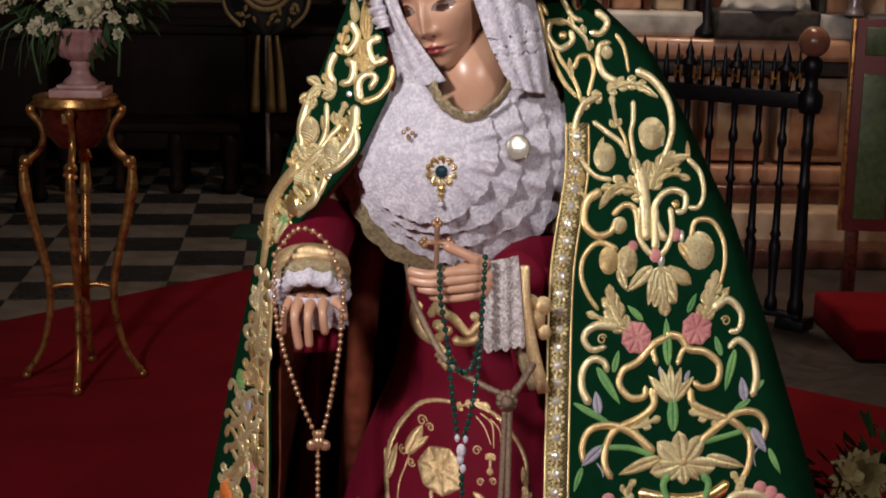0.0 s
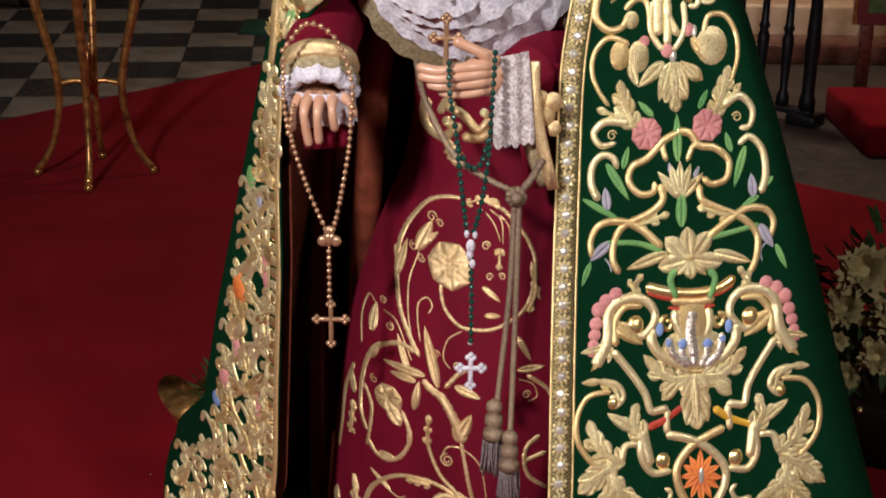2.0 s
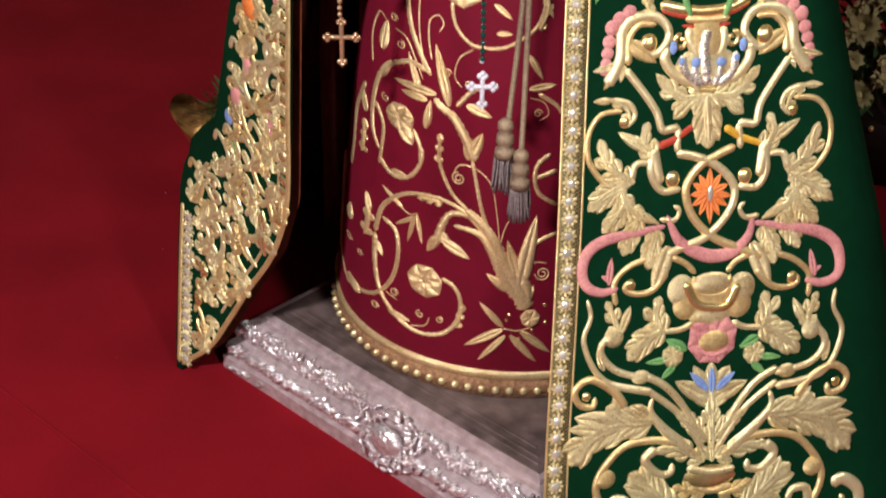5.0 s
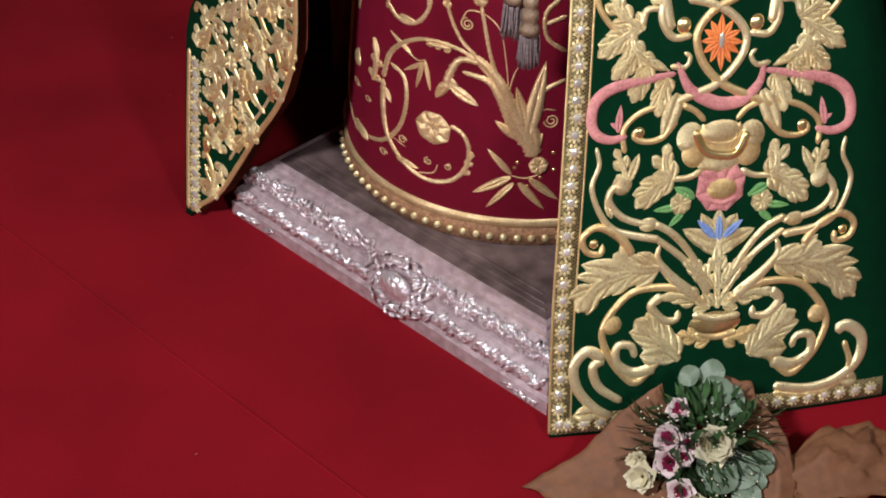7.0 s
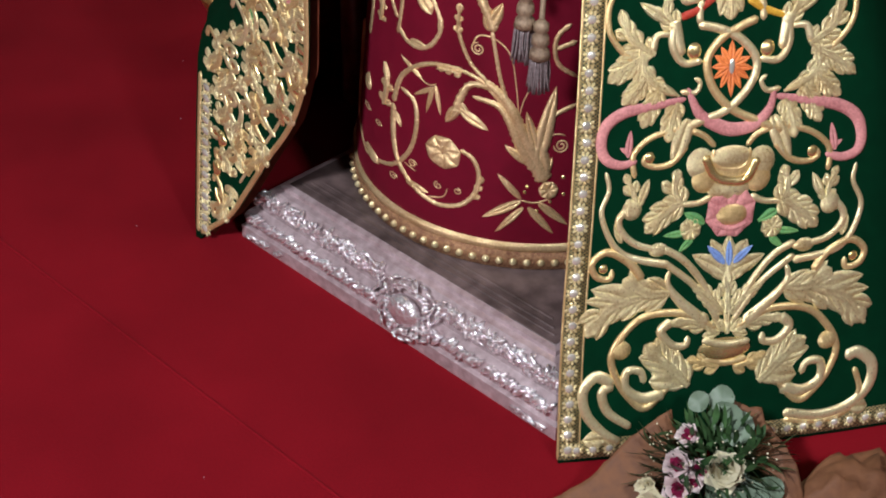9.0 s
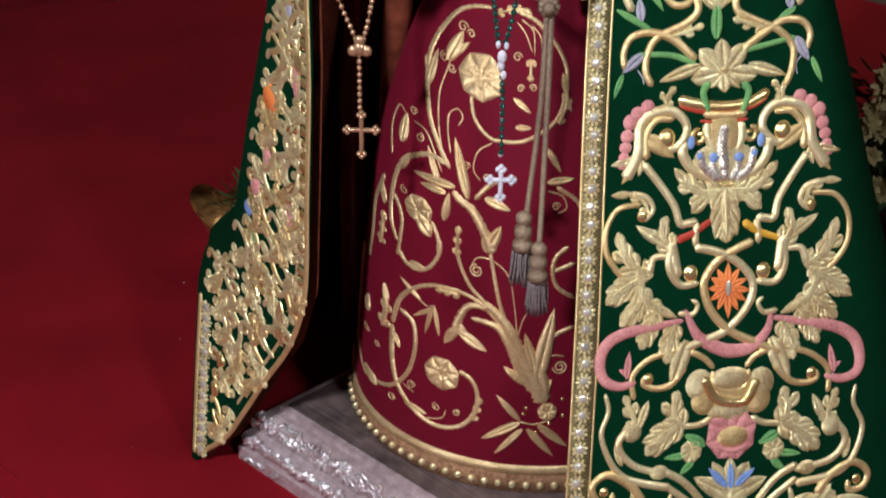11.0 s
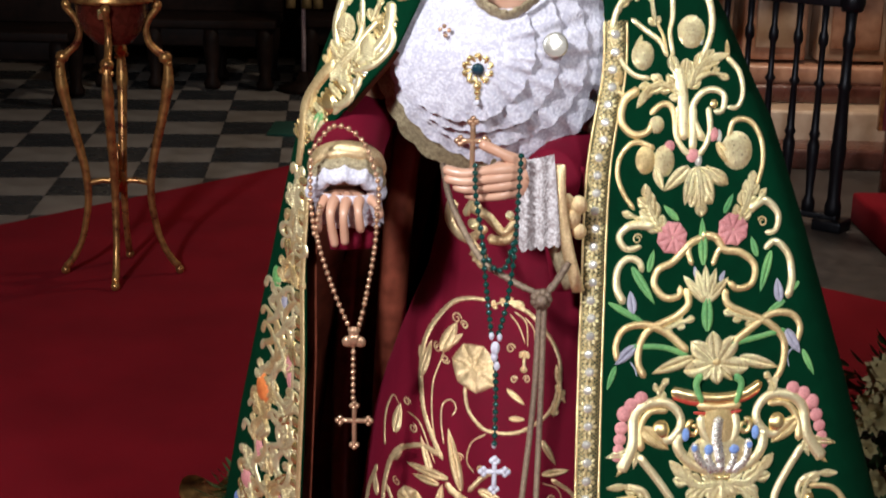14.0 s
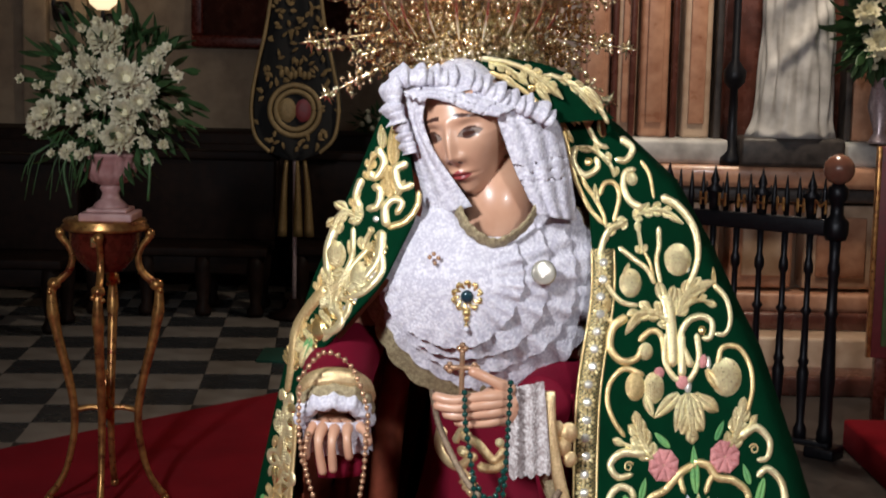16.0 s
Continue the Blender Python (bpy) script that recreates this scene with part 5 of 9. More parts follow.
cord(MANTLE, [(0.374, 0.578), (0.396, 0.538), (0.428, 0.518), (0.454, 0.511), (0.485, 0.516), (0.508, 0.539), (0.514, 0.571)], 3.5, 3.5, SILK_PINK, belly=2.9)
cord(MANTLE, [(0.373, 0.562), (0.328, 0.555), (0.278, 0.547), (0.250, 0.529), (0.243, 0.501), (0.252, 0.479), (0.275, 0.469), (0.301, 0.474)], 4.0, 5.0, SILK_PINK, belly=2.0)
cord(MANTLE, [(0.516, 0.557), (0.564, 0.547), (0.619, 0.535), (0.652, 0.515), (0.664, 0.485), (0.659, 0.462), (0.635, 0.454), (0.606, 0.462)], 4.1, 5.1, SILK_PINK, belly=2.0)
leaf(MANTLE, (0.286, 0.480), (0.289, 0.521), 7.0, SILK_PINK, lobes=1)
leaf(MANTLE, (0.622, 0.466), (0.612, 0.509), 7.2, SILK_PINK, lobes=1)
leaf(MANTLE, (0.291, 0.484), (0.273, 0.495), 5.0, SILK_PINK, lobes=1)
leaf(MANTLE, (0.616, 0.471), (0.633, 0.481), 5.1, SILK_PINK, lobes=1)
cord(MANTLE, [(0.350, 0.680), (0.347, 0.642), (0.365, 0.615), (0.395, 0.616)], 7.5, 5.0, PALE)
cord(MANTLE, [(0.522, 0.676), (0.531, 0.637), (0.517, 0.611), (0.485, 0.614)], 7.6, 5.0, PALE)
pad(MANTLE, (0.381, 0.631), 11.0, 12.0, PLATE)
pad(MANTLE, (0.497, 0.628), 11.1, 12.1, PLATE)
pad(MANTLE, (0.379, 0.637), 3.5, 4.0, CRYSTAL)
pad(MANTLE, (0.499, 0.634), 3.5, 4.0, CRYSTAL)
acanthus(MANTLE, [(0.307, 0.630), (0.276, 0.613), (0.249, 0.592)], 22.9, PALE, 3)
acanthus(MANTLE, [(0.575, 0.623), (0.611, 0.604), (0.643, 0.580)], 23.3, PALE, 3)
acanthus(MANTLE, [(0.295, 0.641), (0.307, 0.602), (0.330, 0.581), (0.361, 0.567)], 18.9, PALE, 3)
acanthus(MANTLE, [(0.585, 0.633), (0.579, 0.594), (0.558, 0.574), (0.528, 0.562)], 19.3, PALE, 3)
acanthus(MANTLE, [(0.309, 0.602), (0.294, 0.579), (0.272, 0.559)], 19.9, PALE, 3)
acanthus(MANTLE, [(0.577, 0.594), (0.596, 0.570), (0.623, 0.548)], 20.3, PALE, 3)
acanthus(MANTLE, [(0.330, 0.577), (0.319, 0.553), (0.306, 0.522)], 20.0, PALE, 3)
acanthus(MANTLE, [(0.559, 0.569), (0.574, 0.545), (0.593, 0.511)], 20.3, PALE, 3)
acanthus(MANTLE, [(0.360, 0.558), (0.351, 0.527), (0.348, 0.498)], 20.0, PALE, 3)
acanthus(MANTLE, [(0.531, 0.552), (0.545, 0.520), (0.553, 0.490)], 20.3, PALE, 3)
leaf(MANTLE, (0.379, 0.532), (0.357, 0.462), 17.1, PALE, lobes=1)
leaf(MANTLE, (0.514, 0.528), (0.549, 0.454), 17.3, PALE, lobes=1)
cord(MANTLE, [(0.363, 0.573), (0.387, 0.570), (0.394, 0.584), (0.384, 0.592)], 4.5, 3.5, PALE)
cord(MANTLE, [(0.524, 0.568), (0.501, 0.566), (0.491, 0.581), (0.500, 0.589)], 4.6, 3.6, PALE)
cord(MANTLE, [(0.376, 0.521), (0.325, 0.509), (0.300, 0.491), (0.294, 0.474), (0.299, 0.448)], 5.0, 4.5, GOLD)
cord(MANTLE, [(0.520, 0.515), (0.575, 0.500), (0.605, 0.480), (0.614, 0.461), (0.613, 0.435)], 5.1, 4.6, GOLD)
cord(MANTLE, [(0.384, 0.515), (0.407, 0.504), (0.425, 0.487)], 5.0, 4.5, GOLD)
cord(MANTLE, [(0.513, 0.510), (0.490, 0.501), (0.475, 0.485)], 5.1, 4.6, GOLD)
cord(MANTLE, [(0.379, 0.494), (0.357, 0.468), (0.331, 0.463), (0.312, 0.471), (0.316, 0.484)], 6.0, 4.0, GOLD)
cord(MANTLE, [(0.521, 0.488), (0.548, 0.460), (0.576, 0.453), (0.594, 0.460), (0.589, 0.473)], 6.1, 4.1, GOLD)
pad(MANTLE, (0.320, 0.477), 8.5, 9.0, PLATE)
pad(MANTLE, (0.585, 0.467), 8.7, 9.2, PLATE)
# scrolled cartouche
pad(MANTLE, (0.402, 0.464), 21.2, 22.3, PALE)
pad(MANTLE, (0.501, 0.460), 21.4, 22.4, PALE)
pad(MANTLE, (0.411, 0.439), 20.3, 20.3, GOLD)
pad(MANTLE, (0.497, 0.435), 20.4, 20.4, GOLD)
pad(MANTLE, (0.451, 0.427), 35.6, 22.4, PALE)
pad(MANTLE, (0.450, 0.451), 44.7, 25.4, GOLD)
pad(RAISED, (0.450, 0.471), 31.5, 16.2, PALE)
cord(RAISED, [(0.407, 0.476), (0.425, 0.444), (0.452, 0.434), (0.478, 0.437), (0.494, 0.468)], 7.6, 7.6, PLATE)
cord(RAISED, [(0.420, 0.484), (0.430, 0.458), (0.451, 0.452), (0.474, 0.457), (0.480, 0.483)], 4.0, 3.5, GOLD)
acanthus(MANTLE, [(0.376, 0.402), (0.363, 0.427), (0.368, 0.458)], 22.3, PALE, 2)
acanthus(MANTLE, [(0.539, 0.394), (0.548, 0.419), (0.538, 0.451)], 22.6, PALE, 2)
acanthus(MANTLE, [(0.377, 0.408), (0.346, 0.389), (0.320, 0.363)], 26.4, PALE, 3)
acanthus(MANTLE, [(0.537, 0.400), (0.572, 0.378), (0.604, 0.349)], 26.7, PALE, 3)
cord(MANTLE, [(0.424, 0.412), (0.403, 0.403), (0.372, 0.403)], 5.1, 4.6, PALE)
cord(MANTLE, [(0.488, 0.409), (0.510, 0.398), (0.543, 0.395)], 5.1, 4.6, PALE)
acanthus(MANTLE, [(0.305, 0.402), (0.297, 0.427), (0.283, 0.456)], 17.2, PALE, 2)
acanthus(MANTLE, [(0.614, 0.388), (0.618, 0.413), (0.629, 0.441)], 17.6, PALE, 2)
leaf(MANTLE, (0.310, 0.412), (0.322, 0.446), 9.1, PALE, lobes=1)
leaf(MANTLE, (0.607, 0.398), (0.588, 0.435), 9.3, PALE, lobes=1)
pad(MANTLE, (0.297, 0.400), 15.1, 15.6, PALE)
pad(MANTLE, (0.622, 0.384), 15.5, 16.0, PALE)
pad(MANTLE, (0.290, 0.405), 5.5, 6.0, PLATE)
pad(MANTLE, (0.629, 0.389), 5.7, 6.2, PLATE)
cord(MANTLE, [(0.253, 0.460), (0.259, 0.432), (0.249, 0.399), (0.263, 0.359), (0.285, 0.333), (0.315, 0.321), (0.363, 0.310)], 3.5, 6.5, PALE)
cord(MANTLE, [(0.660, 0.443), (0.658, 0.415), (0.675, 0.379), (0.666, 0.339), (0.647, 0.314), (0.616, 0.304), (0.567, 0.299)], 3.6, 6.7, PALE)
cord(MANTLE, [(0.291, 0.403), (0.277, 0.386), (0.283, 0.366), (0.309, 0.345), (0.362, 0.330)], 6.0, 5.0, PALE)
cord(MANTLE, [(0.629, 0.388), (0.646, 0.368), (0.643, 0.348), (0.619, 0.329), (0.564, 0.320)], 6.2, 5.2, PALE)
leaf(MANTLE, (0.283, 0.350), (0.270, 0.381), 7.1, PALE, lobes=1)
leaf(MANTLE, (0.646, 0.331), (0.655, 0.362), 7.3, PALE, lobes=1)
pad(MANTLE, (0.343, 0.335), 15.2, 10.7, PALE)
pad(MANTLE, (0.585, 0.322), 15.5, 10.9, PALE)
# roses and fan
leaf(MANTLE, (0.415, 0.371), (0.381, 0.390), 10.2, SILK_GREEN, lobes=1)
leaf(MANTLE, (0.503, 0.367), (0.535, 0.382), 10.3, SILK_GREEN, lobes=1)
leaf(MANTLE, (0.389, 0.358), (0.349, 0.356), 7.1, SILK_GREEN, lobes=1)
leaf(MANTLE, (0.532, 0.350), (0.574, 0.345), 7.2, SILK_GREEN, lobes=1)
leaf(MANTLE, (0.398, 0.349), (0.376, 0.329), 7.1, SILK_GREEN, lobes=1)
leaf(MANTLE, (0.524, 0.342), (0.550, 0.320), 7.2, SILK_GREEN, lobes=1)
bloom(MANTLE, (0.457, 0.386), 41.9, SILK_PINK, SILK_PINK, petals=8)
pad(RAISED, (0.458, 0.382), 23.5, 15.3, GOLD)
pad(RAISED, (0.458, 0.379), 12.3, 7.2, PLATE)
cord(RAISED, [(0.433, 0.369), (0.457, 0.360), (0.484, 0.367)], 3.1, 3.1, SILK_PINK)
bloom(MANTLE, (0.393, 0.364), 18.3, PALE, SILK_PINK, petals=8)
bloom(MANTLE, (0.527, 0.357), 18.5, PALE, SILK_PINK, petals=8)
leaf(MANTLE, (0.460, 0.290), (0.399, 0.323), 16.4, PALE, lobes=1)
leaf(MANTLE, (0.460, 0.290), (0.428, 0.345), 16.4, PALE, lobes=1)
leaf(MANTLE, (0.460, 0.290), (0.457, 0.351), 16.4, PALE, lobes=1)
leaf(MANTLE, (0.460, 0.290), (0.488, 0.340), 16.4, PALE, lobes=1)
leaf(MANTLE, (0.460, 0.290), (0.519, 0.314), 16.4, PALE, lobes=1)
leaf(RAISED, (0.452, 0.306), (0.421, 0.337), 7.2, SILK_BLUE, lobes=1)
leaf(RAISED, (0.459, 0.303), (0.457, 0.342), 7.2, SILK_BLUE, lobes=1)
leaf(RAISED, (0.466, 0.306), (0.496, 0.331), 7.2, SILK_BLUE, lobes=1)
# stems, feathers and the small vase
cord(MANTLE, [(0.350, 0.337), (0.385, 0.316), (0.419, 0.277), (0.449, 0.224)], 6.0, 5.4, PALE)
cord(MANTLE, [(0.569, 0.329), (0.534, 0.311), (0.502, 0.274), (0.475, 0.223)], 6.1, 5.5, PALE)
cord(MANTLE, [(0.351, 0.316), (0.400, 0.279), (0.428, 0.246), (0.450, 0.212)], 5.4, 5.4, PALE)
cord(MANTLE, [(0.569, 0.308), (0.521, 0.274), (0.495, 0.243), (0.474, 0.211)], 5.5, 5.5, PALE)
acanthus(MANTLE, [(0.466, 0.192), (0.462, 0.249), (0.457, 0.307)], 22.3, PALE, 3)
leaf(MANTLE, (0.458, 0.277), (0.431, 0.301), 10.4, PALE, lobes=1)
leaf(MANTLE, (0.463, 0.276), (0.489, 0.299), 10.4, PALE, lobes=1)
acanthus(MANTLE, [(0.457, 0.225), (0.430, 0.255), (0.402, 0.274)], 18.5, PALE, 3)
acanthus(MANTLE, [(0.466, 0.224), (0.492, 0.252), (0.520, 0.269)], 18.5, PALE, 3)
cord(MANTLE, [(0.320, 0.289), (0.299, 0.317), (0.262, 0.337), (0.238, 0.322), (0.245, 0.300), (0.267, 0.295), (0.270, 0.310)], 7.3, 4.8, GOLD)
cord(MANTLE, [(0.603, 0.278), (0.624, 0.305), (0.662, 0.322), (0.688, 0.305), (0.682, 0.283), (0.659, 0.279), (0.655, 0.295)], 7.4, 4.9, GOLD)
pad(MANTLE, (0.256, 0.311), 7.2, 7.2, PLATE)
pad(MANTLE, (0.670, 0.295), 7.4, 7.4, PLATE)
acanthus(MANTLE, [(0.365, 0.265), (0.327, 0.267), (0.288, 0.293)], 36.5, PALE, 3)
acanthus(MANTLE, [(0.558, 0.257), (0.598, 0.256), (0.636, 0.279)], 37.0, PALE, 3)
acanthus(MANTLE, [(0.321, 0.263), (0.269, 0.248), (0.233, 0.205)], 38.9, PALE, 4)
acanthus(MANTLE, [(0.604, 0.251), (0.659, 0.231), (0.701, 0.183)], 39.6, PALE, 4)
leaf(MANTLE, (0.312, 0.261), (0.237, 0.280), 20.6, PALE, lobes=1)
leaf(MANTLE, (0.614, 0.249), (0.692, 0.262), 21.1, PALE, lobes=1)
cord(MANTLE, [(0.430, 0.208), (0.387, 0.247), (0.362, 0.278), (0.363, 0.301)], 12.3, 3.7, PALE)
cord(MANTLE, [(0.494, 0.205), (0.537, 0.241), (0.561, 0.269), (0.558, 0.294)], 12.4, 3.7, PALE)
cord(MANTLE, [(0.447, 0.200), (0.391, 0.230), (0.329, 0.231), (0.293, 0.203), (0.276, 0.168), (0.288, 0.130), (0.312, 0.097), (0.338, 0.081), (0.375, 0.115)], 6.2, 6.2, GOLD)
cord(MANTLE, [(0.478, 0.199), (0.533, 0.224), (0.597, 0.219), (0.636, 0.187), (0.656, 0.149), (0.646, 0.111), (0.623, 0.081), (0.596, 0.067), (0.556, 0.106)], 6.2, 6.2, GOLD)
pad(MANTLE, (0.291, 0.179), 16.0, 14.7, GOLD)
pad(MANTLE, (0.640, 0.162), 16.3, 15.1, GOLD)
pad(MANTLE, (0.288, 0.182), 5.5, 5.5, PLATE)
pad(MANTLE, (0.643, 0.165), 5.7, 5.7, PLATE)
acanthus(MANTLE, [(0.452, 0.193), (0.405, 0.217), (0.364, 0.215)], 21.0, PALE, 3)
acanthus(MANTLE, [(0.474, 0.192), (0.520, 0.211), (0.562, 0.207)], 21.0, PALE, 3)
cord(MANTLE, [(0.373, 0.220), (0.355, 0.204), (0.376, 0.180), (0.398, 0.179), (0.400, 0.194)], 8.6, 5.5, PALE)
cord(MANTLE, [(0.552, 0.212), (0.571, 0.194), (0.552, 0.172), (0.528, 0.173), (0.526, 0.188)], 8.7, 5.6, PALE)
pad(MANTLE, (0.463, 0.166), 42.2, 18.6, PLATE)
cord(RAISED, [(0.423, 0.185), (0.463, 0.175), (0.504, 0.178)], 5.6, 5.6, PALE)
cord(MANTLE, [(0.427, 0.153), (0.465, 0.143), (0.503, 0.148)], 5.6, 5.6, GOLD)
acanthus(MANTLE, [(0.406, 0.112), (0.368, 0.150), (0.329, 0.185)], 36.1, PALE, 4)
acanthus(MANTLE, [(0.525, 0.106), (0.561, 0.141), (0.600, 0.172)], 36.4, PALE, 4)
leaf(MANTLE, (0.402, 0.122), (0.340, 0.124), 22.4, PALE, lobes=1)
leaf(MANTLE, (0.528, 0.115), (0.591, 0.111), 22.6, PALE, lobes=1)
cord(MANTLE, [(0.368, 0.102), (0.330, 0.097), (0.302, 0.116), (0.303, 0.143), (0.325, 0.142), (0.333, 0.122)], 10.6, 5.6, PALE)
cord(MANTLE, [(0.564, 0.092), (0.603, 0.082), (0.632, 0.098), (0.630, 0.127), (0.606, 0.128), (0.599, 0.109)], 10.7, 5.7, PALE)
cord(MANTLE, [(0.282, 0.124), (0.253, 0.139), (0.232, 0.115), (0.240, 0.077), (0.270, 0.043), (0.298, 0.026)], 9.9, 7.4, PALE)
cord(MANTLE, [(0.282, 0.124), (0.264, 0.112), (0.275, 0.079), (0.315, 0.050)], 8.7, 6.2, PALE)
leaf(MANTLE, (0.285, 0.034), (0.235, 0.035), 17.5, PALE, lobes=1)
cord(MANTLE, [(0.674, 0.128), (0.696, 0.134), (0.723, 0.111), (0.720, 0.073), (0.686, 0.045), (0.633, 0.036), (0.573, 0.048)], 10.1, 7.6, PALE)
cord(MANTLE, [(0.574, 0.035), (0.641, 0.025), (0.687, 0.038), (0.705, 0.069), (0.692, 0.109)], 5.1, 5.1, GOLD)
leaf(MANTLE, (0.685, 0.042), (0.722, 0.040), 16.7, PALE, lobes=1)
acanthus(MANTLE, [(0.480, 0.136), (0.512, 0.141), (0.534, 0.155)], 18.7, GOLD, 2)
acanthus(MANTLE, [(0.455, 0.138), (0.428, 0.147), (0.402, 0.156)], 18.7, GOLD, 2)
# other shoulder
leaf(LEFT, (-0.085, 1.569), (-0.089, 1.606), 9.2, PALE, lobes=1)
leaf(LEFT, (-0.068, 1.544), (-0.068, 1.613), 12.2, GOLD, lobes=1)
cord(LEFT, [(-0.095, 1.571), (-0.082, 1.548), (-0.096, 1.524), (-0.107, 1.536)], 6.8, 5.6, PALE)
cord(LEFT, [(-0.045, 1.549), (-0.064, 1.538), (-0.056, 1.512), (-0.035, 1.518)], 6.6, 5.5, PALE)
acanthus(LEFT, [(-0.077, 1.543), (-0.072, 1.495)], 18.3, GOLD, 2)
cord(LEFT, [(-0.116, 1.523), (-0.125, 1.494), (-0.115, 1.475)], 6.8, 5.6, PALE)
cord(LEFT, [(-0.101, 1.511), (-0.087, 1.506), (-0.091, 1.482), (-0.109, 1.476)], 6.8, 5.5, PALE)
cord(LEFT, [(-0.076, 1.451), (-0.079, 1.479), (-0.067, 1.493), (-0.053, 1.489), (-0.062, 1.470)], 7.3, 4.8, PALE)
cord(LEFT, [(-0.075, 1.450), (-0.047, 1.462), (-0.030, 1.486), (-0.028, 1.509)], 5.5, 4.3, GOLD)
acanthus(LEFT, [(-0.112, 1.462), (-0.143, 1.469), (-0.158, 1.443), (-0.165, 1.414)], 19.6, PALE, 3)
cord(LEFT, [(-0.157, 1.445), (-0.168, 1.407), (-0.165, 1.369)], 7.4, 5.6, PALE)
pad(LEFT, (-0.093, 1.462), 4.8, 4.6, CRYSTAL)
pad(LEFT, (-0.154, 1.403), 15.5, 20.5, PALE)
pad(LEFT, (-0.151, 1.397), 5.4, 6.8, PLATE)
pad(LEFT, (-0.116, 1.375), 14.1, 21.4, PALE)
pad(LEFT, (-0.113, 1.368), 5.2, 6.7, PLATE)
acanthus(LEFT, [(-0.112, 1.415), (-0.097, 1.450)], 14.7, PALE, 1)
cord(LEFT, [(-0.128, 1.447), (-0.129, 1.401), (-0.148, 1.361)], 4.3, 4.3, PALE)
cord(LEFT, [(-0.103, 1.417), (-0.126, 1.391), (-0.148, 1.357)], 4.3, 4.3, PALE)
cord(LEFT, [(-0.083, 1.446), (-0.085, 1.409), (-0.101, 1.381), (-0.133, 1.349)], 7.9, 5.5, PALE)
cord(LEFT, [(-0.088, 1.422), (-0.081, 1.387), (-0.109, 1.353), (-0.142, 1.339)], 6.6, 4.8, PALE)
acanthus(LEFT, [(-0.129, 1.378), (-0.158, 1.347), (-0.174, 1.320)], 25.7, PALE, 3)
leaf(LEFT, (-0.154, 1.352), (-0.176, 1.383), 12.3, PALE, lobes=1)
leaf(LEFT, (-0.158, 1.344), (-0.151, 1.311), 12.3, PALE, lobes=1)
leaf(LEFT, (-0.124, 1.356), (-0.100, 1.363), 9.8, PALE, lobes=1)
cord(LEFT, [(-0.169, 1.351), (-0.198, 1.314), (-0.217, 1.278), (-0.222, 1.229), (-0.229, 1.179)], 9.2, 4.9, GOLD)
pad(LEFT, (-0.179, 1.288), 11.9, 17.2, PLATE)
pad(LEFT, (-0.174, 1.299), 4.8, 6.8, CRYSTAL)
cord(LEFT, [(-0.158, 1.325), (-0.141, 1.308), (-0.160, 1.286), (-0.184, 1.296)], 6.8, 4.9, PALE)
cord(LEFT, [(-0.129, 1.337), (-0.133, 1.319), (-0.151, 1.293), (-0.171, 1.271)], 5.5, 3.6, PALE)
leaf(LEFT, (-0.191, 1.263), (-0.206, 1.223), 11.2, PALE, lobes=1)
leaf(LEFT, (-0.189, 1.273), (-0.203, 1.237), 8.7, SILK_GREEN, lobes=1)
acanthus(LEFT, [(-0.106, 1.521), (-0.104, 1.542), (-0.097, 1.565)], 12.3, GOLD, 2)
acanthus(LEFT, [(-0.125, 1.462), (-0.127, 1.480), (-0.121, 1.504)], 12.3, GOLD, 2)
acanthus(LEFT, [(-0.157, 1.380), (-0.163, 1.398), (-0.159, 1.422)], 11.4, GOLD, 2)
acanthus(LEFT, [(-0.178, 1.331), (-0.181, 1.349), (-0.175, 1.373)], 11.5, GOLD, 2)
acanthus(LEFT, [(-0.204, 1.271), (-0.205, 1.289), (-0.198, 1.309)], 9.6, GOLD, 2)
leaf(LEFT, (-0.126, 1.401), (-0.135, 1.428), 7.5, PALE, lobes=1)
leaf(LEFT, (-0.063, 1.498), (-0.049, 1.524), 7.5, PALE, lobes=1)
# skirt: upper loop, bloom and buds
cord(DRESS, [(0.007, 0.705), (-0.011, 0.736), (-0.026, 0.771), (-0.032, 0.812), (-0.032, 0.838), (-0.027, 0.873), (-0.010, 0.909), (0.018, 0.945), (0.046, 0.959), (0.074, 0.962)], 3.9, 2.9, DRESSGOLD, rope=1)
cord(DRESS, [(0.111, 0.963), (0.139, 0.952), (0.157, 0.936), (0.181, 0.906), (0.193, 0.871), (0.187, 0.827), (0.174, 0.800), (0.151, 0.782), (0.123, 0.768), (0.090, 0.765), (0.069, 0.769), (0.048, 0.790), (0.041, 0.817), (0.043, 0.836)], 3.3, 2.8, DRESSGOLD, rope=1)
leaf(DRESS, (-0.032, 0.819), (-0.015, 0.879), 6.9, DRESSGOLD, lobes=1)
leaf(DRESS, (-0.027, 0.834), (-0.036, 0.862), 5.9, DRESSGOLD, lobes=1)
acanthus(DRESS, [(0.181, 0.798), (0.194, 0.831), (0.186, 0.875)], 9.5, DRESSGOLD, 2)
leaf(DRESS, (0.186, 0.845), (0.202, 0.816), 6.1, DRESSGOLD, lobes=1)
leaf(DRESS, (0.190, 0.832), (0.183, 0.795), 5.7, DRESSGOLD, lobes=1)
acanthus(DRESS, [(0.081, 0.955), (0.111, 0.966), (0.135, 0.960)], 7.6, DRESSGOLD, 3)
bloom(DRESS, (0.056, 0.857), 37.4, DRESSGOLD, DRESSGOLD, petals=7)
leaf(DRESS, (0.002, 0.869), (0.026, 0.918), 11.6, DRESSGOLD, lobes=1)
leaf(DRESS, (0.007, 0.877), (0.036, 0.904), 6.8, DRESSGOLD, lobes=1)
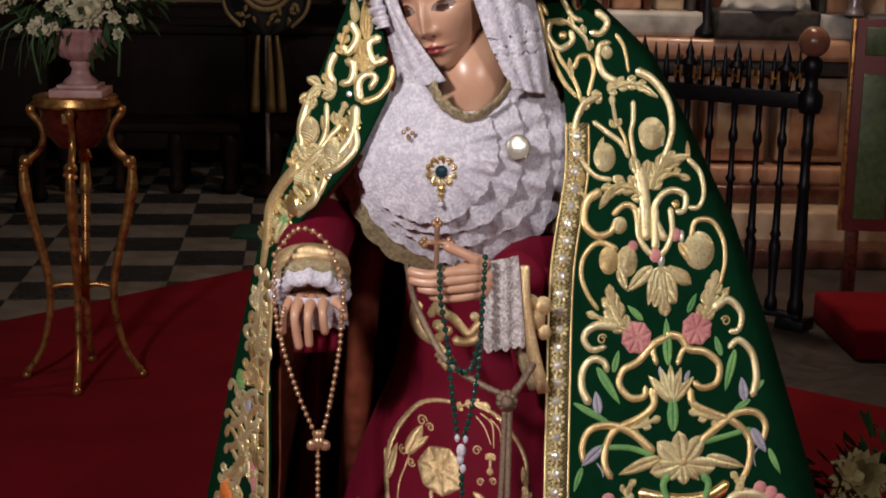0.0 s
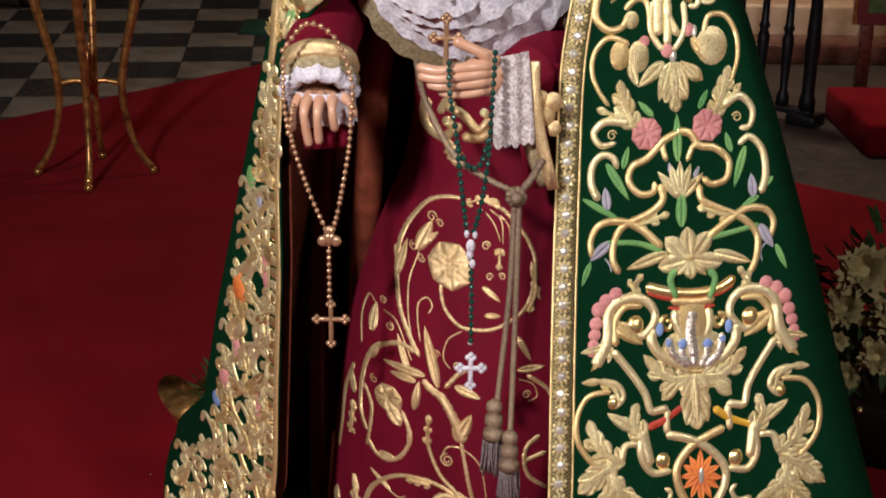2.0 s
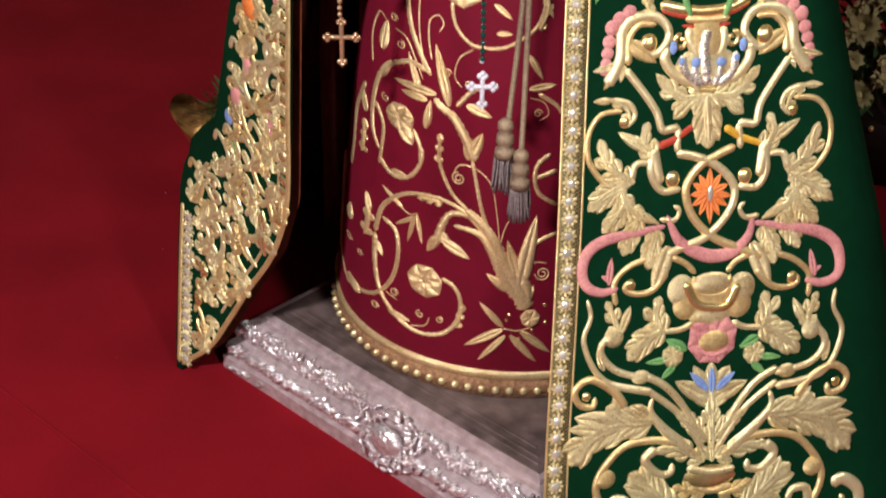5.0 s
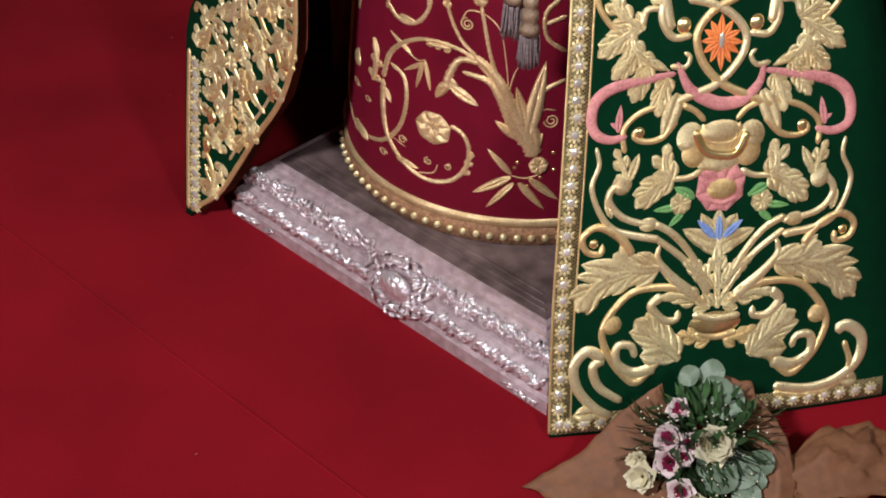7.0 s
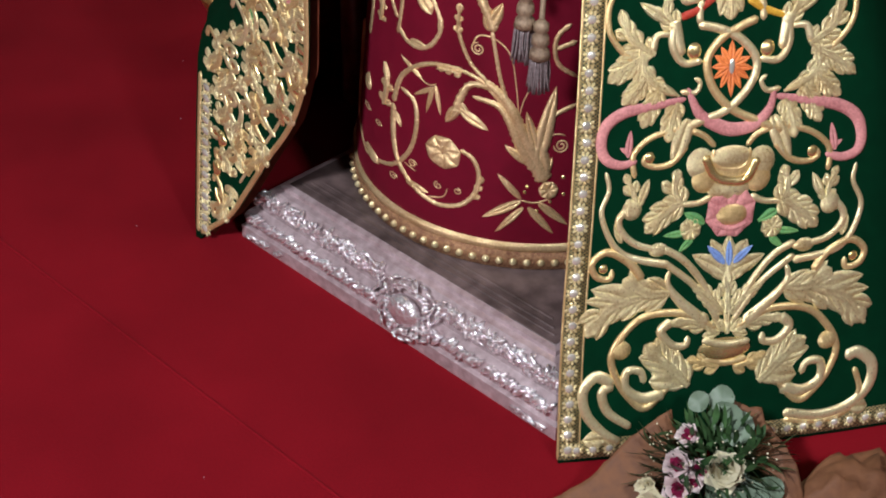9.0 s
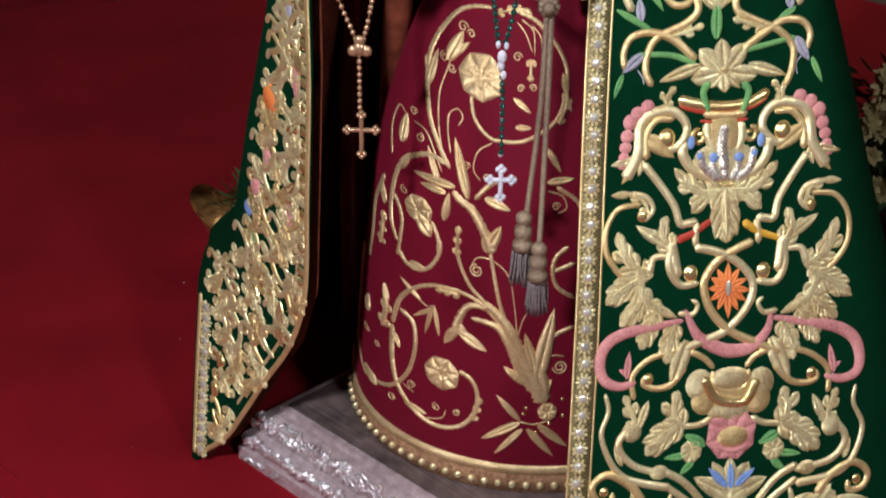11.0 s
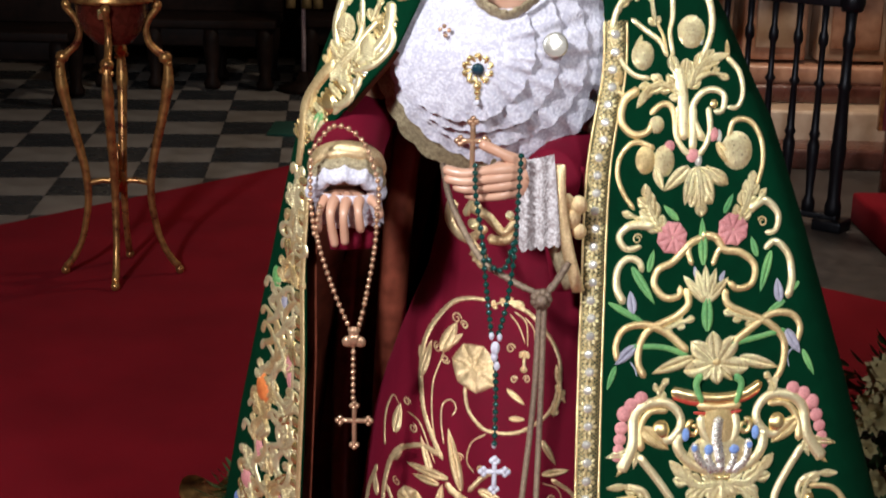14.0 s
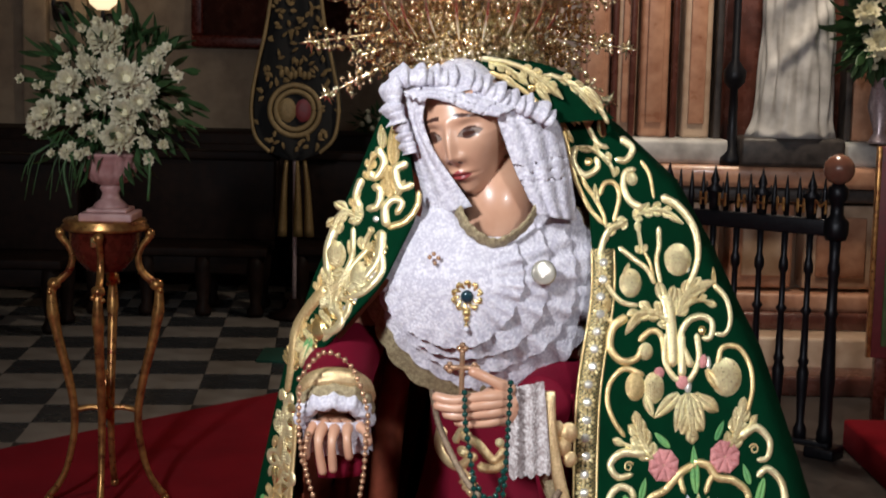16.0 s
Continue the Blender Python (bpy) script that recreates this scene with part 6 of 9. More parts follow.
curl(DRESS, (0.025, 0.924), 8.6, 1.4, 0, 1.2, DRESSGOLD, way=1)
curl(DRESS, (0.038, 0.917), 6.7, 1.4, 180, 1.1, DRESSGOLD, way=-1)
cord(DRESS, [(-0.002, 0.711), (-0.012, 0.763), (-0.012, 0.816), (-0.000, 0.854), (0.005, 0.869)], 1.4, 1.1, DRESSGOLD)
curl(DRESS, (-0.005, 0.872), 7.3, 1.5, 90, 1.2, DRESSGOLD, way=1)
curl(DRESS, (0.008, 0.859), 6.8, 1.5, 0, 1.2, DRESSGOLD, way=-1)
cord(DRESS, [(0.008, 0.730), (0.003, 0.763), (0.005, 0.790), (0.019, 0.801), (0.027, 0.790), (0.020, 0.776)], 1.4, 1.1, DRESSGOLD)
leaf(DRESS, (-0.075, 0.714), (-0.066, 0.761), 8.5, DRESSGOLD, lobes=1)
cord(DRESS, [(-0.093, 0.681), (-0.093, 0.727), (-0.080, 0.764), (-0.068, 0.758)], 1.4, 1.1, DRESSGOLD)
curl(DRESS, (-0.055, 0.770), 6.5, 1.5, 0, 1.1, DRESSGOLD, way=1)
curl(DRESS, (-0.044, 0.736), 7.4, 1.5, 90, 1.1, DRESSGOLD, way=-1)
cord(DRESS, [(-0.054, 0.756), (-0.034, 0.750), (-0.019, 0.724), (-0.006, 0.695)], 1.4, 1.1, DRESSGOLD)
cord(DRESS, [(0.003, 0.711), (-0.028, 0.716), (-0.064, 0.694), (-0.082, 0.663), (-0.092, 0.616), (-0.093, 0.570), (-0.082, 0.540)], 3.9, 2.9, DRESSGOLD, rope=1)
leaf(DRESS, (-0.078, 0.668), (-0.059, 0.705), 7.1, DRESSGOLD, lobes=1)
cord(DRESS, [(-0.087, 0.620), (-0.074, 0.589), (-0.077, 0.545), (-0.082, 0.514)], 3.1, 2.5, DRESSGOLD, rope=1)
cord(DRESS, [(-0.106, 0.637), (-0.123, 0.576), (-0.129, 0.513), (-0.136, 0.459)], 2.6, 2.1, DRESSGOLD, rope=1)
leaf(DRESS, (-0.106, 0.587), (-0.109, 0.620), 6.2, DRESSGOLD, lobes=1)
acanthus(DRESS, [(-0.112, 0.513), (-0.106, 0.573)], 8.9, DRESSGOLD, 2)
curl(DRESS, (-0.070, 0.637), 7.1, 1.4, 90, 1.1, DRESSGOLD, way=1)
leaf(DRESS, (0.038, 0.663), (0.015, 0.756), 10.2, DRESSGOLD, lobes=1)
leaf(DRESS, (0.017, 0.677), (-0.054, 0.678), 8.8, DRESSGOLD, lobes=1)
leaf(DRESS, (0.002, 0.663), (-0.042, 0.664), 7.8, DRESSGOLD, lobes=1)
leaf(DRESS, (-0.001, 0.615), (0.007, 0.665), 7.9, DRESSGOLD, lobes=1)
leaf(DRESS, (-0.009, 0.669), (-0.030, 0.730), 6.9, DRESSGOLD, lobes=1)
cord(DRESS, [(0.049, 0.664), (0.077, 0.696), (0.116, 0.711)], 3.9, 3.9, DRESSGOLD, rope=1)
cord(DRESS, [(0.081, 0.576), (0.065, 0.614), (0.045, 0.646), (0.026, 0.657), (0.013, 0.670)], 9.3, 5.4, DRESSGOLD, rope=1)
leaf(DRESS, (0.074, 0.582), (0.093, 0.627), 12.2, DRESSGOLD, lobes=1)
leaf(DRESS, (0.072, 0.577), (0.065, 0.612), 8.8, DRESSGOLD, lobes=1)
acanthus(DRESS, [(0.021, 0.562), (0.024, 0.613)], 8.9, DRESSGOLD, 2)
bloom(DRESS, (-0.044, 0.617), 24.0, DRESSGOLD, PLATE, petals=7)
leaf(DRESS, (-0.048, 0.611), (-0.023, 0.577), 14.0, DRESSGOLD, lobes=1)
cord(DRESS, [(-0.022, 0.606), (-0.010, 0.578), (-0.010, 0.552)], 3.5, 3.0, DRESSGOLD, rope=1)
cord(DRESS, [(0.076, 0.761), (0.053, 0.743), (0.046, 0.714), (0.058, 0.697)], 1.3, 1.1, DRESSGOLD)
curl(DRESS, (0.034, 0.716), 7.2, 1.5, 0, 1.2, DRESSGOLD, way=1)
curl(DRESS, (0.068, 0.704), 6.3, 1.5, 0, 1.2, DRESSGOLD, way=1)
leaf(DRESS, (0.108, 0.833), (0.137, 0.812), 6.2, DRESSGOLD, lobes=1)
leaf(DRESS, (0.112, 0.789), (0.138, 0.790), 5.7, DRESSGOLD, lobes=1)
leaf(DRESS, (0.165, 0.759), (0.188, 0.722), 6.7, DRESSGOLD, lobes=1)
leaf(DRESS, (0.066, 0.670), (0.108, 0.655), 9.7, DRESSGOLD, lobes=1)
cord(DRESS, [(0.111, 0.946), (0.125, 0.930), (0.136, 0.904)], 1.2, 0.9, DRESSGOLD)
cord(DRESS, [(0.118, 0.951), (0.137, 0.935), (0.140, 0.900)], 1.2, 0.9, DRESSGOLD)
cord(DRESS, [(0.134, 0.944), (0.149, 0.927), (0.152, 0.900)], 1.2, 0.9, DRESSGOLD)
acanthus(DRESS, [(0.135, 0.892), (0.134, 0.860)], 9.4, DRESSGOLD, 1)
curl(DRESS, (0.113, 0.895), 7.5, 1.5, 0, 1.1, DRESSGOLD, way=1)
curl(DRESS, (0.119, 0.849), 6.1, 1.5, 0, 1.1, DRESSGOLD, way=1)
curl(DRESS, (0.139, 0.851), 6.1, 1.5, 180, 1.1, DRESSGOLD, way=-1)
cord(DRESS, [(0.181, 0.699), (0.211, 0.679), (0.227, 0.657)], 3.8, 2.9, DRESSGOLD, rope=1)
leaf(DRESS, (0.166, 0.706), (0.210, 0.713), 7.2, DRESSGOLD, lobes=1)
cord(DRESS, [(0.167, 0.692), (0.191, 0.684), (0.199, 0.664), (0.184, 0.654)], 1.2, 1.0, DRESSGOLD)
curl(DRESS, (0.182, 0.666), 7.2, 1.5, 0, 1.2, DRESSGOLD, way=1)
# skirt: trunk, tall leaves and lower loops
cord(DRESS, [(0.217, 0.567), (0.182, 0.553)], 4.0, 3.5, DRESSGOLD, rope=1)
cord(DRESS, [(0.206, 0.597), (0.186, 0.579), (0.181, 0.553), (0.190, 0.525), (0.220, 0.504)], 4.0, 3.5, DRESSGOLD, rope=1)
cord(DRESS, [(-0.081, 0.528), (-0.065, 0.511), (-0.044, 0.509), (-0.023, 0.524), (-0.008, 0.554), (-0.007, 0.579)], 3.7, 3.2, DRESSGOLD, rope=1)
leaf(DRESS, (-0.059, 0.516), (-0.027, 0.516), 6.3, DRESSGOLD, lobes=1)
cord(DRESS, [(-0.149, 0.448), (-0.155, 0.371), (-0.161, 0.284), (-0.154, 0.249), (-0.142, 0.230)], 2.8, 2.3, DRESSGOLD, rope=1)
leaf(DRESS, (-0.143, 0.252), (-0.119, 0.236), 10.7, DRESSGOLD, lobes=1)
acanthus(DRESS, [(-0.107, 0.366), (-0.101, 0.411), (-0.104, 0.445)], 13.1, DRESSGOLD, 2)
leaf(DRESS, (-0.140, 0.357), (-0.137, 0.390), 6.7, DRESSGOLD, lobes=1)
cord(DRESS, [(-0.090, 0.384), (-0.076, 0.438), (-0.049, 0.473), (-0.017, 0.492), (0.023, 0.496), (0.059, 0.486), (0.089, 0.459), (0.116, 0.422)], 3.8, 3.2, DRESSGOLD, rope=1)
acanthus(DRESS, [(0.028, 0.491), (0.008, 0.491), (-0.012, 0.487)], 11.3, DRESSGOLD, 2)
cord(DRESS, [(-0.076, 0.420), (-0.052, 0.407), (-0.048, 0.363), (-0.060, 0.310), (-0.088, 0.265), (-0.117, 0.245), (-0.142, 0.235)], 3.7, 3.2, DRESSGOLD, rope=1)
cord(DRESS, [(-0.090, 0.381), (-0.090, 0.319), (-0.082, 0.278), (-0.065, 0.253), (-0.043, 0.236), (-0.016, 0.228), (0.010, 0.231), (0.037, 0.245), (0.057, 0.274), (0.062, 0.310), (0.051, 0.337), (0.029, 0.349)], 4.3, 3.8, DRESSGOLD, rope=1)
leaf(DRESS, (-0.066, 0.246), (-0.026, 0.243), 7.1, DRESSGOLD, lobes=1)
acanthus(DRESS, [(0.056, 0.260), (0.068, 0.307)], 9.5, DRESSGOLD, 2)
leaf(DRESS, (-0.086, 0.368), (-0.076, 0.345), 5.9, DRESSGOLD, lobes=1)
bloom(DRESS, (0.000, 0.334), 31.2, DRESSGOLD, PLATE, petals=7)
curl(DRESS, (-0.055, 0.286), 8.1, 1.5, 0, 1.3, DRESSGOLD, way=1)
curl(DRESS, (-0.091, 0.238), 7.7, 1.5, 0, 1.3, DRESSGOLD, way=1)
curl(DRESS, (-0.009, 0.265), 7.5, 1.5, 90, 1.3, DRESSGOLD, way=1)
curl(DRESS, (0.025, 0.266), 6.9, 1.5, 90, 1.3, DRESSGOLD, way=-1)
cord(DRESS, [(-0.071, 0.280), (-0.049, 0.274)], 1.4, 1.1, DRESSGOLD)
cord(DRESS, [(-0.027, 0.235), (-0.000, 0.246), (0.008, 0.265)], 1.4, 1.1, DRESSGOLD)
leaf(DRESS, (-0.040, 0.457), (-0.076, 0.479), 5.2, DRESSGOLD, lobes=1)
cord(DRESS, [(-0.049, 0.459), (-0.028, 0.450), (-0.013, 0.457)], 1.4, 1.0, DRESSGOLD)
leaf(DRESS, (-0.019, 0.450), (-0.031, 0.397), 4.7, DRESSGOLD, lobes=1)
leaf(DRESS, (-0.015, 0.454), (-0.006, 0.402), 4.7, DRESSGOLD, lobes=1)
leaf(DRESS, (-0.016, 0.450), (-0.053, 0.420), 4.7, DRESSGOLD, lobes=1)
curl(DRESS, (-0.141, 0.323), 6.7, 1.4, 0, 1.2, DRESSGOLD, way=1)
curl(DRESS, (-0.119, 0.317), 6.1, 1.4, 0, 1.2, DRESSGOLD, way=1)
cord(DRESS, [(0.176, 0.310), (0.142, 0.384), (0.105, 0.454), (0.069, 0.487)], 14.6, 6.2, DRESSGOLD, rope=1)
cord(DRESS, [(0.160, 0.333), (0.133, 0.372), (0.110, 0.421), (0.090, 0.446), (0.048, 0.454)], 11.4, 3.6, DRESSGOLD, rope=1)
cord(DRESS, [(0.110, 0.445), (0.094, 0.492), (0.083, 0.545), (0.077, 0.577)], 3.6, 3.1, DRESSGOLD, rope=1)
cord(DRESS, [(0.116, 0.439), (0.069, 0.487), (0.043, 0.514), (0.025, 0.554), (0.022, 0.588)], 3.6, 3.1, DRESSGOLD, rope=1)
cord(DRESS, [(0.080, 0.476), (0.045, 0.475), (0.027, 0.445), (0.021, 0.414)], 4.1, 7.6, DRESSGOLD, rope=1)
leaf(DRESS, (0.023, 0.428), (0.003, 0.393), 10.3, DRESSGOLD, lobes=1)
leaf(DRESS, (0.029, 0.423), (0.076, 0.397), 10.9, DRESSGOLD, lobes=1)
leaf(DRESS, (0.025, 0.439), (0.045, 0.410), 7.7, DRESSGOLD, lobes=1)
leaf(DRESS, (0.160, 0.337), (0.187, 0.488), 16.6, DRESSGOLD, lobes=1)
leaf(DRESS, (0.159, 0.368), (0.139, 0.440), 10.3, DRESSGOLD, lobes=1)
leaf(DRESS, (0.176, 0.316), (0.158, 0.396), 17.7, DRESSGOLD, lobes=1)
leaf(DRESS, (0.144, 0.344), (0.105, 0.374), 9.3, DRESSGOLD, lobes=1)
cord(DRESS, [(0.167, 0.402), (0.186, 0.434), (0.222, 0.454)], 4.1, 3.6, DRESSGOLD, rope=1)
curl(DRESS, (0.201, 0.378), 13.4, 1.9, 180, 1.5, DRESSGOLD, way=1)
cord(DRESS, [(0.171, 0.385), (0.188, 0.399), (0.208, 0.397)], 1.4, 1.1, DRESSGOLD)
curl(DRESS, (0.055, 0.541), 11.6, 1.9, 90, 1.5, DRESSGOLD, way=1)
cord(DRESS, [(0.046, 0.549), (0.057, 0.565), (0.083, 0.563), (0.109, 0.538), (0.120, 0.485), (0.126, 0.434)], 1.4, 1.1, DRESSGOLD)
cord(DRESS, [(0.126, 0.426), (0.135, 0.463), (0.150, 0.493)], 1.4, 1.1, DRESSGOLD)
bloom(DRESS, (0.183, 0.292), 17.5, DRESSGOLD, PLATE, petals=7)
leaf(DRESS, (0.176, 0.322), (0.187, 0.356), 6.8, DRESSGOLD, lobes=1)
leaf(DRESS, (0.136, 0.273), (0.094, 0.318), 7.3, DRESSGOLD, lobes=1)
leaf(DRESS, (0.136, 0.268), (0.070, 0.227), 9.4, DRESSGOLD, lobes=1)
leaf(DRESS, (0.141, 0.256), (0.094, 0.201), 7.4, DRESSGOLD, lobes=1)
leaf(DRESS, (0.149, 0.257), (0.196, 0.204), 8.4, DRESSGOLD, lobes=1)
leaf(DRESS, (0.167, 0.266), (0.221, 0.221), 8.9, DRESSGOLD, lobes=1)
cord(DRESS, [(0.188, 0.275), (0.161, 0.266), (0.136, 0.270)], 1.6, 1.3, DRESSGOLD)
pad(DRESS, (0.142, 0.286), 3.1, 3.1, PLATE)
pad(DRESS, (0.146, 0.297), 3.1, 3.1, PLATE)
pad(DRESS, (0.187, 0.268), 3.1, 3.1, PLATE)
pad(DRESS, (0.210, 0.283), 3.1, 3.1, PLATE)
pad(DRESS, (0.208, 0.316), 3.1, 3.1, PLATE)
pad(DRESS, (0.165, 0.250), 3.2, 3.2, PLATE)
# bodice scrolls under the hands
cord(DRESS, [(0.016, 1.109), (0.012, 1.068), (0.040, 1.051), (0.071, 1.079)], 8.2, 6.6, DRESSGOLD)
cord(DRESS, [(0.043, 1.105), (0.071, 1.097), (0.098, 1.074), (0.116, 1.095)], 8.2, 6.6, DRESSGOLD)
cord(DRESS, [(0.072, 1.060), (0.099, 1.060), (0.121, 1.076)], 8.2, 6.6, DRESSGOLD)
leaf(DRESS, (0.054, 1.055), (0.063, 1.008), 17.1, DRESSGOLD, lobes=3, bend=0)
pad(DRESS, (0.049, 1.078), 9.0, 9.0, PALE)
pad(DRESS, (0.107, 1.103), 7.4, 7.4, PALE)
cord(DRESS, [(0.035, 1.088), (0.048, 1.116), (0.062, 1.105)], 5.7, 4.1, PALE)

# border of the mantle: a lace band with a row of shell-shaped studs
def band(c, inner, z0, z1, w, mat, name, off=0.0, inset=0.0):
    bm, rows = bmesh.new(), []
    n = int((z1 - z0) / 0.012)
    for i in range(n + 1):
        z = z0 + (z1 - z0) * i / n
        x = inner(z) + inset
        rows.append([c.at(x + w * s, z, h + off) for s, h in ((-0.02, -0.003), (0.02, 0.002), (0.5, 0.003), (0.98, 0.002), (1.02, -0.003))])
    grid(bm, rows)
    return part(name, bm, mat, c.parent)


def border_x(z):
    return lerp(z, *INNER)


band(MANTLE, border_x, 0.005, 1.42, 0.036, LACEGOLD, "lace_border", off=-0.002)
for off in (0.034, -0.001):
    cord(MANTLE, [(border_x(z) + off, z) for z in (0.006, 0.2, 0.4, 0.6, 0.8, 1.0, 1.2, 1.34, 1.42)], 2.0, 2.0, GOLD, name="border_cord")


TRIM, LEFTTRIM = Cloth(mantle_y, mantle, 0.0088), Cloth(mantle_left_y, mantle, 0.0070)


def stud(c, x, z, r):
    """A shell of short ridges fanned round a bright boss."""
    bm = bmesh.new()
    for k in range(9):
        a = radians(360 * k / 9 + 20 * math.sin(90 * z))
        d = Vector((math.cos(a), math.sin(a), 0))
        teardrop(bm, c, Vector((x, z, 0)) + d * (0.30 * r), d, 0.72 * r, 0.20 * r, 0.0, 4)
    pad(c, (x, z), r * 520, r * 480, PLATE, into=bm, slot=1)
    return part("shell_stud", bm, (PALE, CRYSTAL), c.parent)


z = 0.022
while z < 1.40:
    stud(TRIM, border_x(z) + 0.014 + 0.0012 * math.sin(400 * z), z, 0.0135)
    z += 0.0255
# bottom border running back along the hem
for k in range(20):
    x = 0.225 + k * 0.0275
    stud(TRIM, x, 0.020, 0.012)
bm, rows = bmesh.new(), []
for i in range(40):
    x = 0.20 + 0.57 * i / 39
    rows.append([MANTLE.at(x, zz, hh - 0.002) for zz, hh in ((0.003, -0.003), (0.005, 0.002), (0.02, 0.003), (0.036, 0.002), (0.038, -0.003))])
grid(bm, rows)
part("lace_border", bm, LACEGOLD, mantle)

# the other half of the mantle, seen almost edge-on: a dense field of the same scrolls
rnd = random.Random(5)
SILKS = [SILK_PINK, SILK_GREEN, SILK_BLUE, SILK_ORANGE]


def left_span(z):
    return lerp(z, *L_INNER), lerp(z, *L_OUTER)


z = 0.035
while z < 1.19:
    xi, xo = left_span(z)
    width = xi - xo - (0.05 if z < 0.33 else 0.02)
    lane = max(2, int(width / 0.027))
    for k in range(lane):
        if width < 0.02:
            break
        x = xo + (0.034 if z < 0.33 else 0.013) + width * (k + rnd.uniform(0.15, 0.85)) / lane
        s = min(0.030, 0.5 * width)
        side = -1 if k == lane - 1 else 1 if k == 0 else rnd.choice((-1, 1))
        up, kind = rnd.uniform(0.045, 0.075), rnd.random()
        mat = rnd.choice((GOLD, PALE, PALE))
        if kind < 0.34:
            flip = rnd.choice((-1, 1, 1))
            acanthus(LEFT, [(x, z), (x + side * 0.15 * s, z + flip * 0.45 * up), (x + side * 0.8 * s, z + flip * 0.8 * up)], 17, mat, 2)
        elif kind < 0.66:
            cord(LEFT, [(x - 0.3 * side * s, z - 0.3 * up), (x + 0.3 * side * s, z), (x + side * 0.5 * s, z + 0.5 * up), (x - side * 0.2 * s, z + 0.9 * up), (x - side * 0.5 * s, z + 0.6 * up)], 5.5, 4.0, mat)
        elif kind < 0.84:
            curl(LEFT, (x, z), 15, 1.3, rnd.uniform(0, 360), 4.6, mat, way=side)
            pad(LEFT, (x, z), 6, 8, PLATE)
        else:
            leaf(LEFT, (x, z), (x + side * 0.4 * s, z + rnd.choice((-1, 1)) * 0.6 * up), rnd.uniform(9, 13), rnd.choice((PLATE, PALE, GOLD)), lobes=1, bend=0.25 * side)
    z += 0.0215
for x, z, rx, ry, mat in ((-0.295, 0.78, 14, 26, SILK_ORANGE), (-0.245, 0.84, 6, 34, SILK_PINK), (-0.262, 0.585, 6, 30, SILK_PINK), (-0.33, 0.60, 12, 18, SILK_PINK), (-0.35, 0.55, 8, 14, SILK_BLUE), (-0.27, 0.98, 8, 20, SILK_GREEN), (-0.255, 0.95, 6, 18, SILK_GREY), (-0.34, 0.50, 8, 16, SILK_GREEN), (-0.305, 0.67, 8, 20, SILK_PINK)):
    pad(LEFT, (x, z), rx, ry, mat)
pts = [0.012, 0.08, 0.16, 0.24, 0.35, 0.47, 0.65, 0.85, 1.0, 1.15]
cord(LEFT, [(left_span(z)[0] - 0.004, z) for z in pts], 4, 4, GOLD, name="border_cord")
cord(LEFT, [(left_span(z)[0] - 0.022, z) for z in pts[2:]], 2.5, 2.5, PALE, name="border_cord")
cord(LEFT, [(left_span(z)[1] + 0.004, z) for z in (0.012, 0.08, 0.16, 0.24, 0.32)], 4, 4, GOLD, name="border_cord")
z = 0.30
while z > 0.012:
    stud(LEFTTRIM, left_span(z)[1] + 0.020, z, 0.0140)
    z -= 0.021
z = 0.40
while z < 1.16:
    pad(LEFT, (left_span(z)[0] - 0.012, z), 8, 9, rnd.choice((PLATE, PALE)))
    z += 0.021
# fringe of studs along the shoulder edge over the sleeve, and over the right shoulder lace
for k in range(26):
    t = k / 25
    z = 1.215 + 0.20 * t
    x = lerp(z, *L_INNER) - 0.010
    leaf(LEFT, (x - 0.026, z + 0.022), (x - 0.004, z + rnd.uniform(-0.002, 0.006)), rnd.uniform(5, 8), rnd.choice((PALE, PLATE, GOLD)), lobes=1)
    pad(LEFT, (x - 0.004 - 0.01 * rnd.random(), z - 0.004 + 0.012 * rnd.random()), 5, 5, rnd.choice((CRYSTAL, PLATE)))
    pad(LEFT, (x - 0.016, z + 0.018), 6, 6, PLATE)
# acanthus along the hood's front edge
HOODFRONT = Cloth(lambda x, z: 2.236, mantle, 0.004)
acanthus(HOODFRONT, [(0.072, 1.704), (0.103, 1.696), (0.135, 1.671)], 10.8, PALE, 4, "R")
acanthus(HOODFRONT, [(0.122, 1.697), (0.158, 1.678), (0.188, 1.652)], 14.1, PALE, 4)
cord(HOODFRONT, [(0.061, 1.711), (0.103, 1.705), (0.145, 1.688), (0.183, 1.658)], 3.7, 3.7, PALE)
cord(HOODFRONT, [(0.074, 1.691), (0.112, 1.673), (0.142, 1.651), (0.163, 1.631)], 3.7, 3.3, GOLD)
leaf(HOODFRONT, (0.091, 1.687), (0.121, 1.665), 7.1, PALE, lobes=1)
leaf(HOODFRONT, (0.145, 1.674), (0.171, 1.641), 7.5, PALE, lobes=1)
pad(HOODFRONT, (0.139, 1.667), 5.8, 5.8, PLATE)
HOODFLANK = Cloth(lambda x, z: 2.262, mantle, 0.003)
acanthus(HOODFLANK, [(0.185, 1.685), (0.215, 1.664), (0.242, 1.631)], 14.3, PALE, 3)
acanthus(HOODFLANK, [(0.164, 1.670), (0.195, 1.642), (0.218, 1.612)], 12.6, PALE, 3)
leaf(HOODFLANK, (0.221, 1.671), (0.254, 1.638), 9.3, PALE, lobes=1)
leaf(HOODFLANK, (0.199, 1.631), (0.233, 1.618), 8.4, GOLD, lobes=1)
cord(HOODFLANK, [(0.164, 1.689), (0.206, 1.674), (0.243, 1.643), (0.262, 1.615)], 4.2, 3.8, PALE)
pad(HOODFLANK, (0.212, 1.644), 5.5, 5.5, PLATE)

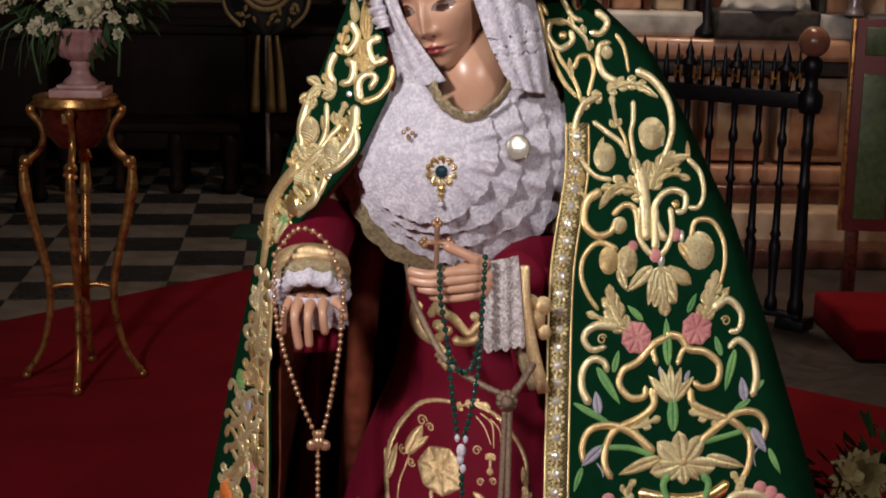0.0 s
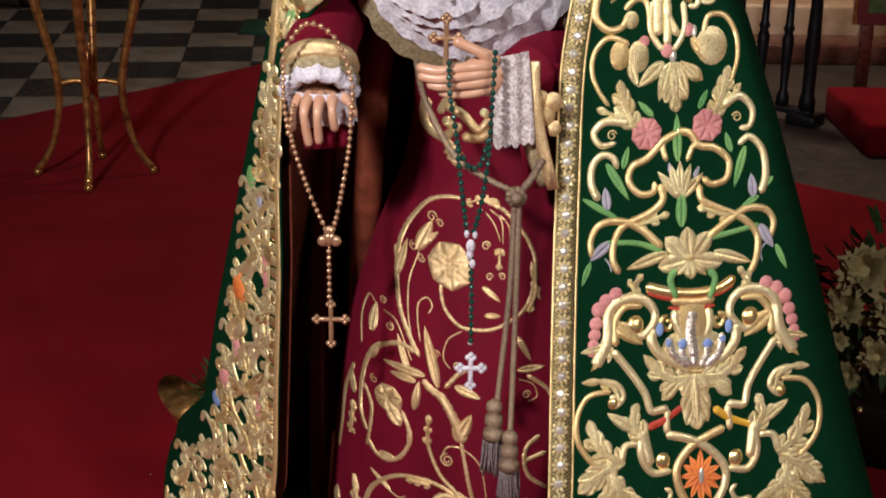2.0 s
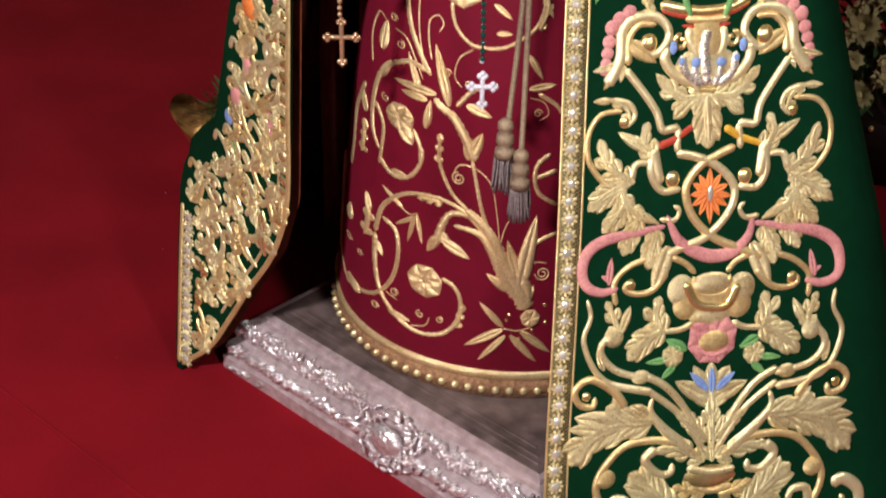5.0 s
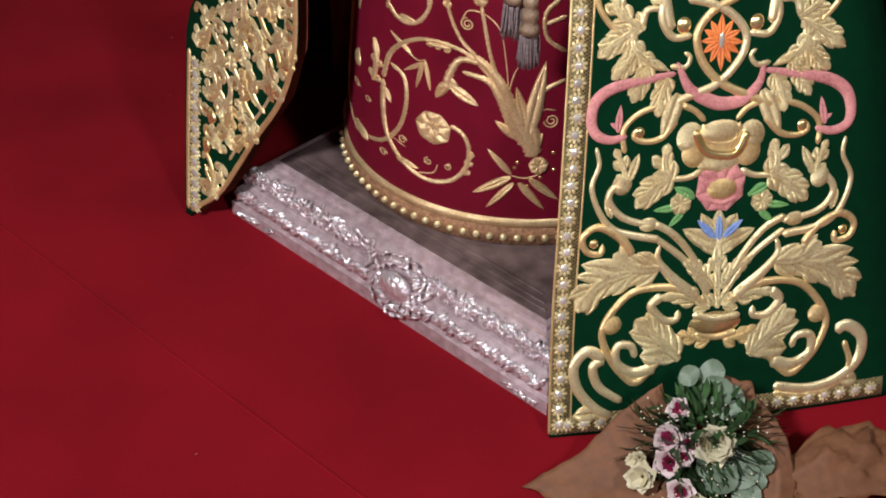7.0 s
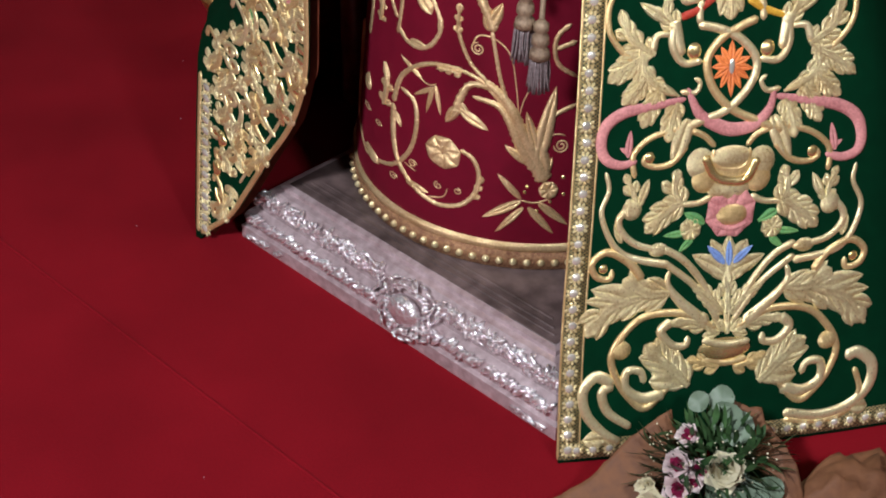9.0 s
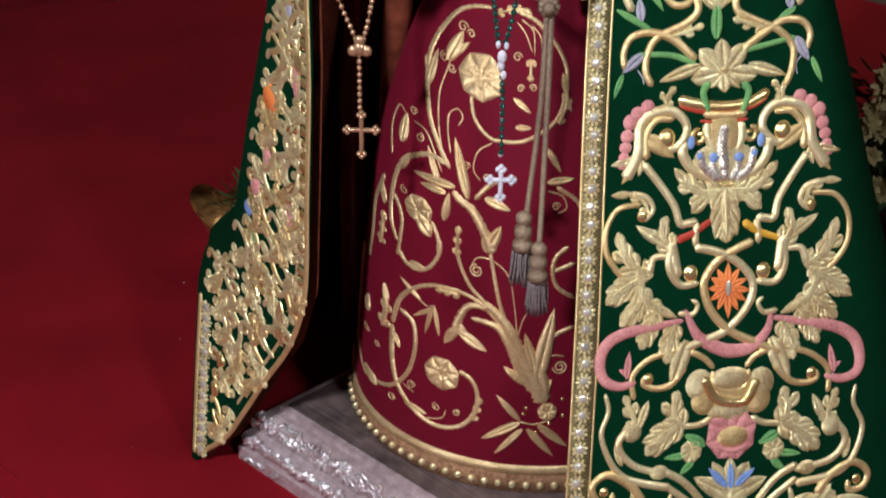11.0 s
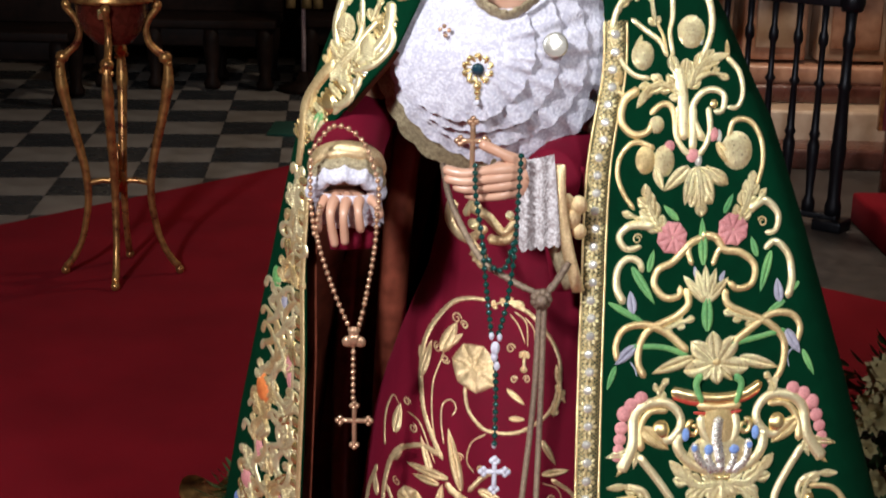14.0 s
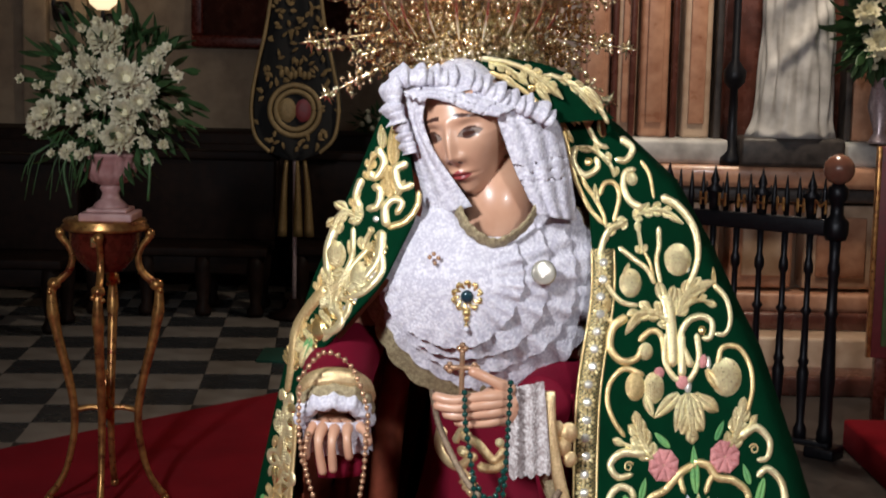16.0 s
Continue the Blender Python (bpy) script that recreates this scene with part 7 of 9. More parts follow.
# ---- the statue itself: one plain painted-wood mesh under the garments ----
def gauss(x, s):
    return math.exp(-(x / s) ** 2)


bm = bmesh.new()
HEAD = Matrix.Translation((0.045, 2.252, 1.602)) @ Euler((radians(12), radians(-11), radians(-23))).to_matrix().to_4x4() @ Matrix.Scale(1.06, 4)
rows = []
NV, NU = 300, 320
for i in range(NV + 1):
    th = math.pi * i / NV
    row = []
    for k in range(NU):
        ph = 2 * math.pi * k / NU
        x, y, z = 0.066 * math.sin(th) * math.sin(ph), -0.080 * math.sin(th) * math.cos(ph), 0.100 * math.cos(th)
        if y < 0.02:
            f = max(0.0, min(1.0, -y / 0.05))
            jaw = lerp(z, [-0.10, -0.05, 0.0, 0.05], [0.60, 0.80, 0.98, 1.0])
            x *= jaw
            nose = 0.0175 * gauss(x, 0.0072) * lerp(z, [-0.034, -0.030, -0.022, 0.0, 0.022, 0.035], [0, 0.5, 1.0, 0.62, 0.22, 0])
            nose += 0.006 * (gauss(x - 0.011, 0.006) + gauss(x + 0.011, 0.006)) * gauss(z + 0.025, 0.007)
            socket = -0.0085 * (gauss(x - 0.028, 0.017) + gauss(x + 0.028, 0.017)) * gauss(z - 0.013, 0.011)
            lids = 0.0062 * (gauss(x - 0.028, 0.012) + gauss(x + 0.028, 0.012)) * gauss(z - 0.011, 0.006)
            brow = 0.0035 * (gauss(x - 0.027, 0.02) + gauss(x + 0.027, 0.02)) * gauss(z - 0.030, 0.007)
            lips = 0.0058 * gauss(x, 0.017) * (gauss(z + 0.0475, 0.0045) + gauss(z + 0.057, 0.0045)) - 0.002 * gauss(x, 0.02) * gauss(z + 0.0522, 0.0018)
            chin = 0.008 * gauss(x, 0.018) * gauss(z + 0.082, 0.012)
            cheek = 0.003 * (gauss(x - 0.04, 0.02) + gauss(x + 0.04, 0.02)) * gauss(z + 0.015, 0.02)
            y -= f * (nose + socket + lids + brow + lips + chin + cheek)
        row.append(HEAD @ Vector((x, y, z)))
    rows.append(row)
vs = grid(bm, rows, closed=True)
bm.faces.ensure_lookup_table()
inv = HEAD.inverted()
for fc in bm.faces:
    p = inv @ fc.calc_center_median()
    if p.y < -0.03:
        ax = abs(p.x)
        slant = p.z - (0.0085 - 6 * (ax - 0.028) ** 2)
        almond = max(0, 1 - ((ax - 0.028) / 0.0165) ** 2)
        if ax < 0.0155 * (1 - (abs(p.z + 0.052) / 0.0088) ** 1.6 if abs(p.z + 0.052) < 0.0088 else 0) and p.z < -0.0440 + 0.004 * (1 - gauss(p.x, 0.004)):
            fc.material_index = 1
        elif 0.011 < ax < 0.048 and abs(p.z - (0.0330 - 10 * (ax - 0.026) ** 2 - (ax - 0.028) * 0.22)) < 0.0030 * (1.25 - ax / 0.06):
            fc.material_index = 2
        elif abs(slant) < 0.0082 * almond:
            iris = (p.x - math.copysign(0.028, p.x) + 0.001) ** 2 + (p.z - 0.0062) ** 2 < 0.0082 ** 2
            fc.material_index = 2 if slant > 0.0050 * almond or iris or slant < -0.0070 * almond else 3
        elif (ax - 0.0075) ** 2 + (p.z + 0.0315) ** 2 < 0.0028 ** 2:
            fc.material_index = 2
# neck and hidden bust
rows = []
for z, cx, cy, rx, ry in ((1.56, 0.090, 2.280, 0.052, 0.050), (1.50, 0.094, 2.265, 0.056, 0.054), (1.455, 0.096, 2.258, 0.058, 0.056), (1.43, 0.090, 2.285, 0.062, 0.060), (1.41, 0.090, 2.31, 0.10, 0.075), (1.36, 0.10, 2.35, 0.16, 0.09), (1.25, 0.13, 2.40, 0.15, 0.10), (1.10, 0.16, 2.42, 0.13, 0.11), (0.15, 0.17, 2.42, 0.2, 0.15)):
    rows.append([(cx + rx * math.cos(a), cy + ry * math.sin(a), z) for a in (2 * math.pi * k / 32 for k in range(32))])
grid(bm, rows, closed=True, cap=True)


def finger(pts, r):
    tube(bm, pts, lambda t: r * (1 - 0.32 * t) * (1 + 0.10 * math.sin(9 * t)) * (0.55 if t > 0.97 else 1), 10, 0.004)


# right hand, held out with the fingers hanging
ball(bm, (-0.150, 2.150, 1.152), 0.036, 16, 10, (0.95, 0.55, 0.55))
for pts in ([(-0.178, 2.138, 1.160), (-0.188, 2.115, 1.140), (-0.190, 2.115, 1.108)], [(-0.163, 2.134, 1.162), (-0.170, 2.10, 1.140), (-0.163, 2.105, 1.088)],
            [(-0.146, 2.134, 1.162), (-0.150, 2.098, 1.140), (-0.148, 2.105, 1.092)], [(-0.129, 2.134, 1.160), (-0.128, 2.10, 1.146), (-0.124, 2.105, 1.112)],
            [(-0.114, 2.138, 1.158), (-0.100, 2.115, 1.150), (-0.096, 2.11, 1.132)]):
    finger(pts, 0.0086)
tube(bm, [(-0.150, 2.15, 1.17), (-0.155, 2.25, 1.23), (-0.10, 2.35, 1.33)], 0.027, 12, 0.02)
# left hand, resting on the breast with long fingers pointing across
ball(bm, (0.099, 2.084, 1.205), 0.034, 20, 12, (1.15, 0.60, 0.92))
for pts, r in (([(0.114, 2.075, 1.229), (0.083, 2.064, 1.247), (0.050, 2.066, 1.261)], 0.0105), ([(0.107, 2.070, 1.224), (0.065, 2.056, 1.223), (0.027, 2.058, 1.217), (-0.002, 2.068, 1.221)], 0.0102), ([(0.108, 2.070, 1.215), (0.065, 2.055, 1.211), (0.032, 2.056, 1.206), (0.000, 2.066, 1.208)], 0.0100), ([(0.106, 2.070, 1.202), (0.070, 2.058, 1.198), (0.037, 2.058, 1.194), (0.013, 2.066, 1.196)], 0.0095), ([(0.104, 2.075, 1.189), (0.075, 2.062, 1.183), (0.049, 2.062, 1.182), (0.030, 2.070, 1.184)], 0.0088)):
    finger(pts, r)
tube(bm, [(0.099, 2.088, 1.205), (0.122, 2.11, 1.192), (0.158, 2.19, 1.186), (0.24, 2.33, 1.26)], 0.023, 12, 0.02)
# a hidden base so that the figure stands on its plinth
lathe(bm, [(0.16, 0.125), (0.16, 0.155)], (0.17, 2.42, 0), 24)
statue = tagged(part("dressed_statue", bm, (SKIN, LIPS, BROWN, EYEWHITE)), "painted wooden statue with bowed head and outstretched hand, dressed in robes", "statue")

# ---- sleeves and bodice of the dress ----
bm = bmesh.new()
rows = []
for z, rx, ry in ((1.10, 0.160, 0.150), (1.14, 0.164, 0.158), (1.22, 0.166, 0.160), (1.30, 0.18, 0.145), (1.36, 0.19, 0.125), (1.40, 0.15, 0.09)):
    rows.append([(0.17 + rx * math.cos(a), 2.428 + ry * math.sin(a), z) for a in (2 * math.pi * k / 48 for k in range(48))])
grid(bm, rows, closed=True)
part("bodice", bm, WINE, dress)


def sleeve(line, radii, name="sleeve"):
    bm = bmesh.new()
    tube(bm, line, lambda t: lerp(t, [0, 0.25, 0.5, 0.75, 1.0], radii), 24, 0.012, flat=1.0)
    return part(name, bm, WINE, dress)


sleeve([(-0.125, 2.44, 1.262), (-0.140, 2.33, 1.246), (-0.150, 2.24, 1.222), (-0.150, 2.160, 1.188)], (0.050, 0.055, 0.058, 0.056, 0.051))
# wide open mouth of the hanging sleeve under the hand
bm = bmesh.new()
tube(bm, [(-0.150, 2.19, 1.20), (-0.148, 2.175, 1.14), (-0.140, 2.165, 1.07)], lambda t: 0.052 - 0.012 * t, 24, 0.01, flat=0.5)
part("sleeve_drop", bm, WINE, dress)
sleeve([(0.24, 2.44, 1.30), (0.235, 2.36, 1.24), (0.205, 2.26, 1.195), (0.160, 2.165, 1.185)], (0.06, 0.06, 0.058, 0.054, 0.046))
bm = bmesh.new()
tube(bm, [(0.180, 2.19, 1.20), (0.185, 2.17, 1.10), (0.194, 2.16, 1.01)], lambda t: 0.045 - 0.022 * t, 20, 0.01, flat=0.45)
part("sleeve_drop", bm, WINE, dress)


# gold braid, gold lace and white lace at the wrists
def wrist_ring(c, rx, rz, tilt, tube_r, mat, name, ruffle=0.0, n=72):
    bm, rows = bmesh.new(), []
    m = Matrix.Translation(c) @ Euler((radians(tilt), 0, 0)).to_matrix().to_4x4()
    for i in range(n + 1):
        a = 2 * math.pi * i / n
        w = 1 + ruffle * math.sin(11 * a) + 0.6 * ruffle * math.sin(23 * a)
        rows.append([m @ Vector(((rx * w + tube_r * math.cos(b)) * math.cos(a), (rz * w + tube_r * math.cos(b)) * math.sin(a), tube_r * 1.5 * math.sin(b))) for b in (2 * math.pi * k / 8 for k in range(8))])
    grid(bm, rows, closed=True)
    return part(name, bm, mat, dress)


wrist_ring((-0.150, 2.166, 1.198), 0.050, 0.042, -52, 0.0110, DRESSGOLD, "cuff_braid")
wrist_ring((-0.150, 2.156, 1.182), 0.050, 0.040, -52, 0.0100, PALELACE, "cuff_lace", 0.03)
wrist_ring((-0.150, 2.146, 1.168), 0.047, 0.038, -52, 0.0115, LACE, "lace_ruffle", 0.08)
bm, rows = bmesh.new(), []
for i in range(31):
    a = math.pi * 2 * i / 30
    rows.append([(-0.146 + (0.046 + 0.006 * t + 0.004 * math.sin(9 * a)) * math.cos(a), 2.150 + (0.032 + 0.006 * math.sin(7 * a) * t) * math.sin(a), 1.165 - 0.050 * t - (0.004 * math.sin(9 * a) if t > 0.9 else 0)) for t in (0, 0.25, 0.5, 0.75, 1.0)])
grid(bm, rows)
part("lace_ruffle", bm, LACE, dress)
# white lace hanging below the other wrist
bm, rows = bmesh.new(), []
for i in range(29):
    u = i / 28
    x = 0.108 + 0.052 * u
    rows.append([(x + 0.010 * t + 0.010 * (u - 0.5) * t, 2.075 + 0.004 * math.sin(u * 17 + 2 * t) * (0.3 + 0.7 * t) - 0.006 * math.sin(math.pi * u), 1.235 - 0.134 * t + 0.010 * u - (0.006 * abs(math.sin(u * 15)) if t > 0.95 else 0)) for t in (k / 14 for k in range(15))])
grid(bm, rows)
part("lace_ruffle", bm, CROCHET, dress)
for dx, mat, name, r in ((0.0, DRESSGOLD, "cuff_braid", 0.0105), (-0.020, PALELACE, "cuff_lace", 0.013)):
    bm = bmesh.new()
    tube(bm, [(0.168 + dx, 2.082 - dx, 1.228), (0.172 + dx, 2.080 - dx, 1.17), (0.186 + dx * 0.9, 2.078 - dx, 1.10), (0.205 + dx * 0.5, 2.075 - dx, 1.035)][(0 if dx == 0 else 1):], r, 10, 0.012, flat=0.5)
    part(name, bm, mat, dress)
for x, z, r in ((0.190, 1.145, 16), (0.182, 1.170, 13), (0.200, 1.165, 15), (0.203, 1.125, 12)):
    bm = bmesh.new()
    ball(bm, (x, 2.088, z), r * 0.00095, 12, 8, (1, 0.5, 1.1))
    part("gold_boss", bm, DRESSGOLD, dress)
for x, z in ((-0.196, 1.192), (-0.198, 1.206)):
    bm = bmesh.new()
    ball(bm, (x, 2.165, z), 0.011, 10, 7, (0.7, 0.6, 1.1))
    part("gold_boss", bm, PALE, dress)

# ---- white lace: tiered bib and head veil ----
bib = thing("lace_bib", "white lace bib of overlapping scalloped ruffles with a gold lace edge", "lace bib", (0, 0, 0))
TIERS = [(0.080, 1.362, 0.192, 0.190, 2.192, PALELACE, "gold_lace_edge"), (0.083, 1.370, 0.171, 0.172, 2.186, LACE, "lace_tier"), (0.064, 1.380, 0.149, 0.147, 2.171, LACE, "lace_tier"),
         (0.043, 1.384, 0.128, 0.127, 2.156, LACE, "lace_tier"), (0.022, 1.386, 0.106, 0.109, 2.142, LACE, "lace_tier")]
for n, (cx, cz, rx, rz, y0, mat, name) in enumerate(TIERS):
    bm, rows = bmesh.new(), []
    for i in range(15):
        t = i / 14
        row = []
        for k in range(288):
            a = 2 * math.pi * k / 288
            ruff = (0.30 + 0.70 * max(0, math.cos(a + 0.5))) * t ** 4 * (0.0056 * math.sin(13 * a + 1.7 * n + 0.8 * math.sin(3 * a)) + 0.0034 * math.sin(31 * a + 2 * n + math.sin(5 * a)))
            edge = 1 + (0.030 * abs(math.sin(15 * a + n + 0.5 * math.sin(4 * a))) + 0.012 * math.sin(5 * a + 2 * n)) * t ** 6
            x, z = cx + rx * t * edge * math.cos(a), cz + rz * t * edge * math.sin(a)
            top = 1.432 + 0.050 * min(1.0, (abs(x - 0.088) / 0.070) ** 2)
            if z > top:
                z = top + (z - top) * 0.06
            dome = 0.10 * ((x - 0.085) / 0.17) ** 2 * 0.55 + 0.045 * max(0, (z - 1.36) / 0.12) ** 1.3 + 0.035 * max(0, (1.33 - z) / 0.13) ** 2
            row.append((x, y0 + dome + ruff + 0.016 * t - 0.016, z))
        rows.append(row)
    grid(bm, rows, closed=True)
    part(name, bm, mat, bib)
# gold lace collar
bm = bmesh.new()
tube(bm, [(0.030, 2.176, 1.484), (0.042, 2.162, 1.462), (0.062, 2.156, 1.445), (0.086, 2.156, 1.436), (0.110, 2.162, 1.445), (0.134, 2.174, 1.464), (0.150, 2.188, 1.488)], lambda t: 0.0105 + 0.0015 * math.sin(60 * t), 10, 0.004, flat=0.35)
part("collar", bm, PALELACE, bib, "gold lace collar")

veil = thing("veil", "white lace veil framing the face in ruffled folds", "veil", (0, 0, 0))


def ruled(inner, outer, name, bulge, y_in, y_out, wav=0.004, mat=LACE, cols=24):
    """A strip of lace between two lines given as x and z."""
    a, b = smooth_line([(x, z, 0) for x, z in inner], 0.004), smooth_line([(x, z, 0) for x, z in outer], 0.004)
    bm, rows = bmesh.new(), []
    n = 60
    for i in range(n + 1):
        p, q = a[int((len(a) - 1) * i / n)], b[int((len(b) - 1) * i / n)]
        row = []
        for k in range(cols + 1):
            t = k / cols
            c = p.lerp(q, t)
            y = y_in + (y_out - y_in) * t - bulge * math.sin(math.pi * t) + wav * math.sin(k * 0.85 + i * 0.03) + 0.10 * wav * math.sin(i * 0.5 + k)
            row.append((c.x, y, c.y))
        rows.append(row)
    grid(bm, rows)
    ob = part(name, bm, mat, veil)
    md = ob.modifiers.new("thickness", "SOLIDIFY")
    md.thickness = 0.003
    return ob


ruled([(-0.023, 1.647), (-0.027, 1.616), (-0.011, 1.574), (0.022, 1.528), (0.052, 1.488)], [(-0.071, 1.667), (-0.061, 1.622), (-0.045, 1.569), (-0.034, 1.515), (-0.028, 1.465)], "side_fold", 0.008, 2.186, 2.224, 0.0018)
ruled([(0.083, 1.627), (0.098, 1.586), (0.114, 1.546), (0.131, 1.513), (0.151, 1.479)], [(0.146, 1.645), (0.180, 1.615), (0.195, 1.569), (0.206, 1.519), (0.214, 1.465)], "side_fold", 0.014, 2.182, 2.232, 0.0028)
ruled([(-0.025, 1.643), (-0.014, 1.650), (0.017, 1.641), (0.049, 1.630), (0.084, 1.625)], [(-0.063, 1.657), (-0.033, 1.666), (0.016, 1.671), (0.070, 1.664), (0.128, 1.642)], "brow_band", 0.010, 2.168, 2.205, 0.0015)
# lace cap under the hood, over the crown of the head
bm = bmesh.new()
grid(bm, [[HEAD @ Vector((0.070 * math.sin(th) * math.sin(ph), -0.084 * math.sin(th) * math.cos(ph), 0.104 * math.cos(th))) for ph in (2 * math.pi * k / 40 for k in range(40))] for th in (0.05 + 0.85 * i / 10 for i in range(11))], closed=True)
part("cap", bm, LACE, veil)
# gathered ruffle that crowns the brow band and runs down beside the temples
def ruffle(line, depth, high, folds, seed):
    rnd_ = random.Random(seed)
    pts = smooth_line([(x, z, 0) for x, z in line], 0.002)
    n = len(pts) - 1
    bm, rows = bmesh.new(), []
    phase = 0.0
    for i, p in enumerate(pts):
        d = (pts[min(n, i + 1)] - pts[max(0, i - 1)]).normalized()
        out = Vector((-d.y, d.x, 0))
        phase += 2 * math.pi * folds / n * (0.75 + 0.5 * rnd_.random())
        wave = (math.sin(phase) + 0.5 * math.sin(2.3 * phase + 1)) * (0.55 + 0.45 * math.sin(0.31 * phase + seed))
        tall = high * (0.82 + 0.18 * math.cos(phase * 0.5) + 0.10 * wave)
        row = []
        for s in (0.0, 0.12, 0.3, 0.5, 0.7, 0.88, 1.0, 1.06):
            swell = math.sin(math.pi * min(1, s)) ** 0.7
            q = p + out * (tall * (s - 0.25))
            row.append((q.x + 0.10 * high * wave * swell * d.x, depth - 0.014 * swell - 0.0052 * wave * (0.25 + 0.75 * swell) + 0.020 * s, q.y + 0.10 * high * wave * swell * d.y))
        rows.append(row)
    grid(bm, rows)
    ob = part("ruffle", bm, LACE, veil)
    md = ob.modifiers.new("thickness", "SOLIDIFY")
    md.thickness = 0.002


ruffle([(-0.056, 1.611), (-0.065, 1.639), (-0.064, 1.668), (-0.041, 1.674), (-0.004, 1.674), (0.037, 1.670), (0.074, 1.657), (0.111, 1.639), (0.144, 1.628), (0.165, 1.616)], 2.190, 0.033, 25, 3)
ruffle([(-0.039, 1.566), (-0.047, 1.591), (-0.054, 1.611)], 2.195, 0.024, 6, 5)

# ---- jewels ----
brooch = thing("brooch", "gold filigree brooch with a dark stone pinned to the lace", "brooch", (0.046, 2.138, 1.358))
for k in range(10):
    a = 2 * math.pi * k / 10
    bm = bmesh.new()
    tube(bm, [(0.011 * math.cos(a), 0, 0.011 * math.sin(a)), (0.022 * math.cos(a + 0.25), -0.003, 0.022 * math.sin(a + 0.25)), (0.019 * math.cos(a + 0.55), -0.002, 0.019 * math.sin(a + 0.55))], 0.0032, 7, 0.003)
    part("filigree_scroll", bm, PLATE, brooch)
for k in range(3):
    bm = bmesh.new()
    ball(bm, (0.0, -0.002, -0.026 - 0.009 * k), 0.0065 - 0.0015 * k, 8, 6)
    part("drop", bm, PLATE, brooch)
bm = bmesh.new()
ball(bm, (0, -0.005, 0), 0.010, 14, 9, (1, 0.6, 1))
part("stone", bm, EMERALD, brooch)
bm = bmesh.new()
ball(bm, (0, -0.004, -0.050), 0.0045, 10, 8)
part("pearl", bm, LACE, brooch)
bm = bmesh.new()
lathe(bm, [(0.003, 0), (0.018, 0.001), (0.0195, 0.002), (0.016, 0.0035), (0.004, 0.004)], steps=24)
bm.transform(pose(0.161, 2.162, 1.392, 78, 0, 10))
tagged(part("silver_medal", bm, CRYSTAL), "polished oval silver medal on the lace", "medal")
bm = bmesh.new()
for dx, dz in ((0, 0.006), (0.007, 0), (-0.006, 0.001), (0.002, -0.008)):
    ball(bm, (-0.005 + dx, 2.148, 1.413 + dz), 0.0036, 8, 6)
tagged(part("small_pin", bm, BEAD_WOOD), "tiny dark gold pin on the lace", "pin")


def crucifix(name, label, place, h, w, mat, r):
    """A cross with rounded trefoil ends."""
    ob = thing(name, label, "cross", place)
    bm = bmesh.new()
    tube(bm, [(0, 0, -h * 0.62), (0, 0, h * 0.38)], r, 8, 0.01)
    part("upright", bm, mat, ob)
    bm = bmesh.new()
    tube(bm, [(-w, 0, 0), (w, 0, 0)], r * 0.98, 8, 0.01)
    part("crossbar", bm, mat, ob)
    for x, z in ((-w, 0), (w, 0), (0, -h * 0.62), (0, h * 0.38)):
        bm = bmesh.new()
        for k in range(4):
            a = math.pi / 2 * k
            ball(bm, (x + 1.1 * r * math.cos(a), 0, z + 1.1 * r * math.sin(a)), r * 1.15, 8, 6)
        part("trefoil_end", bm, mat, ob)
    return ob


def rosary(name, label, lines, mat, r, step):
    ob = thing(name, label, "rosary", (0, 0, 0))
    for pts in lines:
        line = smooth_line(pts, step)
        bm = bmesh.new()
        tube(bm, pts, r * 0.28, 5, 0.02)
        part("chain", bm, mat, ob)
        me = None
        for p in line:
            if me is None:
                bm = bmesh.new()
                ball(bm, (0, 0, 0), r, 10, 7)
                bead = part("bead", bm, mat, ob)
                me = bead.data
                bead.location = p
            else:
                bead = new("bead", me)
                bead.parent, bead.location = ob, p
    return ob


rosary("gold_rosary", "rose-gold rosary hanging from the outstretched hand", [[(-0.186, 2.105, 1.150), (-0.190, 2.100, 1.105), (-0.165, 2.100, 1.02), (-0.140, 2.100, 0.958)], [(-0.100, 2.105, 1.150), (-0.103, 2.100, 1.09), (-0.118, 2.100, 1.0), (-0.128, 2.100, 0.958)], [(-0.135, 2.100, 0.932), (-0.135, 2.100, 0.835)],
       [(-0.200, 2.10, 1.235), (-0.165, 2.115, 1.272), (-0.125, 2.125, 1.250), (-0.100, 2.115, 1.19), (-0.098, 2.105, 1.15)], [(-0.200, 2.11, 1.22), (-0.200, 2.105, 1.16), (-0.194, 2.10, 1.11)]], BEAD_WOOD, 0.0042, 0.0098)
bm = bmesh.new()
for dx, dz, r in ((0, 0.010, 0.009), (-0.010, -0.006, 0.009), (0.010, -0.006, 0.009), (0, -0.002, 0.011)):
    ball(bm, (-0.134 + dx, 2.098, 0.945 + dz), r, 10, 7, (1, 0.6, 1))
tagged(part("rosary_medal", bm, BEAD_WOOD), "trefoil rose-gold rosary centrepiece", "medal")
crucifix("gold_crucifix", "rose-gold cross hanging at the end of the rosary", (-0.133, 2.099, 0.808), 0.066, 0.022, BEAD_WOOD, 0.0038)
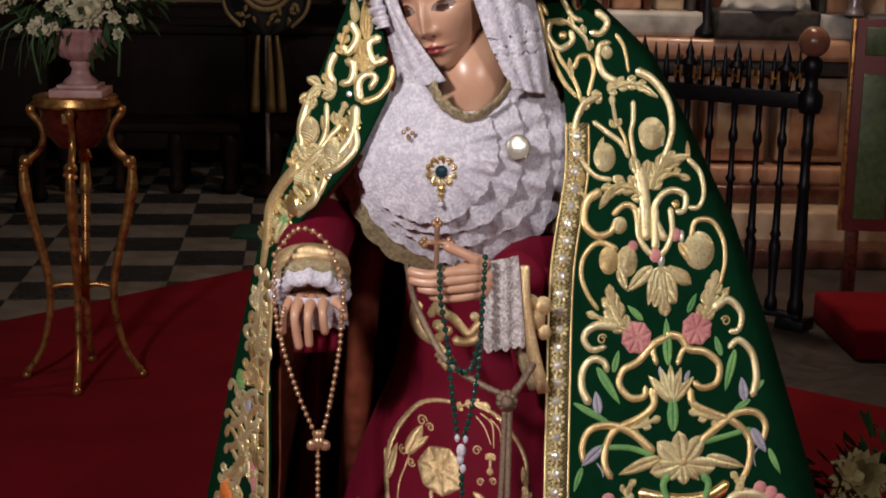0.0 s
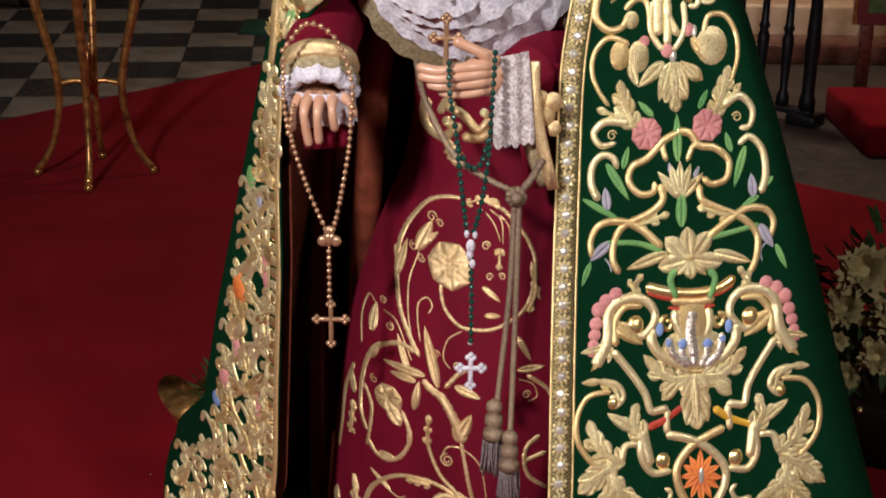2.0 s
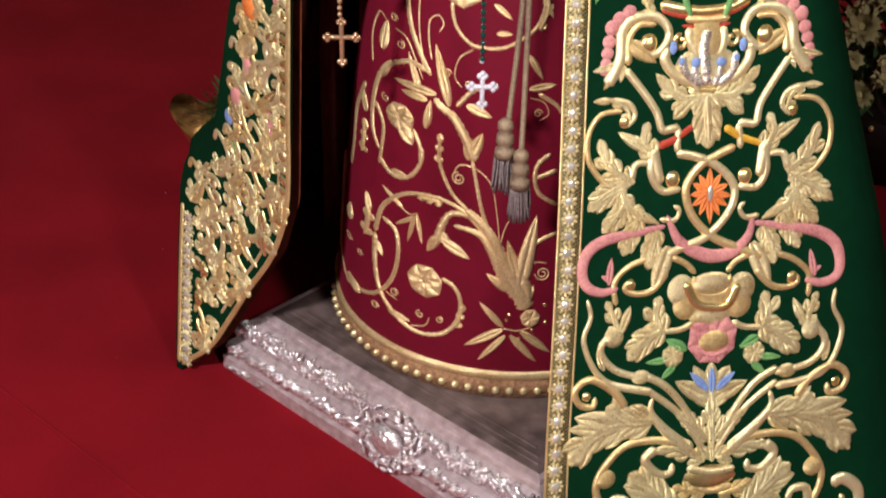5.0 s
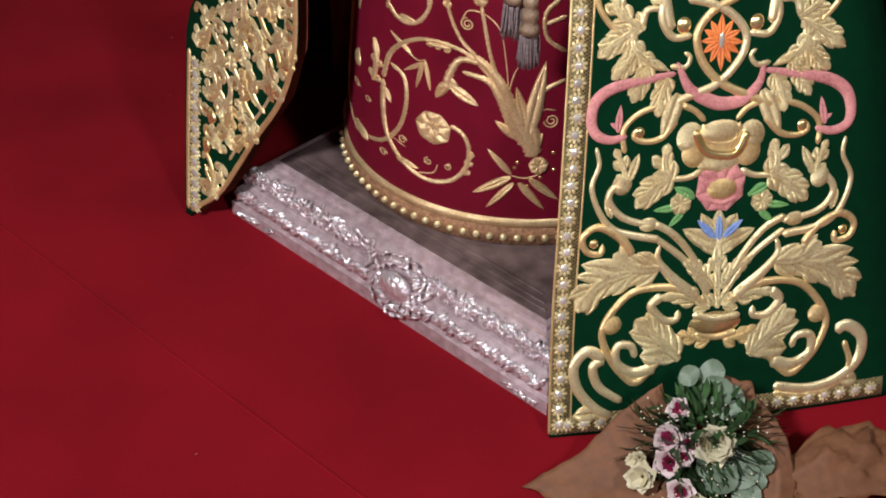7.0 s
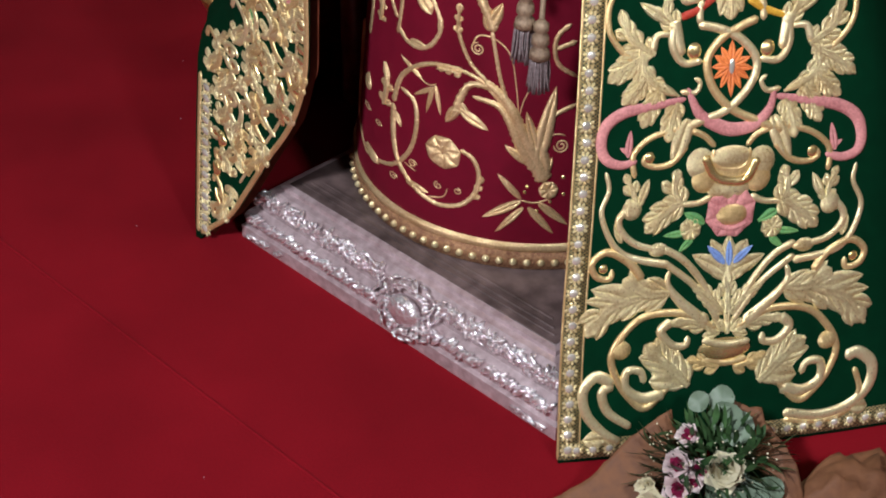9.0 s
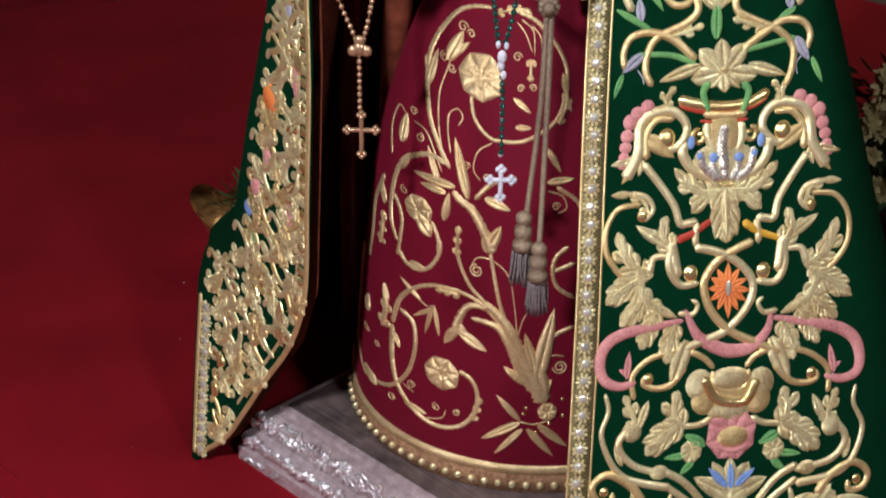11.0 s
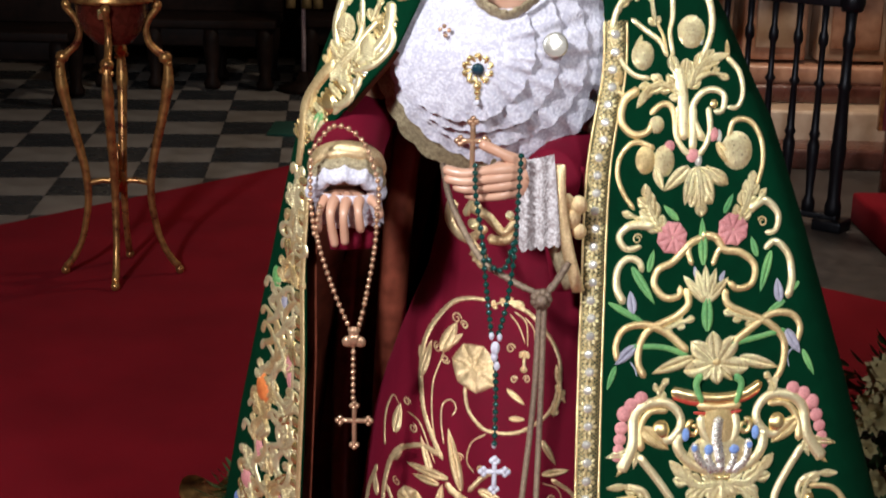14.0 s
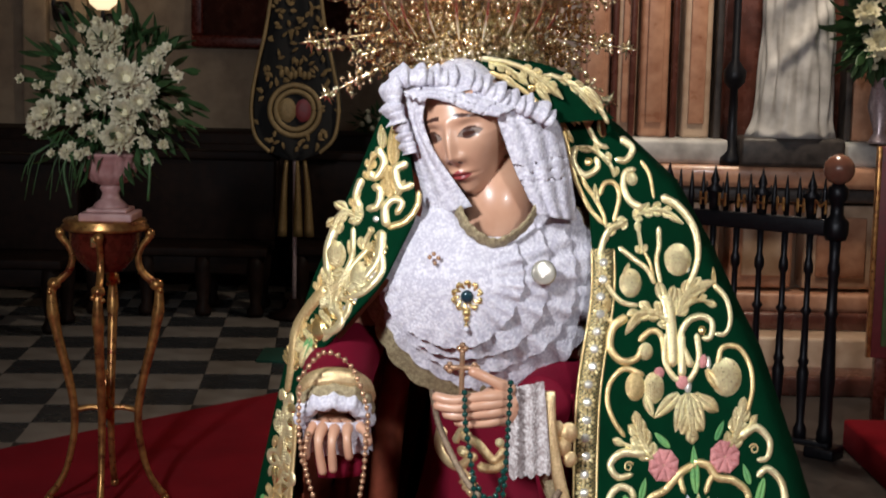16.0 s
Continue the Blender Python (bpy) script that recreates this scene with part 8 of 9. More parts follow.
rosary("green_rosary", "rosary of dark green glass beads draped over the hand", [[(0.044, 2.045, 1.232), (0.046, 2.035, 1.19), (0.056, 2.028, 1.13), (0.064, 2.02, 1.06), (0.074, 2.02, 0.985)], [(0.110, 2.045, 1.248), (0.108, 2.04, 1.19), (0.104, 2.03, 1.10), (0.095, 2.02, 1.03), (0.085, 2.02, 0.985)],
       [(0.060, 2.03, 1.11), (0.075, 2.028, 1.083), (0.092, 2.028, 1.085), (0.102, 2.03, 1.12)], [(0.081, 2.012, 0.945), (0.083, 2.005, 0.89), (0.083, 1.995, 0.82)]], BEAD_GREEN, 0.0047, 0.0105)
centrepiece = thing("rosary_centrepiece", "small silver-white rosary centrepiece with beads", "medal", (0, 0, 0))
for x, z, r in ((0.074, 0.985, 0.005), (0.086, 0.983, 0.005), (0.080, 0.966, 0.009), (0.079, 0.953, 0.007), (0.083, 0.938, 0.006), (0.083, 0.865, 0.005), (0.083, 0.812, 0.005)):
    bm = bmesh.new()
    ball(bm, (x, 2.008, z), r, 9, 7, (0.8, 0.6, 1.2))
    part("bead", bm, LACE, centrepiece)
crucifix("silver_crucifix", "small silver-white cross with rounded ends", (0.084, 1.993, 0.775), 0.046, 0.016, LACE, 0.0040)
# small gold crucifix lying on the lace above the hand
small = crucifix("small_crucifix", "small rose-gold crucifix resting against the lace", (0.040, 2.075, 1.262), 0.075, 0.018, BEAD_WOOD, 0.0042)

# ---- waist cord with two tassels ----
girdle = thing("girdle_cord", "dull gold waist cord knotted with two fringed tassels", "girdle", (0, 0, 0))
for pts, r in (([(-0.003, 2.19, 1.20), (0.012, 2.12, 1.155), (0.055, 2.06, 1.09), (0.10, 2.03, 1.065), (0.143, 2.015, 1.048)], 0.0050), ([(0.146, 2.01, 1.045), (0.165, 2.02, 1.065), (0.185, 2.04, 1.09)], 0.0055),
               ([(0.142, 2.005, 1.04), (0.138, 1.985, 0.9), (0.126, 1.965, 0.76), (0.120, 1.955, 0.705)], 0.0046), ([(0.149, 2.005, 1.04), (0.148, 1.985, 0.9), (0.146, 1.965, 0.76), (0.143, 1.94, 0.66)], 0.0046)):
    bm = bmesh.new()
    tube(bm, pts, lambda t, r=r: r * (1 + 0.10 * math.sin(420 * t)), 8, 0.003)
    part("cord", bm, CORDGREY, girdle)
for k in range(9):
    a = 2 * math.pi * k / 9
    bm = bmesh.new()
    ball(bm, (0.144 + 0.010 * math.cos(a), 2.000, 1.046 + 0.010 * math.sin(a)), 0.0068, 8, 6)
    part("knot_bead", bm, CORDGREY, girdle)
bm = bmesh.new()
ball(bm, (0.144, 1.992, 1.046), 0.010, 10, 7)
part("knot", bm, CORDGREY, girdle)
for x, y, z in ((0.119, 1.952, 0.712), (0.143, 1.937, 0.668)):
    bm = bmesh.new()
    lathe(bm, [(0.006, 0.03), (0.012, 0.024), (0.012, 0.014), (0.008, 0.010), (0.013, 0.004), (0.014, -0.008), (0.009, -0.014), (0.015, -0.020), (0.017, -0.032)], (x, y, z), 14)
    part("tassel_head", bm, CORDGREY, girdle)
    bm = bmesh.new()
    rr = random.Random(int(1000 * x))
    for k in range(34):
        a, q = 2 * math.pi * k / 34, rr.uniform(0.6, 1.0)
        dx, dy = 0.014 * q * math.cos(a), 0.010 * q * math.sin(a)
        tube(bm, [(x + dx, y + dy, z - 0.028), (x + dx * 1.15 + rr.uniform(-.002, .002), y + dy * 1.2, z - 0.058), (x + dx * 1.3 + rr.uniform(-.003, .003), y + dy * 1.3, z - 0.09 + rr.uniform(-.004, .006))], 0.0017, 5, 0.012)
    part("fringe", bm, FRINGE, girdle)

# ---- crown of gilt rays ----
crown = thing("crown", "tall gilt filigree crown with a sunburst of starred rays", "crown", (0.045, 2.36, 1.665))
bm = bmesh.new()
lathe(bm, [(0.088, 0.025), (0.092, 0.028), (0.090, 0.04), (0.094, 0.05), (0.092, 0.06), (0.096, 0.075)], steps=40)
part("circlet", bm, CROWNGOLD, crown)
rc = random.Random(3)


def filigree(bm, p, n, s):
    """A spray of little curled leaves and grains."""
    for _ in range(n):
        q = p + Vector((rc.uniform(-1, 1), rc.uniform(-0.5, 0.5), rc.uniform(-1, 1))) * s
        if rc.random() < 0.55:
            ball(bm, q, rc.uniform(0.0022, 0.0048), 6, 4, (1, 0.7, rc.uniform(0.7, 1.5)))
        else:
            a = rc.uniform(0, 6.28)
            tube(bm, [q, q + Vector((0.007 * math.cos(a), -0.003, 0.007 * math.sin(a))), q + Vector((0.009 * math.cos(a + 1), 0.0, 0.009 * math.sin(a + 1)))], lambda t: 0.0024 * (1 - 0.6 * t), 5, 0.005)


for k in range(12):
    a = math.radians(200 + 140 * k / 11)
    bm = bmesh.new()
    base = Vector((0.10 * math.cos(a), 0.10 * math.sin(a), 0.07))
    for j in range(7):
        t = j / 6
        filigree(bm, base + Vector((0.05 * t * math.cos(a), 0.05 * t * math.sin(a), 0.16 * t)), 34, 0.026)
    part("arch_leaf", bm, CROWNGOLD, crown)
for k in range(22):
    a = math.radians(195 + 150 * k / 21)
    bm = bmesh.new()
    for j in range(4):
        filigree(bm, Vector((0.104 * math.cos(a), 0.104 * math.sin(a), 0.025 + 0.030 * j)), 22, 0.017)
    part("filigree_leaf", bm, CROWNGOLD, crown)
for k in range(8):
    a = math.radians(205 + 130 * k / 7)
    bm = bmesh.new()
    tube(bm, [(0.10 * math.cos(a), 0.10 * math.sin(a), 0.06), (0.15 * math.cos(a), 0.15 * math.sin(a), 0.13), (0.14 * math.cos(a), 0.14 * math.sin(a), 0.24), (0.0, 0.0, 0.34)], 0.0035, 8, 0.012)
    part("arch", bm, CROWNGOLD, crown)
for k in range(25):
    a = math.radians(-28 + 236 * k / 24)
    long = k % 2 == 0
    r0, r1 = 0.13, (0.262 if long else 0.215)
    d = Vector((math.cos(a), 0, math.sin(a)))
    bm = bmesh.new()
    c0 = Vector((0, 0.03, 0.105))
    tube(bm, [c0 + d * r0, c0 + d * (r1 - 0.02)], lambda t: 0.0042 * (1 - 0.5 * t), 6, 0.01)
    for j in range(6):
        filigree(bm, c0 + d * (r0 + (r1 - r0 - 0.03) * j / 5), 16, 0.016)
    part("ray", bm, CROWNGOLD, crown)
    if long:
        bm = bmesh.new()
        for j in range(8):
            b = math.pi * j / 4 + a
            tube(bm, [c0 + d * r1, c0 + d * r1 + Vector((math.cos(b), 0, math.sin(b))) * (0.019 if j % 2 == 0 else 0.012)], lambda t: 0.0050 * (1 - 0.85 * t), 5, 0.006)
        ball(bm, c0 + d * r1 + Vector((0, -0.003, 0)), 0.006, 8, 6)
        part("star", bm, CROWNGOLD, crown)

# ---- silver plinth under the statue ----
PL = pose(-0.073, 2.028, 0, 0, 0, math.degrees(math.atan2(-0.694, 0.72)))
plinth = thing("plinth", "chased silver processional plinth with scrolled mouldings and a central cartouche", "plinth")
plinth.matrix_world = PL
W0, W1, DEEP = -0.452, 0.372, 0.78
PROFILE = [(0.0, 0.0), (0.0, 0.028), (0.008, 0.032), (0.010, 0.040), (0.004, 0.048), (0.010, 0.062), (0.024, 0.070), (0.028, 0.076), (0.024, 0.084), (0.030, 0.100), (0.046, 0.112), (0.058, 0.114), (0.060, 0.122), (0.072, 0.125)]
bm = bmesh.new()
rows = []
for y, z in PROFILE:
    rows.append([(W0 + y, DEEP - y, z), (W0 + y, y, z), (W1 - y, y, z), (W1 - y, DEEP - y, z)])
grid(bm, rows, closed=True)
bm.faces.new([bm.verts.new((x, y, 0.0)) for x, y in ((W0, 0), (W0, DEEP), (W1, DEEP), (W1, 0))])
part("moulding", bm, SILVERFLAT, plinth, smooth=False)
bm = bmesh.new()
box(bm, (W0 + 0.070, 0.070, 0.10), (W1 - 0.070, DEEP - 0.07, 0.126), 0.003)
part("top_board", bm, PEDTOP, plinth, "dull brownish metal top")
for k, y in enumerate((0.086, 0.100, 0.118)):
    bm = bmesh.new()
    box(bm, (W0 + y, y, 0.124), (W1 - y, y + 0.006, 0.1285 - 0.0006 * k), 0.0012)
    part("step_line", bm, PEDTOP, plinth)
rp = random.Random(8)


def relief(bm, x, y, z, s, a):
    """A small embossed leaf or grain on the sloping moulding."""
    d, n = Vector((math.cos(a), 0.45 * math.sin(a), 0.85 * math.sin(a))), Vector((0, -0.8, 0.6))
    p = Vector((x, y, z))
    tube(bm, [p - d * s, p + n * s * 0.35, p + d * s], lambda t: s * 0.42 * math.sin(math.pi * (0.12 + 0.8 * t)), 6, s * 0.5)


for x0 in [W0 + 0.035 + 0.0330 * k for k in range(24)]:
    if abs(x0) < 0.075:
        continue
    bm = bmesh.new()
    for k in range(26):
        relief(bm, x0 + rp.uniform(-0.017, 0.017), 0.027 + rp.uniform(-0.004, 0.012), 0.092 + rp.uniform(-0.014, 0.016), rp.uniform(0.006, 0.013), rp.uniform(0, 6.28))
    ball(bm, (x0, 0.028, 0.094), 0.008, 8, 6, (1.2, 0.7, 0.9))
    part("chased_leaf", bm, SILVER, plinth)
    bm = bmesh.new()
    for k in range(14):
        relief(bm, x0 + rp.uniform(-0.016, 0.016), 0.005 + rp.uniform(-0.003, 0.004), 0.054 + rp.uniform(-0.008, 0.008), rp.uniform(0.008, 0.014), 0.7 + rp.uniform(-0.4, 0.4))
    part("chased_leaf", bm, SILVER, plinth)
for x0 in (W0 + 0.05, W0 + 0.09, 0.30, 0.335):
    bm = bmesh.new()
    for k in range(7):
        relief(bm, x0 + rp.uniform(-0.03, 0.03), -0.002, 0.014 + rp.uniform(-0.006, 0.006), 0.009, rp.uniform(-0.5, 0.5))
    part("chased_leaf", bm, SILVER, plinth)
bm = bmesh.new()
ball(bm, (0.005, 0.004, 0.066), 0.040, 20, 12, (1.0, 0.45, 0.80))
part("cartouche", bm, SILVER, plinth, "polished silver cartouche")
bm = bmesh.new()
for k in range(60):
    a = 2 * math.pi * k / 60
    j = rp.uniform(0.82, 1.18)
    relief(bm, 0.005 + 0.052 * j * math.cos(a), 0.008 + 0.012 * math.sin(a), 0.069 + 0.042 * j * math.sin(a), rp.uniform(0.007, 0.013), rp.uniform(0, 6.28))
for k in range(26):
    a = 2 * math.pi * k / 26
    j = rp.uniform(0.9, 1.08)
    relief(bm, 0.005 + 0.074 * j * math.cos(a), 0.008 + 0.020 * math.sin(a), 0.072 + 0.052 * j * math.sin(a), rp.uniform(0.006, 0.010), a + 1.57 + rp.uniform(-0.7, 0.7))
part("cartouche_frame", bm, SILVER, plinth)

# ---- gilt torchere stand ----
stand = thing("plant_stand", "gilded wooden plant stand with curved legs and red bowl", "plant stand", (-1.25, 5.415, 0))
LEG = [(0.165, 1.055), (0.168, 1.035), (0.140, 1.00), (0.122, 0.955), (0.135, 0.90), (0.180, 0.855), (0.198, 0.825), (0.196, 0.74), (0.172, 0.62), (0.138, 0.48), (0.120, 0.36), (0.124, 0.26), (0.150, 0.14), (0.190, 0.06), (0.218, 0.03)]
for k in range(4):
    a = math.radians(93 + 90 * k + 2)
    c, s = math.cos(a), math.sin(a)
    bm = bmesh.new()
    tube(bm, [(r * c, r * s, z) for r, z in LEG], lambda t: lerp(t, [0, 0.08, 0.25, 0.32, 0.36, 0.6, 0.9, 1], [0.015, 0.012, 0.016, 0.024, 0.019, 0.016, 0.012, 0.014]), 12, 0.015)
    leg = part("leg", bm, GILT, stand)
    bm = bmesh.new()
    ball(bm, (0.220 * c, 0.220 * s, 0.016), 0.0175, 12, 8)
    part("ball_foot", bm, GILT, leg)
    bm = bmesh.new()
    ball(bm, (0.190 * c, 0.190 * s, 0.850), 0.026, 12, 8, (1, 1, 0.9))
    for j in range(4):
        ball(bm, (0.205 * c + 0.012 * (j - 1.5) * -s, 0.205 * s + 0.012 * (j - 1.5) * c, 0.83 - 0.01 * (j % 2)), 0.010, 8, 6)
    part("carved_knee", bm, GILT, leg)
    bm = bmesh.new()
    ball(bm, (0.166 * c, 0.166 * s, 1.045), 0.019, 12, 8)
    part("scroll", bm, GILT, leg)
    bm = bmesh.new()
    tube(bm, [(0.120 * c, 0.120 * s, 0.362), (0.06 * c, 0.06 * s, 0.375), (0, 0, 0.37)], 0.011, 8, 0.02)
    part("stretcher", bm, GILT, stand)
bm = bmesh.new()
lathe(bm, [(0.03, 0.895), (0.07, 0.905), (0.105, 0.945), (0.128, 1.0), (0.135, 1.05), (0.145, 1.06)], steps=36)
part("bowl", bm, MAHOGANY, stand, "dark red lacquered bowl")
bm = bmesh.new()
lathe(bm, [(0.135, 1.055), (0.158, 1.060), (0.162, 1.072), (0.150, 1.082), (0.156, 1.092), (0.150, 1.098)], steps=40)
part("top", bm, GILT, stand)
bm = bmesh.new()
lathe(bm, [(0.012, 0.33), (0.025, 0.35), (0.03, 0.38), (0.014, 0.42), (0.02, 0.45), (0.006, 0.52)], steps=14)
part("finial", bm, GILT, stand)
bm = bmesh.new()
box(bm, (-0.022, -0.142, 1.005), (0.022, -0.124, 1.045), 0.004)
part("gilt_plaque", bm, PLATE, stand)

# ---- flowers ----
def petal(bm, c, d, up, length, width, cup, mat=0):
    """One bent petal from c towards d."""
    side = d.cross(up).normalized() * width
    a, b, e = c + d * length * 0.15, c + d * length * 0.62 + up * length * cup, c + d * length + up * length * (cup * 1.3)
    v = [bm.verts.new(p) for p in (a - side * 0.35, a + side * 0.35, b + side, b + up * (-0.12 * width), b - side, e)]
    for q in ((0, 1, 3), (1, 2, 3), (0, 3, 4), (3, 2, 5), (4, 3, 5)):
        bm.faces.new([v[i] for i in q]).material_index = mat


def mum(bm, c, r, facing, rnd, rings=((18, 1.0, 0.10), (16, 0.88, 0.40), (13, 0.70, 0.80), (9, 0.5, 1.3)), width=0.20):
    """A many-petalled head."""
    f = Vector(facing).normalized()
    u = f.orthogonal().normalized()
    w = f.cross(u)
    for n, k, cup in rings:
        for i in range(n):
            a = 2 * math.pi * i / n + rnd.uniform(-0.2, 0.2) + k
            d = (u * math.cos(a) + w * math.sin(a)) * rnd.uniform(0.85, 1.05)
            petal(bm, Vector(c), d, f, r * k, r * width, cup * rnd.uniform(0.8, 1.2))


def blade(bm, c, d, up, length, width, bend):
    """A leaf blade with a fold along its rib."""
    side = d.cross(up).normalized()
    rows = []
    for i in range(6):
        t = i / 5
        p = c + d * length * t + up * (-bend * length * t * t)
        ww = width * math.sin(math.pi * (0.08 + 0.90 * t))
        rows.append([p - side * ww, p - up * ww * 0.25, p + side * ww])
    grid(bm, rows)


def foliage(bm, centre, spread, n, size, rnd, drop=0.2):
    for _ in range(n):
        v = Vector((rnd.gauss(0, 1), rnd.gauss(0, 1), rnd.gauss(0, 1))).normalized()
        p = Vector(centre) + Vector((v.x * spread[0], v.y * spread[1], v.z * spread[2])) * rnd.uniform(0.35, 1.0)
        d = (v + Vector((rnd.uniform(-.5, .5), rnd.uniform(-.5, .5), rnd.uniform(-.5, .3)))).normalized()
        blade(bm, p, d, d.orthogonal().normalized(), size * rnd.uniform(0.6, 1.4), size * rnd.uniform(0.10, 0.22), rnd.uniform(0, 0.5))


def arrangement(name, label, place, heads, small, spread, leaves, size, seed, face=(0, -1, 0.25), mat=None, low=0.0):
    """Cut flowers: white heads, little buds and leaves round them."""
    ob = thing(name, label, "flower arrangement", place)
    rnd = random.Random(seed)
    bm = bmesh.new()
    foliage(bm, (0, 0, 0), spread, leaves, size, rnd)
    tagged(part("foliage", bm, LEAF, ob), kind="stuff")
    for x, z, r in heads:
        y = -spread[1] * (0.75 + 0.3 * rnd.random()) * math.sqrt(max(0.1, 1 - (x / spread[0] / 1.15) ** 2))
        bm = bmesh.new()
        mum(bm, (x, y, z), r, (face[0] + x * 1.2, face[1], face[2] + z * 0.8), rnd)
        ball(bm, (x, y - 0.002, z), r * 0.34, 8, 6)
        part("flower", bm, mat or PETAL, ob)
        bm = bmesh.new()
        tube(bm, [(x, y + 0.01, z), (x * 0.6, y * 0.5, z - 0.10), (x * 0.1, 0, low)], 0.003, 5, 0.05)
        part("stem", bm, LEAF, ob)
    for _ in range(small):
        x, z = rnd.uniform(-1, 1) * spread[0], rnd.uniform(-0.8, 0.9) * spread[2]
        if (x / spread[0]) ** 2 + (z / spread[2]) ** 2 > 1:
            continue
        bm = bmesh.new()
        c = (x, -spread[1] * rnd.uniform(0.6, 1.05), z)
        mum(bm, c, rnd.uniform(0.018, 0.028), (rnd.uniform(-.4, .4), -1, rnd.uniform(-.2, .5)), rnd, ((7, 1.0, 0.3), (5, 0.6, 0.9)), 0.32)
        part("small_flower", bm, mat or PETAL, ob)
    return ob


vase = thing("urn", "pink alabaster urn with a fluted bowl on a gilt stand", "urn", (-1.225, 5.40, 1.098))
bm = bmesh.new()
box(bm, (-0.098, -0.098, 0.0), (0.098, 0.098, 0.030), 0.006)
box(bm, (-0.075, -0.075, 0.030), (0.075, 0.075, 0.045), 0.006)
part("base", bm, PINKSTONE, vase)
bm = bmesh.new()
lathe(bm, [(0.066, 0.045), (0.06, 0.058), (0.036, 0.078), (0.030, 0.10), (0.040, 0.118), (0.034, 0.13)], steps=28)
part("foot", bm, PINKSTONE, vase)
bm, rows = bmesh.new(), []
for r, z in ((0.036, 0.13), (0.07, 0.145), (0.092, 0.18), (0.098, 0.215), (0.104, 0.235), (0.116, 0.245), (0.112, 0.252), (0.095, 0.24)):
    rows.append([(r * (1 + 0.05 * abs(math.sin(8 * a))) * math.cos(a), r * (1 + 0.05 * abs(math.sin(8 * a))) * math.sin(a), z) for a in (2 * math.pi * k / 96 for k in range(96))])
grid(bm, rows, closed=True)
part("bowl", bm, PINKSTONE, vase)
arrangement("white_bouquet", "tall white chrysanthemums and lilies with greenery in an urn", (-1.215, 5.40, 1.56),
            [(0.0, 0.20, 0.075), (0.085, 0.06, 0.08), (-0.12, 0.05, 0.06), (0.03, 0.10, 0.06), (-0.02, -0.01, 0.055), (0.05, -0.145, 0.075), (0.075, -0.06, 0.065), (-0.21, -0.07, 0.07), (0.15, 0.02, 0.05), (0.13, -0.02, 0.045), (-0.06, 0.10, 0.05), (-0.26, -0.12, 0.045), (0.17, 0.12, 0.05), (-0.10, -0.05, 0.04), (-0.17, 0.03, 0.035)],
            70, (0.30, 0.15, 0.30), 620, 0.085, 4, low=-0.24)
bm = bmesh.new()
rt = random.Random(9)
for k in range(16):
    x0 = rt.uniform(-0.30, -0.05)
    tube(bm, [(-1.215 + x0 * 0.6, 5.33, 1.40), (-1.215 + x0, 5.30, 1.34), (-1.215 + x0 * 1.1 + rt.uniform(-.03, .03), 5.30, 1.16 + rt.uniform(0, 0.12))], 0.0022, 4, 0.05)
tube(bm, [(-1.10, 5.33, 1.40), (-1.06, 5.30, 1.33), (-1.065, 5.30, 1.18)], 0.006, 5, 0.03)
tube(bm, [(-1.33, 5.31, 1.38), (-1.37, 5.29, 1.30), (-1.345, 5.29, 1.15)], 0.006, 5, 0.03)
tagged(part("trailing_greenery", bm, LEAF), "thin trailing stems hanging over the urn", "greenery", kind="stuff")

# flowers on the floor behind the mantle, in a dark basket with gilt studs
basket = thing("flower_basket", "low dark basket with gilt studs standing on the red carpet", "basket", (1.22, 3.30, 0))
bm = bmesh.new()
lathe(bm, [(0.18, 0.0), (0.24, 0.02), (0.29, 0.12), (0.31, 0.20), (0.29, 0.205), (0.26, 0.14)], steps=36)
part("bowl", bm, WOOD, basket)
for k in range(26):
    a = 2 * math.pi * k / 26
    bm = bmesh.new()
    ball(bm, (0.312 * math.cos(a), 0.312 * math.sin(a), 0.19), 0.008, 8, 6)
    part("stud", bm, PLATE, basket)
arrangement("floor_bouquet", "cream chrysanthemums and small white flowers in a low basket", (1.22, 3.30, 0.355),
            [(-0.17, 0.14, 0.075), (-0.09, 0.03, 0.07), (0.01, -0.03, 0.07), (-0.20, 0.04, 0.05), (-0.13, -0.06, 0.05), (0.12, 0.08, 0.07), (0.2, -0.05, 0.06), (-0.05, 0.15, 0.035), (0.05, 0.14, 0.05), (-0.18, -0.13, 0.04), (-0.02, -0.14, 0.04)],
            40, (0.27, 0.20, 0.20), 420, 0.06, 7, face=(-0.35, -1, 0.6), low=-0.2, mat=CREAM)
pot = thing("gold_pot", "gilt paper-wrapped flower pot standing on the carpet", "flower pot", (-0.50, 3.2, 0))
bm = bmesh.new()
rows = []
for i in range(9):
    t = i / 8
    rows.append([((0.05 + 0.07 * t) * (1 + 0.14 * t * math.sin(5 * a)) * math.cos(a), (0.05 + 0.07 * t) * (1 + 0.14 * t * math.sin(5 * a)) * math.sin(a), 0.14 * t + 0.02 * t * math.sin(5 * a + 1)) for a in (2 * math.pi * k / 50 for k in range(50))])
grid(bm, rows, closed=True, cap=True)
part("wrap", bm, GILT, pot)
bm = bmesh.new()
foliage(bm, (0.03, 0.0, 0.15), (0.09, 0.09, 0.05), 90, 0.04, random.Random(3))
tagged(part("foliage", bm, LEAF, pot), kind="stuff")
